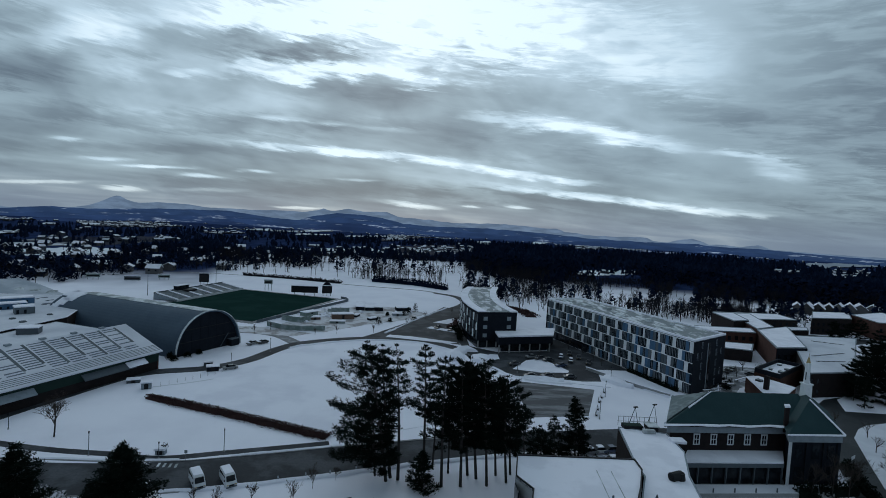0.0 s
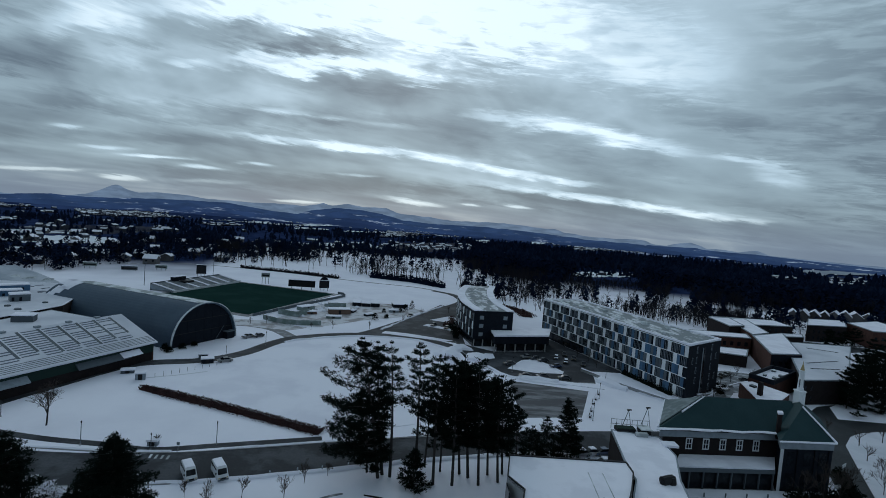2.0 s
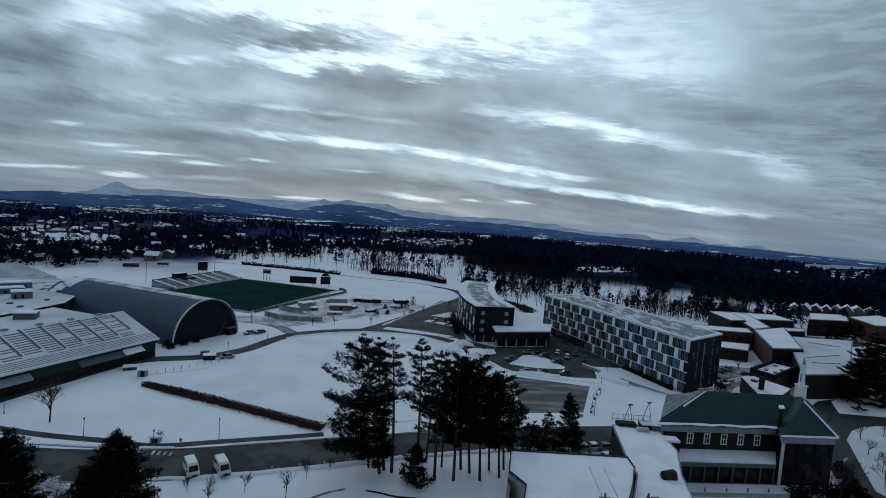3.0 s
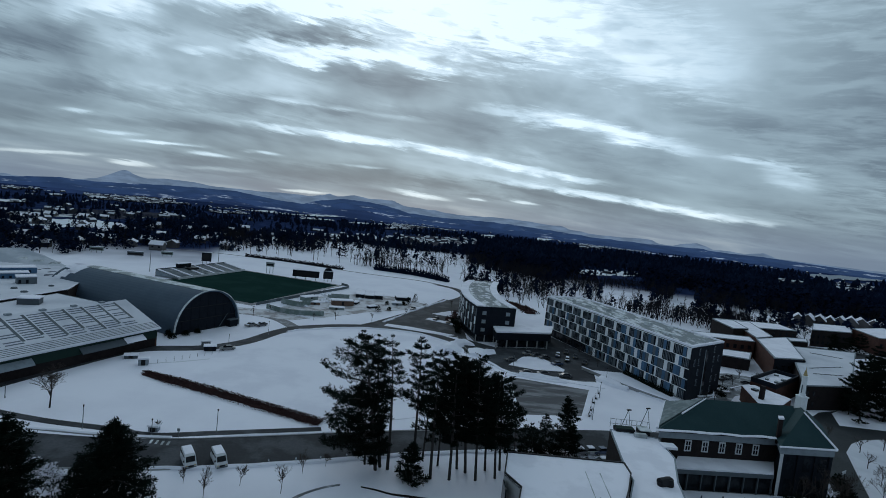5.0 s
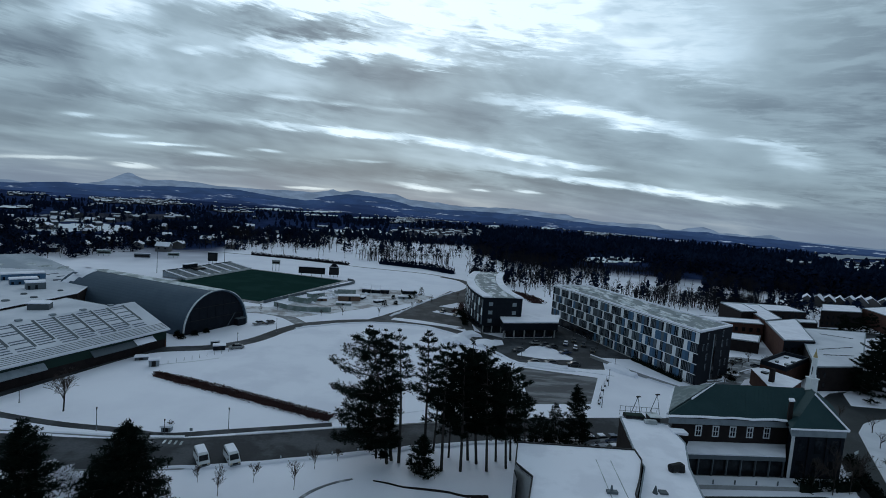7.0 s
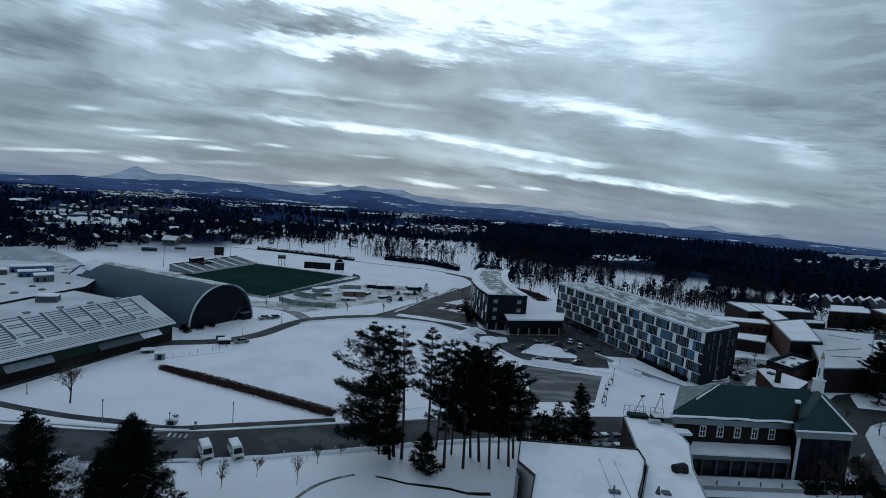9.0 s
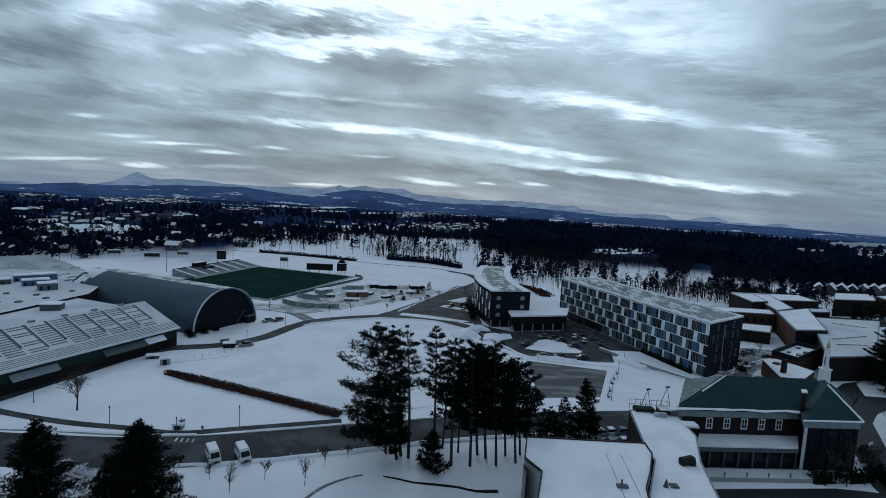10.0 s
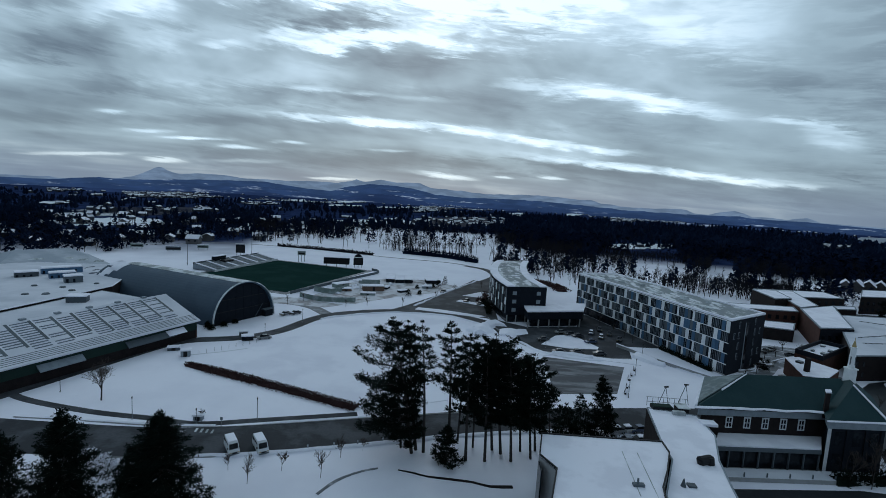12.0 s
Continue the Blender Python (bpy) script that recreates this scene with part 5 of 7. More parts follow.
h = flat_block("brick_wing", "red-brick classroom wing with a snowy flat roof", [(131.8, 180.8), (146, 183.8), (171, 229), (148.5, 217)], 9.0, "brick")
# thin sheet makes the end wall darker than the side walls
part("end_wall", prism(B(), local(h.matrix_world, [(132.0, 180.65), (146.1, 183.65), (146.1, 183.9), (132.0, 180.9)]), 0, 8.8), "dark_clad", h, "darker end wall over the brick")
punched(h, (131.9, 180.6), (146, 183.6), 1.5, 2, 5)
h = flat_block("brick_spine", "narrow brick corridor block with a snowy roof", [(149.6, 218.4), (162.5, 226), (176, 264.5), (162.8, 262)], 9.1, "brick")
h = flat_block("gatehouse", "small dark brick block between the wings", [(186, 246), (197, 248), (203, 257), (190, 255)], 4.4, "dark_brick")
h = flat_block("brick_link", "low brick link with a long snowy roof", [(116, 214), (146.5, 214.5), (151, 225), (117.3, 224.6)], 8.0, "brick")
punched(h, (116, 214), (146, 214.5), 1.2, 2, 9)
h = flat_block("flat_pavilion", "low pavilion with a raised dark roof rim", [(112.1, 150.9), (130.5, 165.7), (125.7, 171.7), (108.4, 158.0)], 5.8, "brick", "roof_snow", 1.5, "dark_clad")
h = flat_block("low_lodge", "low brick lodge under snow with a brick chimney", [(98.0, 138.2), (103.8, 136.9), (113.0, 145.2), (108.6, 156.2), (103.4, 154.6)], 4.8, "brick", "roof_snow", 0.25, "roof_snow")
part("chimney", prism(B(), local(h.matrix_world, [(101.0, 141.0), (102.2, 141.7), (101.7, 142.7), (100.5, 142.0)]), 4.8, 9.0, 0.05), "dark_brick", h)
h = flat_block("dark_block", "dark flat-roofed block under snow", [(147, 232), (157, 236), (163, 258), (150, 256)], 10.0, "dark_brick")
h = flat_block("long_block", "long flat-roofed brick block under snow", [(150, 250), (198, 258), (200, 276), (160, 272)], 8.0, "dark_brick")
punched(h, (150, 250), (198, 258), 1.5, 2, 12)
h = flat_block("east_block", "dark brick block with snowy roof", [(209, 262), (235, 266), (255, 291), (229, 287)], 9.0, "dark_brick")
punched(h, (209, 262), (235, 266), 1.5, 2, 8)
h = flat_block("far_east_block", "red-brick block with snowy roof", [(239, 254), (268, 256), (280, 296), (247, 280)], 9.5, "brick")
punched(h, (239, 254), (268, 256), 1.5, 2, 7)
# roof grey stands for dirt and tree shading on the snow
h = flat_block("terrace_block", "dark brick hall under a broad snowy roof, dirt and shade in its grey", [(121, 151), (140, 155), (193, 215), (161, 214)], 7.8, "dark_brick", "blown_snow")
punched(h, (121, 151), (138.5, 155), 1.2, 2, 6)
h = flat_block("court_block", "low flat roof between the brick wings", [(118, 197), (131, 193), (140, 206), (126, 208)], 4.6, "dark_brick")
for p, q in (((162.8, 203.2), (172.8, 198.1)), ((140.8, 174.9), (159.5, 182.4)), ((136.5, 167.3), (148.4, 168.7))):
    h = thing("roof_cable_tray", pose(0, 0, 8.0), "low dark cable tray laid across the snowy roof", "cable tray", "roof cable trays")
    d = (Vector(q) - Vector(p)).normalized()
    n = Vector((-d.y, d.x)) * 0.09
    part("tray", prism(B(), [tuple(Vector(p) - n), tuple(Vector(q) - n), tuple(Vector(q) + n), tuple(Vector(p) + n)], 0.12, 0.26), "grey_panel", h)
    for k in range(6):
        c = Vector(p).lerp(Vector(q), (k + 0.5) / 6)
        part("foot", box(B(), c.x - 0.2, c.x + 0.2, c.y - 0.2, c.y + 0.2, 0, 0.12), "concrete", h)
h = thing("roof_hatch", pose(104.6, 149.8, 5.0, 0, 0, 30), "small dark roof hatch on the lodge", "roof hatch")
part("frame", box(B(), -0.8, 0.8, -0.8, 0.8, 0, 0.5), "black", h)
part("lid", box(B(), -0.85, 0.85, -0.85, 0.85, 0.5, 0.58), "grey_panel", h)
for x, y, a in ((117, 157.5, 0.9), (121.5, 161, 0.7), (123.4, 167, 0.8), (115.5, 160.3, 0.6)):
    h = thing("roof_vent", pose(x, y, 6.0, 0, 0, 38), "small dark vent on the pavilion roof", "roof vent", "pavilion vents")
    part("box", box(B(), -a, a, -a * 0.7, a * 0.7, 0, 0.5), "grey_panel", h)
    part("cap", box(B(), -a - 0.1, a + 0.1, -a * 0.7 - 0.1, a * 0.7 + 0.1, 0.5, 0.6), "thin_snow", h)
# ---------------------------------------------------------------- stadium and the ground round it
patch("turf_field", "dark green artificial turf pitch cleared of snow", [(-121.8, 311.3), (-58.2, 293.8), (-81.2, 219.2), (-142.8, 236.7)], 0.06, "turf", "pitch")
patch("pitch_margin", "cleared grey apron round the turf pitch", [(-124, 314), (-54.6, 295.4), (-79.6, 214.6), (-146.8, 232.6)], 0.03, "slush", "paving")


def grandstand():
    m = facing((-135.2, 257.0), (-121.8, 311.3))
    h = thing("grandstand", m, "grey bleacher stand with pale aisle steps beside the pitch", "grandstand")
    L = 56.0
    for i in range(11):
        part("bleacher", box(B(), 0, L, i * 1.3, i * 1.3 + 1.3, 0.4 if i else 0.0, 0.7 + i * 0.24), "grey_trim", h)
        part("bench", box(B(), 0.2, L - 0.2, i * 1.3 + 0.35, i * 1.3 + 0.7, 0.7 + i * 0.24, 1.0 + i * 0.24), "metal", h)
    for k in range(7):
        x = 1.0 + k * 8.9
        bm = solid(B(), [(x, 0, 0.5), (x + 1.2, 0, 0.5), (x + 1.2, 14.2, 0.9), (x, 14.2, 0.9), (x, 0, 1.15), (x + 1.2, 0, 1.15), (x + 1.2, 14.2, 3.7), (x, 14.2, 3.7)],
                   [(0, 3, 2, 1), (4, 5, 6, 7), (0, 1, 5, 4), (1, 2, 6, 5), (2, 3, 7, 6), (3, 0, 4, 7)])
        part("aisle", bm, "roof_snow", h, "snow-covered aisle steps")
    part("front_rail", box(B(), 0, L, -0.5, -0.2, 0, 1.2), "white_paint", h)
    part("back_rail", box(B(), 0, L, 14.3, 14.5, 0, 3.9), "grey_panel", h)
    part("press_box", box(B(), 15, 24, 13.0, 15.4, 3.2, 5.6), "dark_clad", h, "dark press box over the stand")
    part("press_box_roof", box(B(), 14.6, 24.4, 12.6, 15.8, 5.6, 5.9), "roof_snow", h)
    part("press_box_window", box(B(), 15.5, 23.5, 12.9, 13.0, 4.2, 5.2), "glass", h)
    part("dark_section", box(B(), 18, 25, 8.2, 12.6, 1.8, 3.5), "black", h)


grandstand()


def board(name, p, q, z0, z1, label, mat="dark_clad"):
    m = facing(p, q)
    h = thing(name, m, label, "scoreboard")
    L = (Vector(q) - Vector(p)).length
    part("panel", box(B(), 0, L, 0, 0.5, z0, z1), mat, h)
    part("panel_cap", box(B(), -0.1, L + 0.1, -0.1, 0.6, z1, z1 + 0.3), "roof_snow", h)
    part("face", box(B(), 0.5, L - 0.5, -0.06, 0.0, z0 + 0.5, z1 - 0.9), "black", h)
    for x in (0.12 * L, 0.5 * L, 0.88 * L):
        part("post", box(B(), x - 0.15, x + 0.15, 0.1, 0.4, 0, z0), "metal", h)
    return h


board("scoreboard", (-87.6, 300.2), (-71.6, 302.1), 1.8, 5.8, "long dark scoreboard on posts beyond the pitch")
h = board("sign_board", (-69.2, 303.2), (-63.6, 305.4), 1.6, 6.4, "dark arched sign board on posts beyond the pitch")
part("arched_top", tube(B(), (2.9, 0.02, 6.0), (2.9, 0.48, 6.0), 2.6, 2.6, 20), "dark_clad", h)
h = board("tall_sign", (-149.5, 311), (-144.0, 312.4), 3.4, 9.0, "square dark sign on tall posts behind the stand")
board("field_sign", (-108.5, 312), (-103.5, 313), 4.4, 7.0, "small sign board at the pitch corner", "tarp")
board("field_sign", (-226, 318), (-219, 321), 1.6, 4.0, "small sign board on the far snow field", "tarp")
board("dugout", (-204, 322), (-195, 325), 0.4, 3.0, "low grey shelter on the far snow field", "grey_panel")
board("field_sign", (-189, 335), (-182, 337), 1.4, 3.6, "small sign board on the far snow field", "tarp")


def light_pole(x, y, hgt):
    h = thing("floodlight_pole", pose(x, y, 0, 0, 0, 20), "tall thin floodlight pole by the pitch", "light pole", "pitch floodlights")
    part("pole", tube(B(), (0, 0, 0), (0, 0, hgt), 0.17, 0.10, 8), "grey_panel", h)
    part("cross_arm", box(B(), -0.9, 0.9, -0.08, 0.08, hgt - 0.2, hgt), "grey_panel", h)
    for i in range(3):
        part("lamp_head", tube(B(), (-0.7 + i * 0.7, -0.08, hgt - 0.2), (-0.7 + i * 0.7, -0.35, hgt - 0.4), 0.13, 0.2, 8), "grey_panel", h)


for x, y, z in ((-159.3, 272.2, 13.2), (-141.9, 318, 12.2)):
    light_pole(x, y, z)


def low_hut(name, label, x, y, rz, sx, sy, sz, wall, roof="roof_snow", category="shed"):
    h = thing(name, pose(x, y, 0, 0, 0, rz), label, category)
    part("wall", box(B(), -sx / 2, sx / 2, -sy / 2, sy / 2, 0, sz), wall, h)
    part("roof", prism(B(), [(-sx / 2 - 0.2, -sy / 2 - 0.2), (sx / 2 + 0.2, -sy / 2 - 0.2), (sx / 2 + 0.2, sy / 2 + 0.2), (-sx / 2 - 0.2, sy / 2 + 0.2)], sz, sz + 0.35, 0.04), roof, h)
    part("door", box(B(), -0.5, 0.5, -sy / 2 - 0.06, -sy / 2, 0, min(2.0, sz * 0.9)), "black", h)


for x, y, rz, sx, sy, sz, wall, lab in (
        (-43.7, 237.6, 18, 10.5, 4.5, 2.4, "red_clay", "low brown store hut under snow"), (-40, 269, 8, 4.6, 17, 2.0, "dark_clad", "dark site hut under deep snow"), (-34.9, 269.6, 8, 4.6, 17, 1.8, "dark_clad", "dark site hut under deep snow"), (-29.8, 268.6, 8, 4.6, 13, 2.0, "dark_clad", "dark site hut under deep snow"),
        (-16.2, 269, 14, 8, 7, 1.8, "dark_clad", "dark site hut under snow"),
        (-52, 255, 70, 6, 3, 1.6, "tarp", "tarpaulin-covered store under snow"),
        (-61, 241, 55, 8, 4, 1.8, "tarp", "tarpaulin-covered store under snow"), 
        (-44, 226, 8, 7, 2.4, 1.0, "tarp", "low covered stack under snow"), (-29, 238, 48, 5, 2.4, 1.0, "dark_clad", "low dark stack under snow"),
        (-56, 232, 20, 5, 3, 1.2, "red_clay", "low brown stack under snow"), (-38, 244, 80, 5, 2, 1.0, "dark_clad", "low dark stack under snow"), (-18, 252, 15, 5, 2.4, 1.2, "grey_trim", "pale stack under snow")):
    low_hut("site_hut", lab, x, y, rz, sx, sy, sz, wall)
rnd = random.Random(77)
for i in range(16):
    x, y = rnd.uniform(-62, -10), rnd.uniform(212, 268)
    if y < 206 + (x + 66) * 0.55 or y > 262 + (x + 40) * 0.3:
        continue
    a, r = rnd.uniform(0, 3), rnd.uniform(2.0, 5)
    tagged(part("snow_heap", ribbon(B(), [(x, y), (x + r * 0.5 * math.cos(a), y + r * 0.5 * math.sin(a)), (x + r * math.cos(a + 0.3), y + r * math.sin(a + 0.3))], rnd.uniform(1.4, 2.6), -0.05, 0.4, 0.5, 0.8), rnd.choice(("snow", "mud"))), "heap of churned snow in the yard", "snow heap", "yard heaps")
low_hut("utility_box", "small grey utility box standing in snow", -76.2, 130.2, 25, 2.4, 1.8, 1.7, "grey_trim", category="utility box")
low_hut("utility_box", "low grey cabinet standing in snow", -82.1, 134.2, 25, 3.2, 1.6, 0.9, "grey_panel", category="utility box")
low_hut("utility_box", "grey cabinet on the snow by the road", -52.6, 95.0, 5, 1.8, 1.2, 1.0, "grey_trim", category="utility box")
low_hut("utility_box", "snow-topped bin store by the vaulted hall", -66.5, 148, 25, 3.4, 2.0, 1.4, "dark_clad", category="utility box")
low_hut("utility_box", "grey plant cabinet beside the vaulted hall", -70, 152.6, 25, 2.6, 1.8, 1.2, "grey_panel", category="utility box")


def screen_fence(pts, hgt, label, mat="tarp"):
    line = curve_points(pts, 4)
    h = thing("mesh_fence", pose(line[0].x, line[0].y, 0), label, "fence")
    o = line[0]
    post = shared("post", tube(B(), (0, 0, 0), (0, 0, hgt), 0.07, 0.07, 5), "metal")
    for a, b in zip(line, line[1:]):
        put("post", post, h, *(a - o), 0)
        d = (b - a).normalized()
        n = Vector((-d.y, d.x)) * 0.05
        part("screen", prism(B(), [tuple(a - o - n), tuple(b - o - n), tuple(b - o + n), tuple(a - o + n)], 0.1, hgt * 0.92), mat, h)


screen_fence([(-72, 212), (-60, 206), (-46, 209)], 2.4, "grey mesh fence beside the pitch")
screen_fence([(-70, 226), (-60, 222), (-57, 232)], 2.8, "grey mesh fence round the store yard")
screen_fence([(-52, 250), (-43, 252)], 3.0, "grey mesh fence by the site huts")
screen_fence([(-56, 296), (-50, 288), (-60, 262), (-78, 216)], 1.6, "low fence along the pitch edge", "grey_panel")
# ---------------------------------------------------------------- trees
def mesh_from(name, verts, faces, mat):
    me = bpy.data.meshes.new(name)
    me.from_pydata(verts, [], faces)
    me.materials.append(M[mat])
    return me


def tuft(verts, faces, c, d, size, rnd, n):
    """A spray of narrow needle blades round a twig."""
    for _ in range(n):
        a = Vector((rnd.gauss(0, 1), rnd.gauss(0, 1), rnd.gauss(0, 0.45))).normalized()
        a = (a * 0.8 + d * 0.7).normalized()
        s = a.cross(Vector((rnd.gauss(0, 0.5), rnd.gauss(0, 0.5), 1))).normalized()
        l, w = size * rnd.uniform(0.6, 1.25), size * rnd.uniform(0.18, 0.32)
        p = c + Vector((rnd.gauss(0, 1), rnd.gauss(0, 1), rnd.gauss(0, 0.4))) * size * 0.4
        i = len(verts)
        verts += [tuple(p - s * w * 0.5), tuple(p + s * w * 0.5), tuple(p + a * l * 0.7 + s * w * 0.5), tuple(p + a * l), tuple(p + a * l * 0.7 - s * w * 0.5)]
        faces.append((i, i + 1, i + 2, i + 3, i + 4))


# shape: gap between whorls, boughs a whorl, where needles begin on a bough, rise of the tip, thickness of a spray
HABIT = {"pine": (1.45, (3, 4, 4, 5), 0.30, 0.20, 0.09), "open": (1.15, (5, 6), 0.22, 0.12, 0.08), "fir": (0.8, (6, 7, 8), 0.16, 0.08, 0.12), "spruce": (0.55, (5, 6, 6), 0.12, 0.04, 0.08)}


def pine(x, y, hgt, seed, clear=0.3, spread=4.2, dense=1.0, lean=0.0, shape="pine", label="tall dark white pine standing in snow", group="pines", size=0.46, west=0.0):
    """A conifer with flat, up-tipped sprays of needles on whorled boughs; lean and west in metres and share to -x."""
    rnd = random.Random(seed)
    h = thing("pine_tree", pose(x, y, 0), label, "tree", group)
    bm = B()
    bend = Vector((rnd.uniform(-1, 1), rnd.uniform(-1, 1), 0)) * 0.4
    axis = lambda s: Vector((bend.x * math.sin(s * 3.14) + lean * s, bend.y * math.sin(s * 2.6), hgt * s))
    girth = lambda s: 0.03 + (0.27 if shape in ("pine", "open") else 0.2) * (hgt / 24) * (1 - s) ** 0.8
    n = 9
    for i in range(n):
        tube(bm, axis(i / n), axis((i + 1) / n), girth(i / n), girth((i + 1) / n), 7)
    gap, count, inner, rise, thick = HABIT[shape]
    verts, faces, sv, sf = [], [], [], []
    level = clear * hgt
    while level < 0.975 * hgt:
        s = level / hgt
        u = (s - clear) / (1 - clear)
        level += gap * rnd.uniform(0.7, 1.3)
        ph = rnd.uniform(0, 6.283)
        k_n = rnd.choice(count)
        for k in range(k_n):
            if shape == "pine":
                reach = spread * (0.40 + 0.68 * math.sin(math.pi * (0.22 + 0.76 * u)) ** 0.8) * rnd.choice((rnd.uniform(0.4, 0.7), rnd.uniform(0.75, 1.2)))
            elif shape == "open":
                reach = spread * (1 - u) ** 0.8 * rnd.uniform(0.5, 1.15) + 0.35
            else:
                reach = spread * (1 - u) ** (0.68 if shape == "fir" else 0.85) * rnd.choice((rnd.uniform(0.4, 0.8), rnd.uniform(0.8, 1.25))) + 0.3
            a = ph + 6.283 * (k + rnd.uniform(-0.3, 0.3)) / k_n
            reach = max(0.5, reach * (1 - west * math.cos(a)) * min(1.0, 0.3 + (1 - u) * 4))
            out, flat = Vector((math.cos(a), math.sin(a), 0)), Vector((-math.sin(a), math.cos(a), 0))
            droop = rnd.uniform(-0.16, 0.10) + u * 0.30 - (0.14 if shape in ("fir", "spruce") else 0.0)
            p = axis(min(1, s))
            at = lambda q: p + out * reach * q + Vector((0, 0, reach * (droop * q + rise * q * q * q)))
            tube(bm, p, at(0.55), 0.02 + 0.016 * reach, 0.016 + 0.006 * reach, 4)
            tube(bm, at(0.55), at(1.0), 0.016 + 0.006 * reach, 0.012, 4)
            m = max(3, int(reach * (3.0 if shape == "pine" else 3.2) * dense / size))
            for j in range(m):
                q = inner + (1.02 - inner) * ((j + rnd.random()) / m) ** 0.8
                side = rnd.gauss(0, 0.13 * reach * (1.25 - abs(q - 0.7)) + 0.08)
                c = at(q) + flat * side - out * abs(side) * 0.35 + Vector((0, 0, rnd.gauss(0.03, thick)))
                d = (out * 0.8 + flat * (0.9 if side > 0 else -0.9) * min(1, abs(side)) + Vector((0, 0, 0.35))).normalized()
                tuft(verts, faces, c, d, size * 1.02, rnd, 8)
                if shape == "fir" and q > 0.8 and rnd.random() < 0.008:
                    tuft(sv, sf, c + Vector((0, 0, 0.14)), d, 0.36, rnd, 5)
    for _ in range(4):
        tuft(verts, faces, axis(0.985), Vector((0, 0, 1)), 0.5, rnd, 7)
    part("trunk", bm, "bark", h, "bare dark trunk with limbs")
    if sv:
        tagged(part("branch_snow", mesh_from("branch_snow", sv, sf, "roof_snow"), "", h), "flecks of snow caught on the boughs", kind="stuff")
    part("crown", mesh_from("crown", verts, faces, "needles"), "", h, "clumped dark green needles")


# the stand of pines by the road: place, height, share of bare trunk, reach of boughs, fullness, lean, reach to the west
for i, (x, y, z, c, s, d, l, w) in enumerate((
        (-7.2, 88.8, 26.5, 0.13, 6.2, 1.8, -4.8, 0.36), (-6.5, 90.1, 25.7, 0.34, 2.8, 1.2, -2.7, 0.1), (-5.0, 89.5, 26.1, 0.56, 2.8, 1.2, -1.6, 0.0),
        (-9.5, 90.5, 15.5, 0.14, 6.2, 2.1, -2.0, 0.25), (-0.3, 93.8, 25.1, 0.44, 3.0, 1.3, -0.9, 0.0), (3.2, 87.8, 24.6, 0.40, 3.0, 1.3, -0.5, 0.0),
        (1.5, 95.0, 18.1, 0.34, 3.0, 0.9, 0.0, 0.0), (6.8, 88.1, 23.7, 0.32, 3.6, 1.5, -1.0, 0.1), (8.4, 92.4, 22.4, 0.28, 4.2, 2.2, -1.2, 0.0), (10.0, 91.2, 24.0, 0.30, 4.8, 2.5, -2.5, 0.0),
        (11.8, 88.8, 22.9, 0.34, 4.2, 2.1, -1.7, 0.0), (14.0, 92.8, 19.6, 0.30, 4.0, 1.5, -0.4, 0.0), (15.7, 90.3, 20.9, 0.34, 4.0, 1.4, -1.0, 0.0), (17.0, 93.5, 19.0, 0.26, 3.8, 1.3, -1.7, 0.0),
        (20.6, 97.5, 12.2, 0.14, 3.6, 1.2, -1.1, 0.0), (4.6, 92.8, 17.0, 0.30, 3.0, 1.1, -0.4, 0.0))):
    pine(x, y, z, 20 + i, c, s, d, l, west=w)
pine(-0.2, 86.6, 7.0, 51, 0.06, 3.3, 1.2, -0.4, "open", "small bushy spruce under the tall pines", "spruces")
pine(32.2, 101.9, 13.6, 52, 0.07, 3.6, 1.25, -0.9, "open", "dark layered spruce beside the road", "spruces")
pine(27.8, 101.6, 9.0, 53, 0.06, 3.4, 0.9, -0.6, "open", "ragged small spruce beside the road", "spruces")
pine(24.4, 100.6, 7.2, 54, 0.06, 2.8, 0.9, -0.4, "open", "ragged small spruce beside the road", "spruces")
pine(-41.2, 64.6, 16.8, 61, 0.04, 6.8, 1.15, 0.0, "fir", "broad dark evergreen standing near in the snow", "near pines", 0.42)
pine(-54.2, 63.0, 16.8, 62, 0.04, 6.0, 1.05, 0.0, "fir", "broad dark evergreen standing near in the snow", "near pines", 0.42)
pine(-61.6, 61.0, 13.8, 63, 0.04, 5.4, 1.0, 0.0, "fir", "broad dark evergreen standing near in the snow", "near pines", 0.42)
pine(-46.6, 66.5, 9.5, 64, 0.04, 3.6, 0.9, 0.0, "fir", "young dark evergreen between taller ones", "near pines", 0.4)
for i, (x, y, z) in enumerate(((136, 150.5, 13), (139, 152, 15), (147, 150, 15), (152, 152, 13), (156, 161, 17), (166, 164, 15), (171, 178, 16), (182, 180, 14), (186, 197, 15), (198, 200, 14), (205, 208, 15), (214, 214, 13), (203, 238, 9), (209, 246, 10), (219, 249, 9), (228, 252, 11), (197, 229, 8), (262, 250, 12), (246, 246, 10), (133, 143, 9), (146, 156, 14), (150, 163, 16), (160, 170, 14), (143, 147, 7), (176, 188, 13), (174, 173, 15), (192, 190, 14))):
    pine(x, y, z, 70 + i, 0.10, 3.8, 1.5, 0, "pine", "dark pine beside the brick block", "terrace pines")


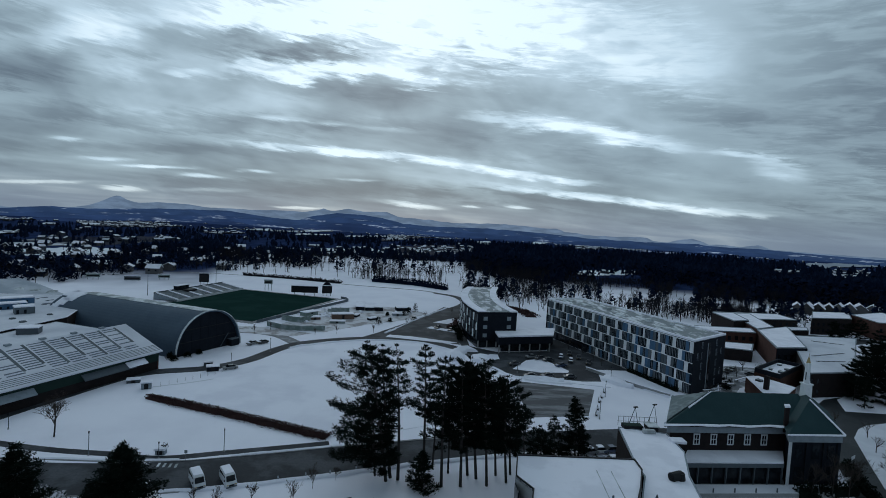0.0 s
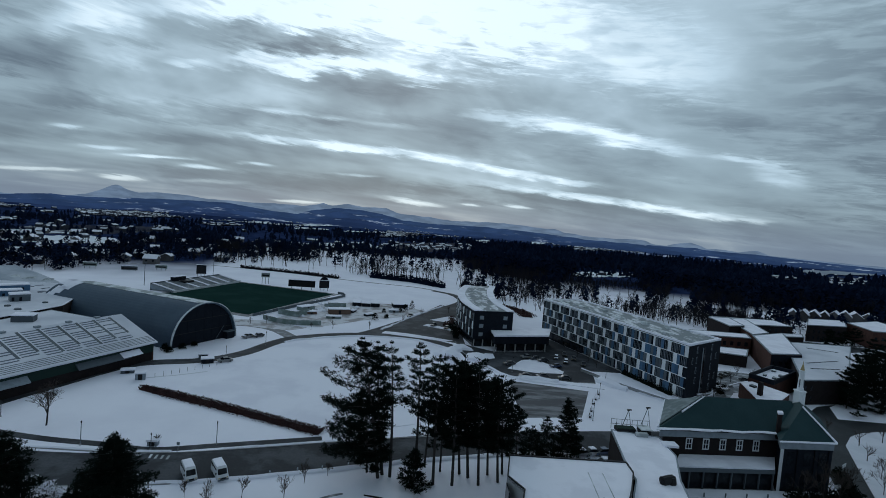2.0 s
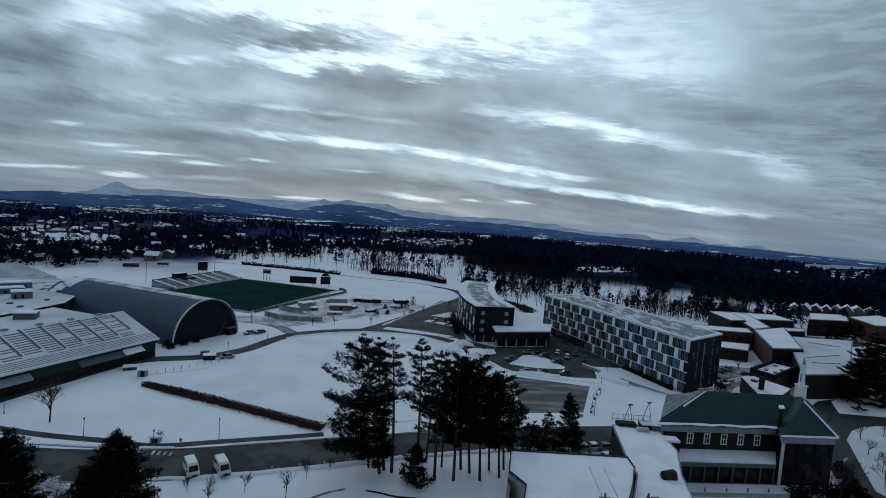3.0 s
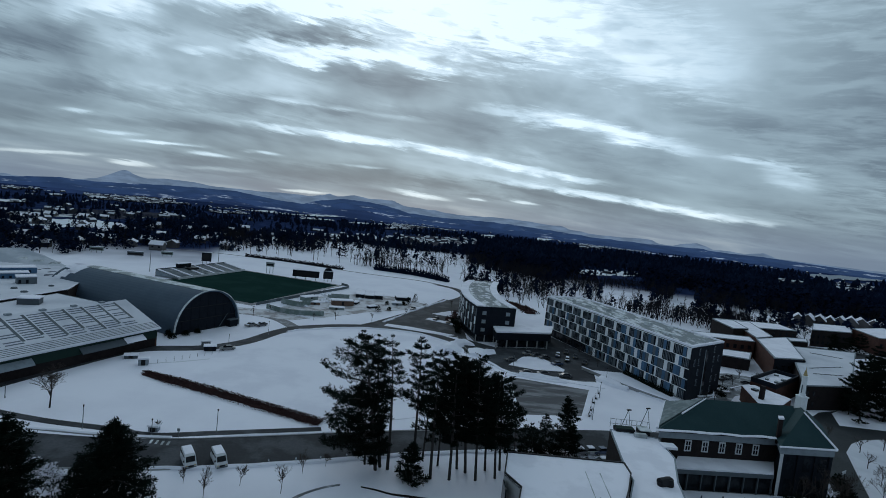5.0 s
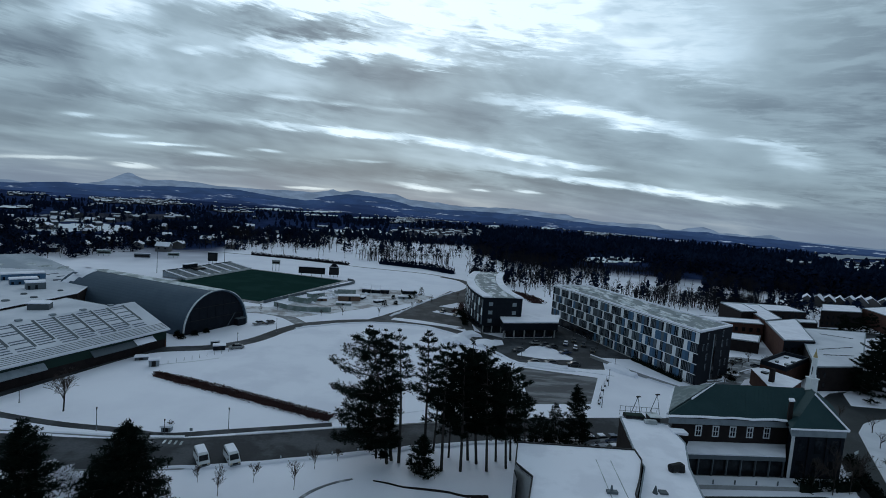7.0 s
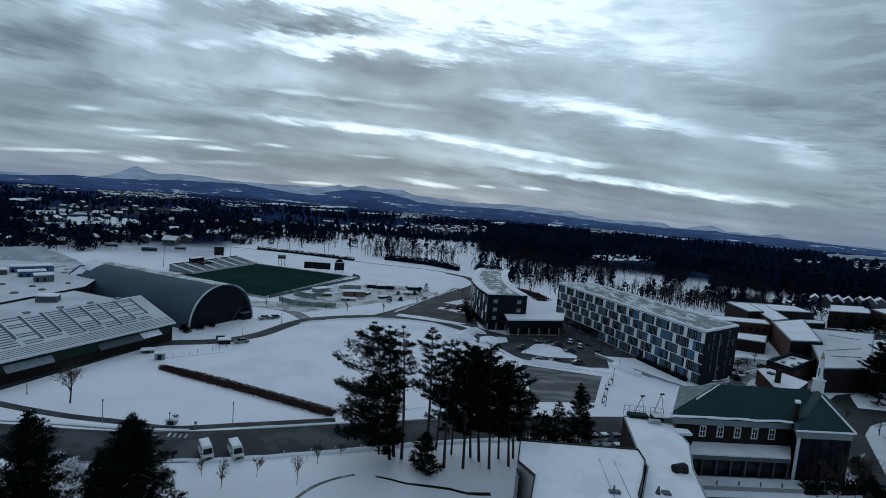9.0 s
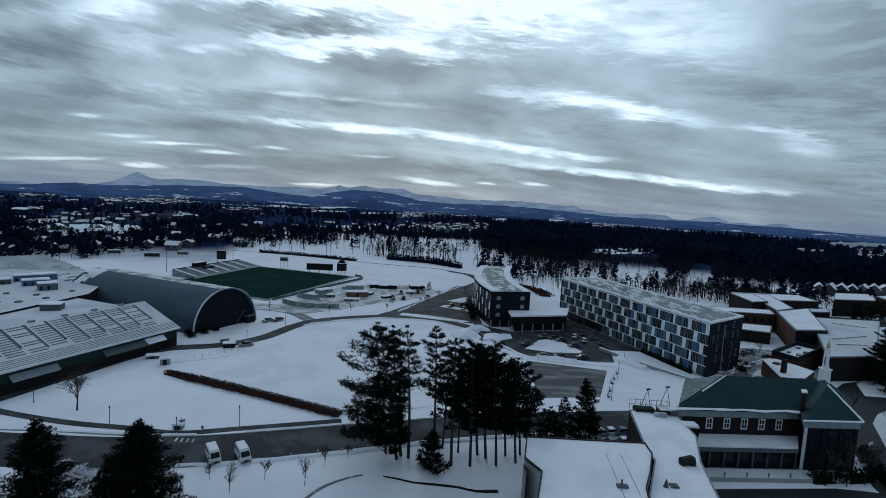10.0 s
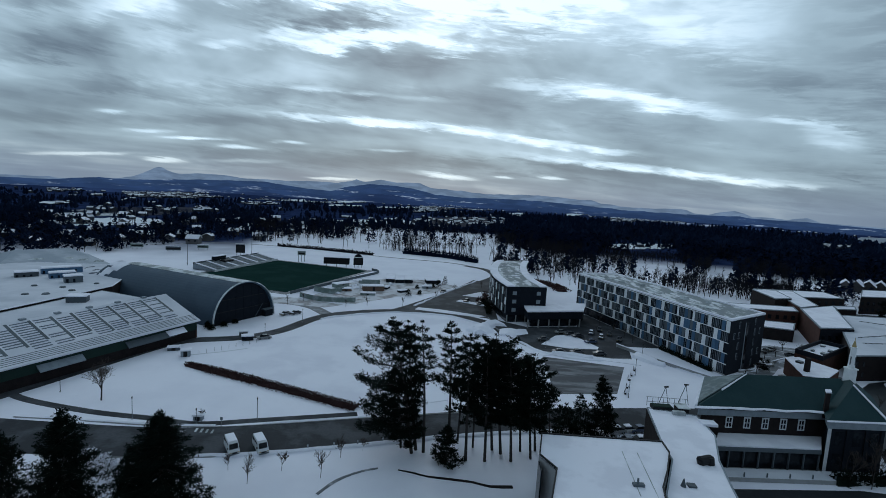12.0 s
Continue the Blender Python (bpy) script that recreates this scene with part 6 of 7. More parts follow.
def bare_tree(x, y, hgt, seed, spread=0.5, label="leafless young tree standing in snow", group="bare trees", thick=1.0, depth=4):
    rnd = random.Random(seed)
    h = thing("bare_tree", pose(x, y, 0, 0, 0, rnd.uniform(0, 360)), label, "tree", group)
    trunk, twig = B(), B()

    def grow(p, d, l, r, k):
        q = p + d * l
        tube(trunk if k == depth else twig, p, q, r, r * 0.7, 5 if k == depth else 3)
        if k == 0:
            return
        for _ in range(rnd.choice((3, 4, 4)) if k < depth else 7):
            e = (d + Vector((rnd.gauss(0, spread), rnd.gauss(0, spread), rnd.gauss(0.15, 0.25)))).normalized()
            s = rnd.uniform(0.4, 1.0)
            grow(p + d * l * s, e, l * rnd.uniform(0.5, 0.78), max(0.014, r * 0.48), k - 1)
    grow(Vector((0, 0, 0)), Vector((rnd.gauss(0, 0.04), rnd.gauss(0, 0.04), 1)).normalized(), hgt * 0.36, 0.022 * hgt * thick, depth)
    part("trunk", trunk, "bark", h)
    part("crown", twig, "twigs", h)


bare_tree(-77.5, 100.0, 12.5, 1, 0.62, "broad leafless tree standing alone in snow", thick=0.62, depth=5)
for i, (x, y, z) in enumerate(((-33.1, 75.1, 5.0), (-29.0, 79.5, 3.9), (-21.7, 78.4, 5.2), (-20.0, 85.1, 4.4), (-52.1, 95.4, 2.4), (-46.0, 72.5, 7.0), (-49, 69, 5.0), (-38, 78.4, 3.2), (-16.5, 88.3, 2.6),
                              (-72, 197, 5), (-68, 205, 4.5), (-40, 205, 5), (-25, 209, 5), (-12, 226, 5), (-3, 246, 5), (14, 236, 5.5), (17, 244, 6), (11, 262, 5), (-48, 200, 4),
                              (75, 90.2, 8), (78.6, 89.5, 9), (82.6, 90.3, 8), (86.2, 92.5, 8), (97, 96, 7), (103, 103, 6))):
    bare_tree(x, y, z * 1.2, 10 + i, 0.36, depth=4 if y < 110 else 3, thick=0.42 if y < 110 else 0.7)


def hedge_row(name, label, pts, width, hgt, mat, seed, blade=0.5, per=26, kind=""):
    """A long hedge of countless small twigs over a low core."""
    rnd = random.Random(seed)
    line = curve_points(pts, 0.8)
    verts, faces = [], []
    for i, p in enumerate(line):
        s = i / len(line)
        w = width * (0.5 + min(1, s * 6) * 0.5)
        d = (line[min(i + 1, len(line) - 1)] - line[max(0, i - 1)]).normalized()
        n = Vector((-d.y, d.x))
        for _ in range(per):
            t = max(-0.52, min(0.52, rnd.gauss(0, 0.28)))
            c = p + n * t * w + d * rnd.uniform(-0.5, 0.5)
            z = hgt * rnd.random() ** 0.8 * max(0.15, 1 - (t / 0.75) ** 2)
            a = Vector((rnd.gauss(0, 1), rnd.gauss(0, 1), rnd.gauss(0.6, 0.7))).normalized()
            b = a.cross(Vector((rnd.gauss(0, 1), rnd.gauss(0, 1), 0.3))).normalized()
            l = blade * rnd.uniform(0.6, 1.3)
            k = len(verts)
            o = Vector((c.x, c.y, z))
            verts += [tuple(o - b * l * 0.22), tuple(o + b * l * 0.22), tuple(o + a * l + b * l * 0.15), tuple(o + a * l - b * l * 0.15)]
            faces.append((k, k + 1, k + 2, k + 3))
    h = thing(name, pose(0, 0, 0), label, "hedge", kind=kind)
    part("foliage", mesh_from("foliage", verts, faces, mat), "", h)
    part("core", ribbon(B(), pts, width * 0.62, 0, hgt * 0.45, hgt * 0.12, 0.3), mat, h)


hedge_row("brown_hedge", "long low hedge of brown winter shrubs across the snow", [(-71.7, 123.8), (-62, 120.4), (-52.5, 117.2), (-36.5, 111.1), (-22.0, 105.8)], 4.0, 0.85, "hedge", 3, 0.34, 130)
hedge_row("evergreen_hedge", "dark evergreen hedge along the far field", [(-48.6, 389.5), (-30, 385), (-11.7, 379), (10.3, 362)], 5.0, 4.6, "far_wood", 5, 1.5, 16)
hedge_row("field_hedge", "thin dark hedge at the edge of the playing field", [(-150, 384), (-110, 378), (-70, 368)], 3.0, 2.2, "far_twigs", 6, 1.2, 9)
hedge_row("shrub_bed", "brown shrubs beside the curved hall", [(8, 228), (12, 236), (12, 246)], 3.0, 1.6, "hedge", 7, 0.6, 16)
hedge_row("evergreen_shrubs", "dark evergreen shrubs beside the curved hall", [(12, 206), (13, 216), (10.5, 226)], 2.6, 2.0, "needles", 8, 0.6, 24)


# ---------------------------------------------------------------- woods beyond the campus
OPEN = ((19.4, 24.6, 350, 490), (26.6, 29.0, 365, 560), (16.5, 23.2, 560, 745), (-13.0, 3.6, 396, 560), (-20.5, -13.0, 396, 462), (0.4, 3.6, 480, 640), (-16.8, -7.5, 705, 790), (-5.0, 5.0, 715, 930), (29.6, 33.0, 380, 430))


def is_open(r, az):
    """Snowy glades among the woods, by bearing and distance."""
    return any(a < az < b and c < r < d for a, b, c, d in OPEN)


def wood_edge(az):
    """Where the western woods begin beyond the playing fields."""
    line = ((-60, 360), (-41, 368), (-37.8, 373), (-35.9, 387), (-33.6, 406), (-31.3, 426), (-28.5, 446), (-25.6, 443), (-20, 432))
    for (a, p), (b, q) in zip(line, line[1:]):
        if a <= az <= b:
            return p + (q - p) * (az - a) / (b - a)
    return 430


def wood_cover(x, y):
    """How thick the dark woods stand, 0 to 1."""
    r, az = math.hypot(x, y), math.degrees(math.atan2(x, y))
    n = noise.fractal((x * 0.006, y * 0.006, 2.0), 1.0, 2.0, 3)
    k = in_clearing(x, y, 0.14)
    if 165 < x < 262 and 296 < y < 332:
        return 0.45
    if is_open(r + n * 20, az + n * 1.0):
        return 0.04 + max(0.0, n - 0.1) * 0.7 if az < 3 and r > 420 else 0.10 if r > 555 else 0.0
    if -22 < az < -13 + n * 3 and 466 + n * 30 < r < 560 + n * 30:
        return 0.55
    if 628 + n * 40 < r < 672 + n * 40 and -21 < az < 1.5:
        return 0.8
    if k:
        return (0.10 if az < -18 else 0.05) if k == "c" else 0.12 if k == "t" else 0.0
    for cx, cy, rx, ry in ((210, 588, 60, 26), (176, 352, 22, 20), (122, 384, 26, 16), (-40, 500, 110, 62), (20, 640, 50, 40), (-150, 470, 60, 30), (-130, 600, 60, 26), (60, 420, 30, 20), (282, 345, 62, 34), (330, 372, 40, 30)):
        if ((x - cx) / rx) ** 2 + ((y - cy) / ry) ** 2 < 1 + n * 0.5:
            return 0.035
    if 15.5 < az < 23.6 and 420 < r < 556:
        return 0.0
    if az > 3:
        edge = 400 if az > 27 else 465
        if r < edge + n * 40:
            return 0.16 + max(0.0, n) * 0.6 if r > 330 and not (15 < az < 23.6 and r > 420) else 0.0
        return 0.9
    if az > -22:
        if y < 398:
            return 0.0
        return 0.03 + max(0, n - 0.06) * 0.8 if r < 628 + n * 40 else 0.42 + n * 0.9 if r < 960 else 0.7 + n * 0.5
    if r < wood_edge(az):
        return 0.0
    return 0.85 + n * 0.5


def shaggy(verts, faces, x, y, z, hgt, rnd):
    """A far evergreen: ragged clumps of foliage round a tapering axis."""
    low = hgt < 10
    wide = hgt * (rnd.uniform(0.26, 0.42) if low else rnd.uniform(0.18, 0.32))
    full = rnd.uniform(0.35, 0.7) if low else rnd.uniform(0.5, 1.0)
    ax, ay = rnd.gauss(0, 0.05) * hgt, rnd.gauss(0, 0.05) * hgt
    for _ in range(int(20 + hgt * 1.5)):
        s = rnd.random() ** 0.8
        q = wide * max(0.10, (1 - s) ** full) * rnd.uniform(0.25, 1.2) if s > 0.12 else wide * 0.6 * rnd.random()
        a = rnd.uniform(0, 6.283)
        c = Vector((x + ax * s + q * math.cos(a), y + ay * s + q * math.sin(a), z + hgt * (0.02 + 0.94 * s)))
        e = hgt * rnd.uniform(0.09, 0.18)
        d = Vector((math.cos(a), math.sin(a), rnd.uniform(-0.7, 0.5))).normalized() * e
        f = Vector((-math.sin(a), math.cos(a), rnd.gauss(0, 0.4))) * e * rnd.uniform(0.5, 0.9)
        i = len(verts)
        u = Vector((0, 0, e * rnd.uniform(0.4, 0.9)))
        verts += [tuple(c - f), tuple(c + d), tuple(c + f), tuple(c + u)]
        faces.extend(((i, i + 1, i + 3), (i + 1, i + 2, i + 3), (i, i + 2, i + 1)))


def far_woods():
    rnd = random.Random(11)
    verts, faces = [], []
    bv, bf = [], []
    made = 0
    for _ in range(60000):
        r = math.sqrt(rnd.uniform(320 ** 2, 1500 ** 2))
        az = rnd.uniform(-50, 47)
        x, y = r * math.sin(radians(az)), r * math.cos(radians(az))
        c = wood_cover(x, y)
        if r > 760:
            c *= 0.2 if az > 3 else 0.16
        if r > 1150:
            c *= 0.4
        if rnd.random() > c:
            continue
        z0 = terrain(x, y)
        hgt = rnd.uniform(8, 16) * (0.72 if az < -18 else 0.9 if az < 3 else 0.8 if r < 420 else 1.12)
        if 610 < r < 700 and -22 < az < 2:
            hgt = rnd.uniform(7, 12)
            for _ in range(2):
                shaggy(verts, faces, x + rnd.uniform(-4, 4), y + rnd.uniform(-4, 4), z0, rnd.uniform(3.5, 7), rnd)
        if rnd.random() < (0.42 if az < -18 and r < 760 else 0.45 if r < 700 else 0.2):
            bare(bv, bf, x, y, z0, hgt * 0.85, rnd, 3 if r < 470 else 2)
            continue
        made += 1
        if r < 620:
            shaggy(verts, faces, x, y, z0, hgt, rnd)
            continue
        w = hgt * rnd.uniform(0.20, 0.36)
        m = 7
        round_top = rnd.random() < 0.72
        tiers = ((0.08, 0.9, 0.42), (0.26, 0.95, 0.6), (0.44, 0.72, 0.78), (0.62, 0.5, 0.9), (0.76, 0.32, 1.0)) if not round_top else ((0.08, 0.8, 0.5), (0.26, 1.15, 0.7), (0.5, 1.0, 0.86), (0.7, 0.62, 1.0))
        for lo, k, hi in tiers:
            i = len(verts)
            ph = rnd.uniform(0, 6)
            for j in range(m):
                a = ph + 2 * math.pi * j / m
                q = w * k * rnd.uniform(0.45, 1.3)
                verts.append((x + q * math.cos(a), y + q * math.sin(a), z0 + hgt * (lo + rnd.uniform(-0.08, 0.08))))
            verts.append((x + rnd.gauss(0, 0.22 * w), y + rnd.gauss(0, 0.22 * w), z0 + hgt * hi))
            for j in range(m):
                faces.append((i + j, i + (j + 1) % m, i + m))
    # leafless trees along the near edge of the woods
    for _ in range(16000):
        r = rnd.uniform(255, 560)
        az = rnd.uniform(-24, 44)
        x, y = r * math.sin(radians(az)), r * math.cos(radians(az))
        n = noise.fractal((x * 0.016, y * 0.016, 6.0), 1.0, 2.0, 3)
        if az < 3.5:
            if y < 402 or rnd.random() > (0.03 + max(0.0, n - 0.12) * 1.5 if is_open(r, az) else max(0.05, n + 0.06) * 1.8):
                continue
        elif y < 292 - (x - 40) * 0.12 or x > 200 and y < 330 or rnd.random() > (0.04 if is_open(r + n * 20, az + n) else (0.46 + n * 1.1) * (0.35 if r < 325 else 1.0)):
            continue
        if ((x - 176) / 15) ** 2 + ((y - 350) / 16) ** 2 < 1 or ((x - 122) / 16) ** 2 + ((y - 330) / 12) ** 2 < 1 or (x > 225 and y < 380):
            continue
        bare(bv, bf, x, y, 0.0, rnd.uniform(4, 7.5) if r > 440 and 15 < az < 23.6 else rnd.uniform(7, 11 if r < 390 or 15 < az < 23.6 else 15), rnd, 3 if r < 480 else 2)
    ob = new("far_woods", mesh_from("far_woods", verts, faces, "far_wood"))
    tagged(ob, "dark evergreen woods spreading over the distant land", "woods", kind="stuff")
    ob = new("leafless_woods", mesh_from("leafless_woods", bv, bf, "far_twigs"))
    tagged(ob, "grey leafless trees along the edge of the woods", "woods", kind="stuff")


def bare(verts, faces, x, y, z, hgt, rnd, twigs=3):
    """A far leafless tree: a trunk forking into a rounded fan of fine limbs."""
    def limb(p, q, r):
        i = len(verts)
        d = (q - p).normalized()
        a = d.orthogonal().normalized()
        b = d.cross(a)
        for k in range(3):
            c = a * math.cos(k * 2.094) + b * math.sin(k * 2.094)
            verts.append(tuple(p + c * r))
        verts.append(tuple(q))
        faces.extend(((i, i + 1, i + 3), (i + 1, i + 2, i + 3), (i + 2, i, i + 3)))
    o = Vector((x, y, z))
    fork = rnd.uniform(0.22, 0.42)
    top = o + Vector((rnd.gauss(0, 0.5), rnd.gauss(0, 0.5), hgt))
    limb(o, top, 0.16 + 0.006 * hgt)
    wide = rnd.uniform(0.5, 0.95)
    for _ in range(rnd.choice((8, 10, 12))):
        s = rnd.uniform(fork, 0.86)
        p = o.lerp(top, s)
        a = rnd.uniform(0, 6.28)
        l = hgt * rnd.uniform(0.24, 0.46) * (1.2 - s)
        tip = p + Vector((math.cos(a) * l * wide, math.sin(a) * l * wide, l * rnd.uniform(0.6, 1.0)))
        limb(p, tip, 0.10)
        for _ in range(twigs):
            m = p.lerp(tip, rnd.uniform(0.35, 0.95))
            limb(m, m + Vector((rnd.gauss(0, 0.34) * l, rnd.gauss(0, 0.34) * l, l * rnd.uniform(0.1, 0.5))), 0.07)


far_woods()


# ---------------------------------------------------------------- houses at the edge of town
def house(x, y, rz, sx, sy, sz, rise, label):
    h = thing("house", pose(x, y, terrain(x, y), 0, 0, rz), label, "house", "houses at the edge of town")
    part("wall", solid(B(), [(-sx / 2, -sy / 2, 0), (sx / 2, -sy / 2, 0), (sx / 2, sy / 2, 0), (-sx / 2, sy / 2, 0), (-sx / 2, -sy / 2, sz), (sx / 2, -sy / 2, sz), (sx / 2, sy / 2, sz), (-sx / 2, sy / 2, sz),
                             (-sx / 2, 0, sz + rise), (sx / 2, 0, sz + rise)], [(0, 1, 2, 3), (0, 4, 5, 1), (2, 6, 7, 3), (0, 3, 7, 8, 4), (1, 5, 9, 6, 2), (4, 8, 9, 5), (6, 9, 8, 7)]), "house_wall", h)
    a, b = sx / 2 + 0.4, sy / 2 + 0.5
    lo = sz - 0.5 * rise / (sy / 2)
    part("roof", solid(B(), [(-a, -b, lo), (a, -b, lo), (a, 0, sz + rise), (-a, 0, sz + rise), (a, b, lo), (-a, b, lo), (-a, -b, lo + 0.4), (a, -b, lo + 0.4), (a, 0, sz + rise + 0.4), (-a, 0, sz + rise + 0.4), (a, b, lo + 0.4), (-a, b, lo + 0.4)],
                       [(6, 7, 8, 9), (9, 8, 10, 11), (0, 3, 2, 1), (3, 5, 4, 2), (0, 1, 7, 6), (4, 5, 11, 10), (1, 2, 8, 7), (2, 4, 10, 8), (3, 0, 6, 9), (5, 3, 9, 11)]), "roof_snow", h, "snow-covered gable roof")
    for k in (-0.25, 0.25):
        part("window", box(B(), k * sx - 0.6, k * sx + 0.6, -sy / 2 - 0.06, -sy / 2, sz * 0.45, sz * 0.45 + 1.3), "glass", h)


rnd = random.Random(21)
SPOTS = [(-212, 392), (-256, 452), (-249, 494), (-217, 446), (-190, 444), (-180, 418), (-236, 400), (-260, 352), (-275, 330), (-290, 312)]
while len(SPOTS) < 50:
    az, r = rnd.uniform(-45, -19), rnd.uniform(400, 720)
    x, y = r * math.sin(radians(az)), r * math.cos(radians(az))
    if r > 385 + max(0, az + 30) * 5 and min(math.hypot(x - a, y - b) for a, b in SPOTS) > 17:
        SPOTS.append((x, y))
for x, y in SPOTS:
    house(x, y, rnd.choice((10, 25, 100, 118)) + rnd.uniform(-8, 8), rnd.uniform(7, 11.5), rnd.uniform(6, 8), rnd.uniform(2.6, 4.6), rnd.uniform(1.6, 2.6), rnd.choice(("timber house with a snow-covered gable roof among trees", "small pale house with a snowy roof among trees")))
# a terrace of steep snowy gables beyond the brick blocks
for i in range(11):
    house(252 + i * 9.4, 340 + i * 2.0 - max(0, i - 7) * 2.4, 49 + rnd.uniform(-7, 7), rnd.uniform(10, 13), rnd.uniform(7.4, 8.6), rnd.uniform(3.6, 4.6), rnd.uniform(3.0, 3.8), "dark house with a steep snow-covered gable roof")



def far_town():
    """Countless snowy roofs in the far valley."""
    rnd = random.Random(31)
    verts, faces, slots = [], [], []
    for _ in range(24000):
        r = math.sqrt(rnd.uniform(620 ** 2, 2600 ** 2))
        az = rnd.uniform(-47, 44)
        x, y = r * math.sin(radians(az)), r * math.cos(radians(az))
        k = in_clearing(x, y)
        if k == "l" or rnd.random() > (0.15 if k == "t" else 0.04 if k == "c" else 0.009):
            continue
        z = terrain(x, y)
        s, l, hh = rnd.uniform(2.4, 4.2), rnd.uniform(2.8, 6.5), rnd.uniform(2.4, 4.5)
        i = len(verts)
        a = rnd.uniform(0, 3.14)
        ca, sa = math.cos(a), math.sin(a)
        for dx, dy, dz in ((-l, -s, 0), (l, -s, 0), (l, s, 0), (-l, s, 0), (-l, -s, hh), (l, -s, hh), (l, s, hh), (-l, s, hh), (-l, 0, hh + 2.0), (l, 0, hh + 2.0)):
            verts.append((x + dx * ca - dy * sa, y + dx * sa + dy * ca, z + dz))
        faces.extend(((i + 4, i + 5, i + 9, i + 8), (i + 6, i + 7, i + 8, i + 9), (i, i + 1, i + 5, i + 4), (i + 2, i + 3, i + 7, i + 6), (i + 1, i + 2, i + 6, i + 9, i + 5), (i + 3, i, i + 4, i + 8, i + 7)))
        slots.extend((0, 0, 1, 1, 1, 1))
    me = mesh_from("far_town", verts, faces, "blown_snow")
    me.materials.append(M["far_wall"])
    me.polygons.foreach_set("material_index", slots)
    tagged(new("far_town", me), "snowy roofs of a far town among dark woods", "town", kind="stuff")


far_town()
# ---------------------------------------------------------------- vehicles and street furniture
def wheels(h, xs, y, r):
    for x in xs:
        for s in (-1, 1):
            w = part("wheel", tube(B(), (x, s * y - 0.11, r), (x, s * y + 0.11, r), r, r, 14), "tyre", h)
            part("rim", tube(B(), (x, s * (y + 0.115) - 0.01, r), (x, s * (y + 0.115) + 0.01, r), r * 0.6, r * 0.6, 10), "metal", w)


def shell(profile, half, tuck=0.0, z_tuck=1.0):
    """A vehicle body: a side outline swept across, narrower above the waist."""
    bm = B()
    n = len(profile)
    k = lambda z: half - (tuck if z > z_tuck else 0.0)
    L = [bm.verts.new((x, -k(z), z)) for x, z in profile]
    R = [bm.verts.new((x, k(z), z)) for x, z in profile]
    bm.faces.new(L[::-1])
    bm.faces.new(R)
    for i in range(n):
        j = (i + 1) % n
        bm.faces.new((L[i], L[j], R[j], R[i]))
    bmesh.ops.bevel(bm, geom=list(bm.edges), offset=0.05, segments=1, affect="EDGES")
    return bm


def van(x, y, rz):
    h = thing("minibus", pose(x, y, 0.04, 0, 0, rz) @ Matrix.Scale(0.9, 4), "white minibus parked at the snowy kerb", "van", "parked minibuses")
    part("body", shell([(0, 0.4), (0, 1.0), (0.5, 1.25), (1.2, 2.3), (1.6, 2.45), (5.4, 2.45), (5.6, 2.2), (5.6, 0.4)], 1.05, 0.1, 1.3), "white_paint", h)
    part("windscreen", solid(B(), [(0.52, -0.85, 1.32), (0.52, 0.85, 1.32), (1.12, 0.8, 2.2), (1.12, -0.8, 2.2), (0.6, -0.85, 1.3), (0.6, 0.85, 1.3), (1.2, 0.8, 2.18), (1.2, -0.8, 2.18)],
                             [(0, 1, 2, 3), (7, 6, 5, 4), (0, 4, 5, 1), (2, 6, 7, 3), (1, 5, 6, 2), (3, 7, 4, 0)]), "glass", h)
    for s in (-1, 1):
        for a, b in ((1.4, 2.4), (2.55, 3.6), (3.75, 4.7), (4.8, 5.4)):
            part("side_window", box(B(), a, b, s * 0.97 - 0.03, s * 0.97 + 0.03, 1.4, 2.1), "glass", h)
        part("headlight", box(B(), -0.03, 0.06, s * 0.75 - 0.15, s * 0.75 + 0.15, 0.75, 0.95), "lamp_glass", h)
        part("wing_mirror", box(B(), 0.9, 1.1, s * 1.15 - 0.1, s * 1.15 + 0.1, 1.3, 1.6), "black", h)
    part("grille", box(B(), -0.03, 0.03, -0.5, 0.5, 0.6, 0.9), "black", h)
    part("bumper", box(B(), -0.12, 0.1, -1.0, 1.0, 0.35, 0.58), "grey_panel", h)
    part("roof_snow", box(B(), 1.7, 5.3, -0.85, 0.85, 2.44, 2.54), "roof_snow", h, "patch of snow on the roof")
    wheels(h, (1.1, 4.5), 0.93, 0.36)


van(-38.9, 82.6, 127)
van(-33.9, 83.7, 127)


def car(x, y, rz, paint, snowy, label):
    h = thing("car", pose(x, y, 0.05, 0, 0, rz), label, "car", "parked cars")
    part("body", shell([(-2.2, 0.35), (-2.25, 0.8), (-1.3, 0.95), (1.6, 0.98), (2.2, 0.85), (2.2, 0.35)], 0.88), paint, h)
    part("cabin", shell([(-1.3, 0.93), (-0.6, 1.42), (0.9, 1.45), (1.7, 0.95)], 0.78, 0.12, 1.1), "glass", h)
    part("roof", box(B(), -0.55, 0.85, -0.62, 0.62, 1.42, 1.5 if not snowy else 1.62), "roof_snow" if snowy else paint, h)
    if snowy:
        part("bonnet_snow", box(B(), -2.1, -1.3, -0.75, 0.75, 0.9, 1.02), "roof_snow", h)
    for s in (-1, 1):
        part("headlight", box(B(), -2.27, -2.15, s * 0.62 - 0.14, s * 0.62 + 0.14, 0.62, 0.78), "lamp_glass", h)
    wheels(h, (-1.35, 1.35), 0.8, 0.32)


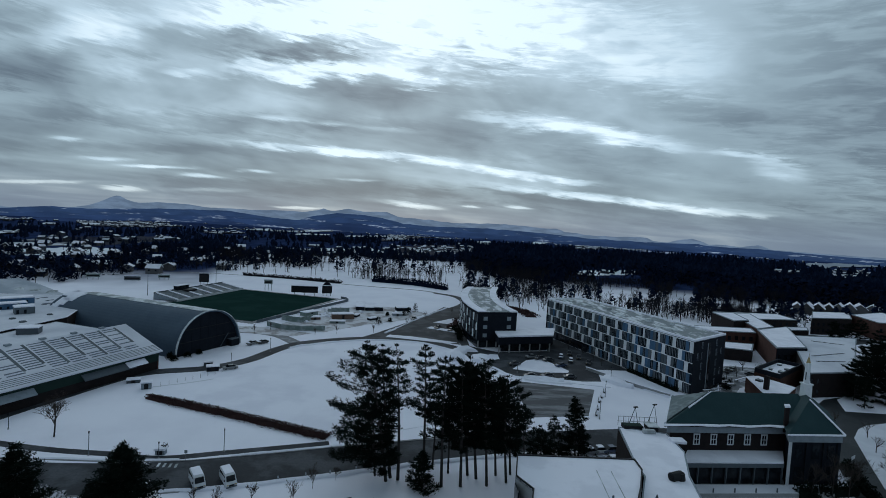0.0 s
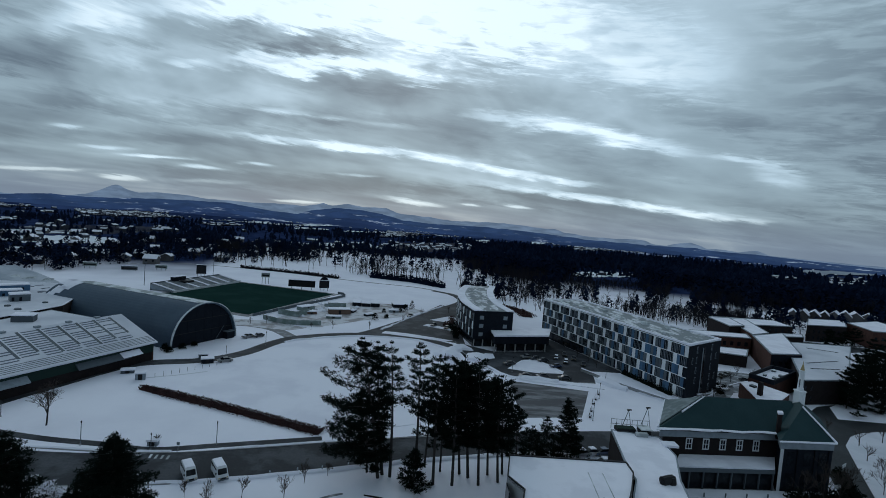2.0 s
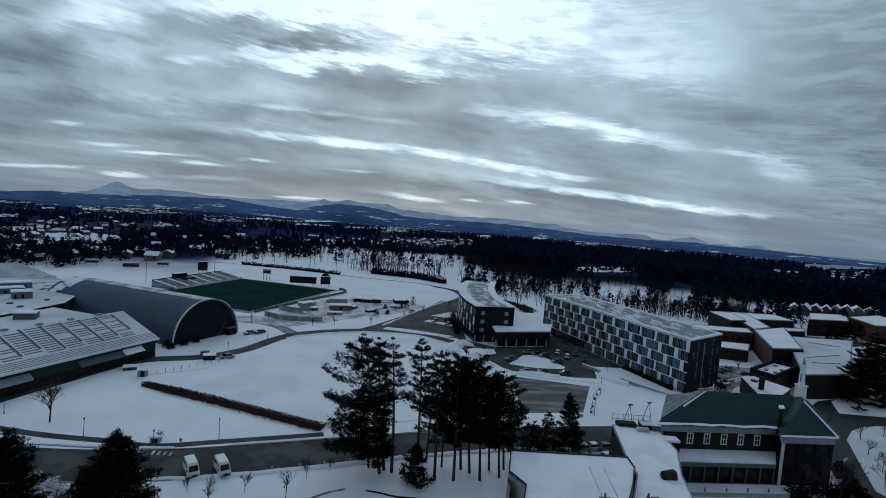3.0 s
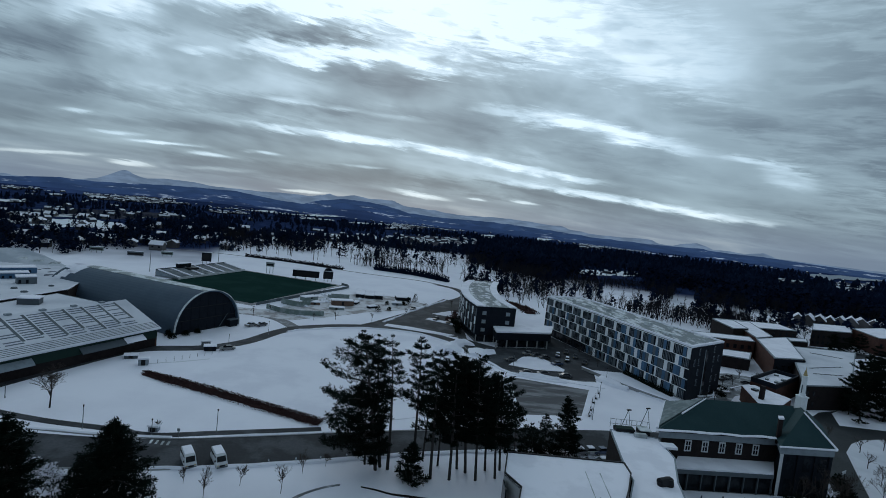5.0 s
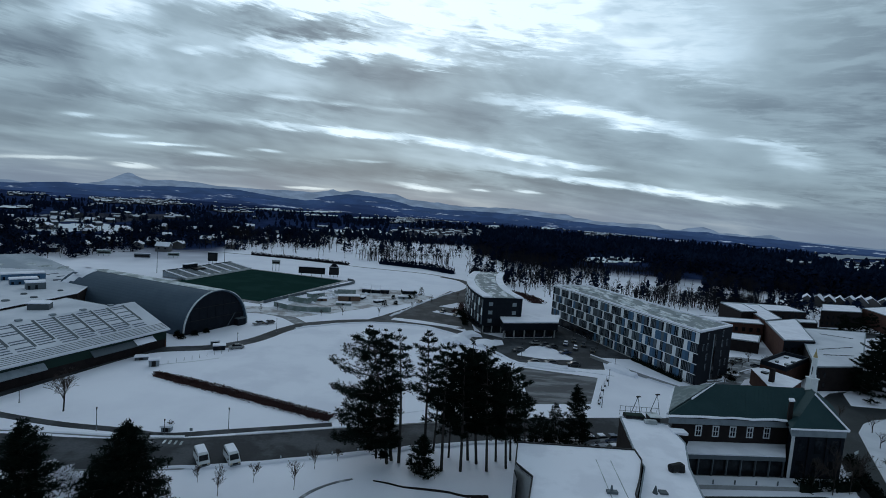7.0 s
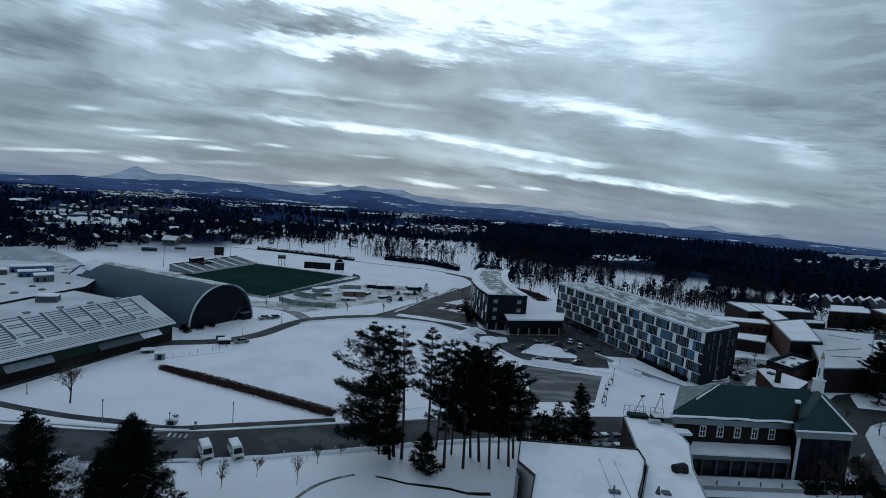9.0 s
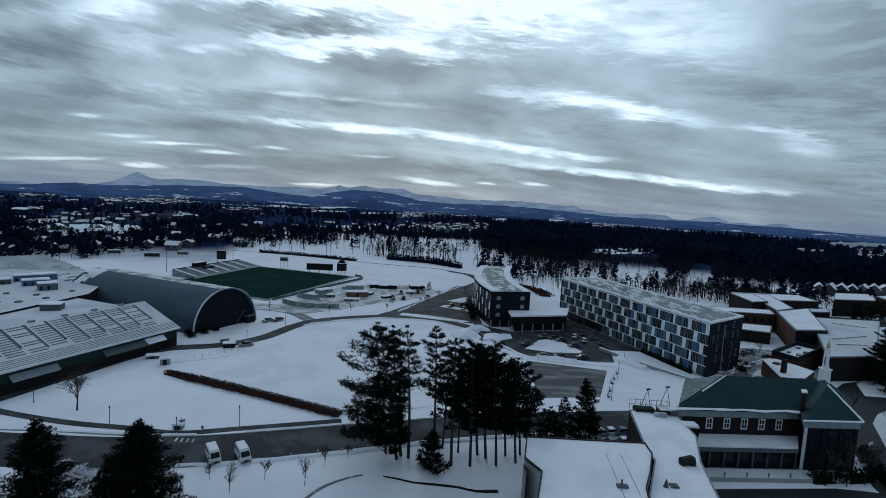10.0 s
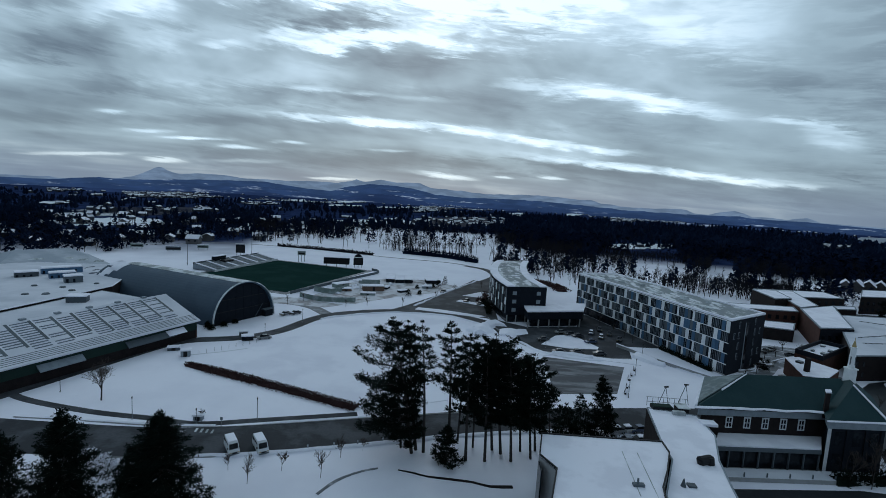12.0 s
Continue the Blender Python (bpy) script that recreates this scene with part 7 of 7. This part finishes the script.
rnd = random.Random(5)
for i, (x, y, rz) in enumerate(((38.6, 182.0, 20), (41.6, 180.4, 20), (44.2, 178.6, 20), (30.4, 171.0, 20), (47.4, 172.0, 20), (33.6, 157.8, 5), (39.5, 158.8, 10), (47.0, 158.6, 0), (50.6, 184, 75), (53.0, 179, 75), (55.4, 190, 72), (57.6, 184.5, 72), (59.2, 177.5, 72), (110.5, 176, 40), (114, 178.6, 40), (98.4, 158.2, 20), (117.6, 172.6, 130),
                                (38.6, 104.8, 15), (41.4, 105.4, 15), (44.3, 106.0, 15), (47.2, 107.2, 15), (50.0, 108.4, 15), (36.0, 104.0, 15), (37.2, 99.8, 15), (40.0, 100.4, 15), (42.8, 101.0, 15), (45.6, 101.9, 15),
                                (-66.6, 180.4, 60), (-63.4, 182.6, 60), (-62.0, 150.0, 30), (3, 226, 70), (9, 222, 70), (-9, 244, 65))):
    snowy = rnd.random() < (0.12 if y > 120 else 0.8)
    c = rnd.choice((1, 1, 2, 4) if y > 120 else (0, 1, 2, 4))
    car(x, y, rz + rnd.uniform(-4, 4), "car%d" % c, snowy, ("pale", "black", "grey", "dark red", "dark blue")[c] + " parked car" + (" under fresh snow" if snowy else " on wet asphalt"))


def lamp_post(x, y, hgt, label="slender dark lamp post in the snow"):
    h = thing("lamp_post", pose(x, y, 0), label, "street lamp", "path lamps")
    part("post", tube(B(), (0, 0, 0), (0, 0, hgt), 0.08, 0.06, 8), "grey_panel", h)
    part("base", tube(B(), (0, 0, 0), (0, 0, 0.35), 0.16, 0.13, 8), "concrete", h)
    part("lantern", tube(B(), (0, 0, hgt), (0, 0, hgt + 0.4), 0.09, 0.14, 8), "black", h)
    part("lantern_cap", tube(B(), (0, 0, hgt + 0.4), (0, 0, hgt + 0.5), 0.17, 0.06, 8), "black", h)


for x, y, z in ((-88.9, 102.3, 3.0), (-65.4, 92.9, 4.4), (-51.9, 92.9, 3.0), (-41.0, 97.0, 4.4), (45.4, 124.5, 4.5), (53, 142, 4.5), (60.5, 158, 4.5), (30, 162.5, 4.8), (-62.0, 150.6, 4.5), (-57, 172, 4.5), (17.5, 205, 4.5), (-8.4, 106, 4.5), (66, 121, 4.5)):
    lamp_post(x, y, z)


def arm_lamp(x, y, rz):
    h = thing("leaning_lamp", pose(x, y, 0, 0, 0, rz), "angled double-arm lamp beside the roof terrace", "street lamp", "angled lamps")
    part("post", tube(B(), (0, 0, 0), (2.2, 0, 5.4), 0.10, 0.08, 6), "grey_panel", h)
    part("stay", tube(B(), (3.6, 0, 0), (2.2, 0, 5.4), 0.08, 0.06, 6), "grey_panel", h)
    part("lamp_head", box(B(), 1.7, 2.9, -0.2, 0.2, 5.3, 5.55), "black", h)


arm_lamp(50.5, 119, 20)
arm_lamp(56.5, 121.5, 20)


def bench(x, y, rz):
    h = thing("bench", pose(x, y, 0.02, 0, 0, rz), "snow-topped dark bench beside the walk", "bench", "benches along the walk")
    for k in (-0.9, 0.8):
        part("leg", box(B(), k, k + 0.1, -0.25, 0.25, 0, 0.45), "black", h)
    part("seat", box(B(), -1.1, 1.1, -0.28, 0.28, 0.45, 0.52), "black", h)
    part("backrest", box(B(), -1.1, 1.1, 0.24, 0.3, 0.55, 1.05), "black", h)
    part("seat_snow", box(B(), -1.05, 1.05, -0.26, 0.22, 0.52, 0.62), "roof_snow", h)


for i, (x, y) in enumerate(((45.6, 127.2), (47.4, 131.6), (49.8, 137.7), (51.8, 141.5), (54.2, 146.3))):
    bench(x, y, 64 + i * 2)

# low walls
tagged(part("retaining_wall", ribbon(B(), [(56.0, 170.0), (60.6, 163.0), (67.0, 153.4), (74.2, 144.6), (77.4, 140.6)], 0.5, 0, 1.0), "concrete"), "low concrete retaining wall below the residence hall", "wall", kind="structure")
tagged(part("wall_cap", ribbon(B(), [(56.0, 170.0), (60.6, 163.0), (67.0, 153.4), (74.2, 144.6), (77.4, 140.6)], 0.7, 1.0, 1.18), "roof_snow"), "snow lying on the retaining wall", "snow", kind="structure")
# low dark ribbons drawn along the path edges
tagged(part("path_edge", ribbon(B(), [(-20.9, 73.9), (-19.6, 76.8), (-17.9, 79.2), (-15.1, 81.5), (-12.6, 82.7)], (0.7, 0.4), -0.02, 0.12, 0.06, 0.4), "slush"), "dark line along the edge of a curving snowed-over path", "path edge", kind="structure")
tagged(part("path_edge", ribbon(B(), [(-8.9, 82.7), (-6.0, 82.2), (-3.3, 81.4), (0.8, 81.2), (4.6, 80.9), (7.5, 80.1), (11.4, 80.5)], (0.25, 0.75), -0.02, 0.14, 0.06, 0.3), "dark_brick"), "dark line along the edge of a curving snowed-over path", "path edge", kind="structure")
tagged(part("snow_mound", ribbon(B(), [(31, 155.4), (36, 156.4), (44, 154.8)], 2.2, -0.05, 0.6, 0.5, 0.6), "snow"), "heap of plowed snow by the parking court", "snow bank", kind="structure")
for x, y, s in ((-46.5, 92.6, 0.28),):
    h = thing("crossing_sign", pose(x, y, 0), "small sign post at the crossing", "sign")
    part("post", tube(B(), (0, 0, 0), (0, 0, 2.2), 0.05, 0.05, 6), "metal", h)
    part("plate", box(B(), -s, s, -0.03, 0.03, 1.6, 2.2), "grey_trim", h)
# pale bars of a road crossing
for i in range(4):
    a = facing((-50.8 + i * 1.1, 91.4), (-50.2 + i * 1.1, 88.8))
    ob = part("road_bar", box(B(), 0, 1.5, -0.22, 0.22, 0.032, 0.042), "thin_snow")
    ob.matrix_world = a
    tagged(ob, "worn white crossing bar painted on asphalt", "road marking", "crossing bars", "structure")

hedge_row("evergreen_shrubs", "dark evergreen shrubs along the hall front", [(72.5, 90.6), (79, 91.2), (86, 92.4)], 2.6, 2.4, "needles", 14, 0.6, 40)
hedge_row("evergreen_shrubs", "dark evergreen shrubs beside the drive", [(86, 84), (89, 94), (94, 104)], 3.0, 1.8, "needles", 15, 0.6, 26)

for i in range(9):
    h = thing("snow_stake", pose(-73.5 + i * 1.35, 132.2 + i * 1.7, 0), "thin dark stake marking the snowed-over path", "stake", "path stakes")
    part("rod", tube(B(), (0, 0, 0), (0, 0, 1.2), 0.05, 0.04, 6), "black", h)
    part("band", tube(B(), (0, 0, 0.9), (0, 0, 1.0), 0.065, 0.065, 6), "white_paint", h)


def round_planter(x, y, r):
    h = thing("round_planter", pose(x, y, 0.04), "round stone planter ring with snow and dark bushes", "planter")
    bm = B()
    n = 24
    ring = lambda q, z: [bm.verts.new((q * math.cos(2 * math.pi * i / n), q * math.sin(2 * math.pi * i / n), z)) for i in range(n)]
    a, b, c, d = ring(r, 0), ring(r, 0.55), ring(r - 0.4, 0.55), ring(r - 0.4, 0.2)
    for p, q in ((a, b), (b, c), (c, d)):
        for i in range(n):
            j = (i + 1) % n
            bm.faces.new((p[i], p[j], q[j], q[i]))
    part("kerb_ring", bm, "concrete", h)
    part("planter_snow", tube(B(), (0, 0, 0), (0, 0, 0.36), r - 0.4, r - 0.4, 24), "roof_snow", h)
    rnd = random.Random(3)
    for k in range(5):
        verts, faces = [], []
        g = rnd.uniform(0, 6.3)
        c = Vector((math.cos(g) * r * 0.45, math.sin(g) * r * 0.45, 0.5))
        for _ in range(60):
            tuft(verts, faces, c + Vector((rnd.gauss(0, 0.4), rnd.gauss(0, 0.4), abs(rnd.gauss(0.2, 0.4)))), Vector((0, 0, 1)), 0.4, rnd, 2)
        part("bush", mesh_from("bush", verts, faces, "needles"), "", h)


round_planter(101.7, 162.5, 3.2)
round_planter(97.2, 154.6, 1.8)
for i, (x, y, z) in enumerate(((93, 151, 5), (105.5, 168, 6), (111, 171, 5.5), (96.2, 165.4, 6), (119, 180, 7), (103, 176, 6), (122.6, 176, 6), (88.5, 149, 4.5), (57.6, 199, 6), (60.4, 189.5, 5.5), (62.4, 182, 6), (63.4, 175.6, 5),
                              (108, 112, 6), (114, 121, 7), (120, 114, 6), (123, 124, 6), (116, 108, 5), (128, 119, 6), (111, 128, 6), (100, 118, 6), (205, 268, 9), (212, 282, 10), (199, 259, 8), (219, 292, 9), (208, 275, 8), (226, 300, 10))):
    bare_tree(x, y, z, 300 + i, 0.42, "dark leafless tree beside the campus drive" if y < 135 else "leafless tree in the slushy court", "court trees", 0.8, 3)
for pts in ([(88, 151.5), (94, 154), (98, 160)], [(106, 164), (113, 168.6), (120, 172)], [(110, 182), (104, 176.6), (99, 170)]):
    tagged(part("court_wall", ribbon(B(), pts, 0.45, 0, 0.7), "concrete"), "low concrete wall edging the slushy court", "wall", kind="structure")
    tagged(part("wall_cap", ribbon(B(), pts, 0.6, 0.7, 0.84), "roof_snow"), "snow lying on the court wall", "snow", kind="structure")
    tagged(part("snow_bank", ribbon(B(), [(x + 1.6, y + 1.0) for x, y in pts], 1.8, -0.05, 0.3, 0.35, 0.5), "snow"), "ridge of plowed snow in the court", "snow bank", "plowed snow ridges", "structure")
for x, y, rz in ((97.4, 106.5, 30), (87.4, 96.4, 20)):
    h = thing("notice_board", pose(x, y, 0.05, 0, 0, rz), "small white notice board beside the drive", "sign", "drive notice boards")
    for k in (-0.9, 0.8):
        part("post", box(B(), k, k + 0.1, -0.05, 0.05, 0, 1.3), "black", h)
    part("board", box(B(), -1.1, 1.1, -0.09, -0.05, 0.6, 1.4), "white_paint", h)
hedge_row("evergreen_shrubs", "dark shrubs along the foot of the residence hall", [(79.0, 150.6), (74.5, 162.8), (71.4, 171.0)], 1.8, 1.3, "needles", 16, 0.5, 30)
for x, y in ((-26.8, 87.0), (-22.2, 88.6), (-17.9, 90.0), (-13.3, 92.0)):
    h = thing("road_marker", pose(x, y, 0), "small pale marker post at the road edge", "marker", "road edge markers")
    part("post", box(B(), -0.12, 0.12, -0.08, 0.08, 0, 1.0), "grey_trim", h)
    part("reflector", box(B(), -0.1, 0.1, -0.1, -0.08, 0.7, 0.9), "white_paint", h)


def low_shrub(x, y, r, hgt, seed, mat="needles"):
    """A rounded dark shrub of many small blades."""
    rnd = random.Random(seed)
    h = thing("shrub", pose(x, y, 0), "dark rounded shrub standing in snow", "shrub", "lane shrubs")
    verts, faces = [], []
    for _ in range(170):
        a, q, z = rnd.uniform(0, 6.283), math.sqrt(rnd.random()), rnd.random()
        k = r * q * (1 - 0.6 * z)
        tuft(verts, faces, Vector((k * math.cos(a), k * math.sin(a), 0.1 + hgt * z * 0.9)), Vector((math.cos(a) * 0.5, math.sin(a) * 0.5, 0.8)), 0.45, rnd, 3)
    part("stem", tube(B(), (0, 0, 0), (0, 0, hgt * 0.6), 0.09, 0.04, 6), "bark", h)
    part("crown", mesh_from("crown", verts, faces, mat), "", h)


for i, (x, y, r, z) in enumerate(((-25.1, 229.2, 1.6, 3.4), (-20.2, 235, 1.1, 2.0), (-12.3, 255.6, 1.8, 4.2), (-9.2, 266.8, 1.9, 4.6), (-22.8, 248.6, 1.3, 2.2), (-14.6, 252.4, 1.2, 2.4))):
    low_shrub(x, y, r, z, 500 + i)
for i, (x, y, r, z) in enumerate(((12.6, 221, 1.5, 4.0), (11.6, 213, 1.4, 3.4), (12.8, 204, 1.4, 3.2), (-84.6, 157.2, 1.4, 2.2), (-82.4, 155.6, 1.2, 1.6), (-80.6, 160.4, 1.3, 1.6), (-78.6, 164.6, 1.1, 1.4))):
    low_shrub(x, y, r, z, 520 + i)


def plowed_heap(pts, width, hgt, label):
    """A lumpy heap of plowed snow."""
    tagged(part("snow_heap", ribbon(B(), pts, width, -0.05, hgt * 0.55, hgt * 0.45, 0.9), "snow"), label, "snow heap", "plowed heaps", "structure")


plowed_heap([(6.6, 171), (9.5, 181), (13.4, 189)], 8.0, 2.2, "large lumpy heap of plowed snow beside the lane")
plowed_heap([(16.6, 173), (19.4, 177.6), (22.4, 179)], 5.0, 1.2, "rounded heap of plowed snow in the court")
plowed_heap([(59.5, 160.5), (63.0, 156.0), (65.4, 151.4)], 5.0, 1.5, "rounded heap of plowed snow below the residence hall")


hedge_row("brown_shrubs", "thicket of brown winter shrubs behind the curved hall", [(37, 300), (46, 292), (54, 280), (56, 268)], 9.0, 2.0, "hedge", 17, 0.9, 26)
hedge_row("brown_shrubs", "thicket of brown winter shrubs behind the residence hall", [(76, 262), (92, 246), (108, 234)], 6.0, 2.0, "hedge", 18, 0.9, 22)


def snowy_shrub(x, y, r, hgt, seed):
    """A low twiggy shrub weighed down by clumps of snow."""
    rnd = random.Random(seed)
    h = thing("snowy_shrub", pose(x, y, 0), "low twiggy shrub loaded with clumps of snow", "shrub", "snow-laden shrubs")
    verts, faces, sv, sf = [], [], [], []
    for _ in range(150):
        a, q, z = rnd.uniform(0, 6.283), math.sqrt(rnd.random()), rnd.random()
        k = r * q * (1 - 0.5 * z)
        c = Vector((k * math.cos(a), k * math.sin(a), 0.1 + hgt * z * 0.9))
        tuft(verts, faces, c, Vector((math.cos(a) * 0.5, math.sin(a) * 0.5, 0.8)), 0.4, rnd, 3)
        if z > 0.3 and rnd.random() < 0.5:
            tuft(sv, sf, c + Vector((0, 0, 0.2)), Vector((0, 0, 0.3)), 0.5, rnd, 6)
    part("stem", tube(B(), (0, 0, 0), (0, 0, hgt * 0.6), 0.09, 0.04, 6), "bark", h)
    part("crown", mesh_from("crown", verts, faces, "needles"), "", h)
    part("snow_clump", mesh_from("snow_clump", sv, sf, "roof_snow"), "", h, "clumps of snow on the twigs")


for i, (x, y, r, z) in enumerate(((-61.0, 75.6, 2.4, 3.0), (-58.0, 75.2, 2.2, 2.6), (-54.6, 73.6, 2.0, 2.6), (-51.4, 71.6, 1.8, 2.2), (-48.8, 69.6, 2.0, 2.6))):
    snowy_shrub(x, y, r, z, 600 + i)
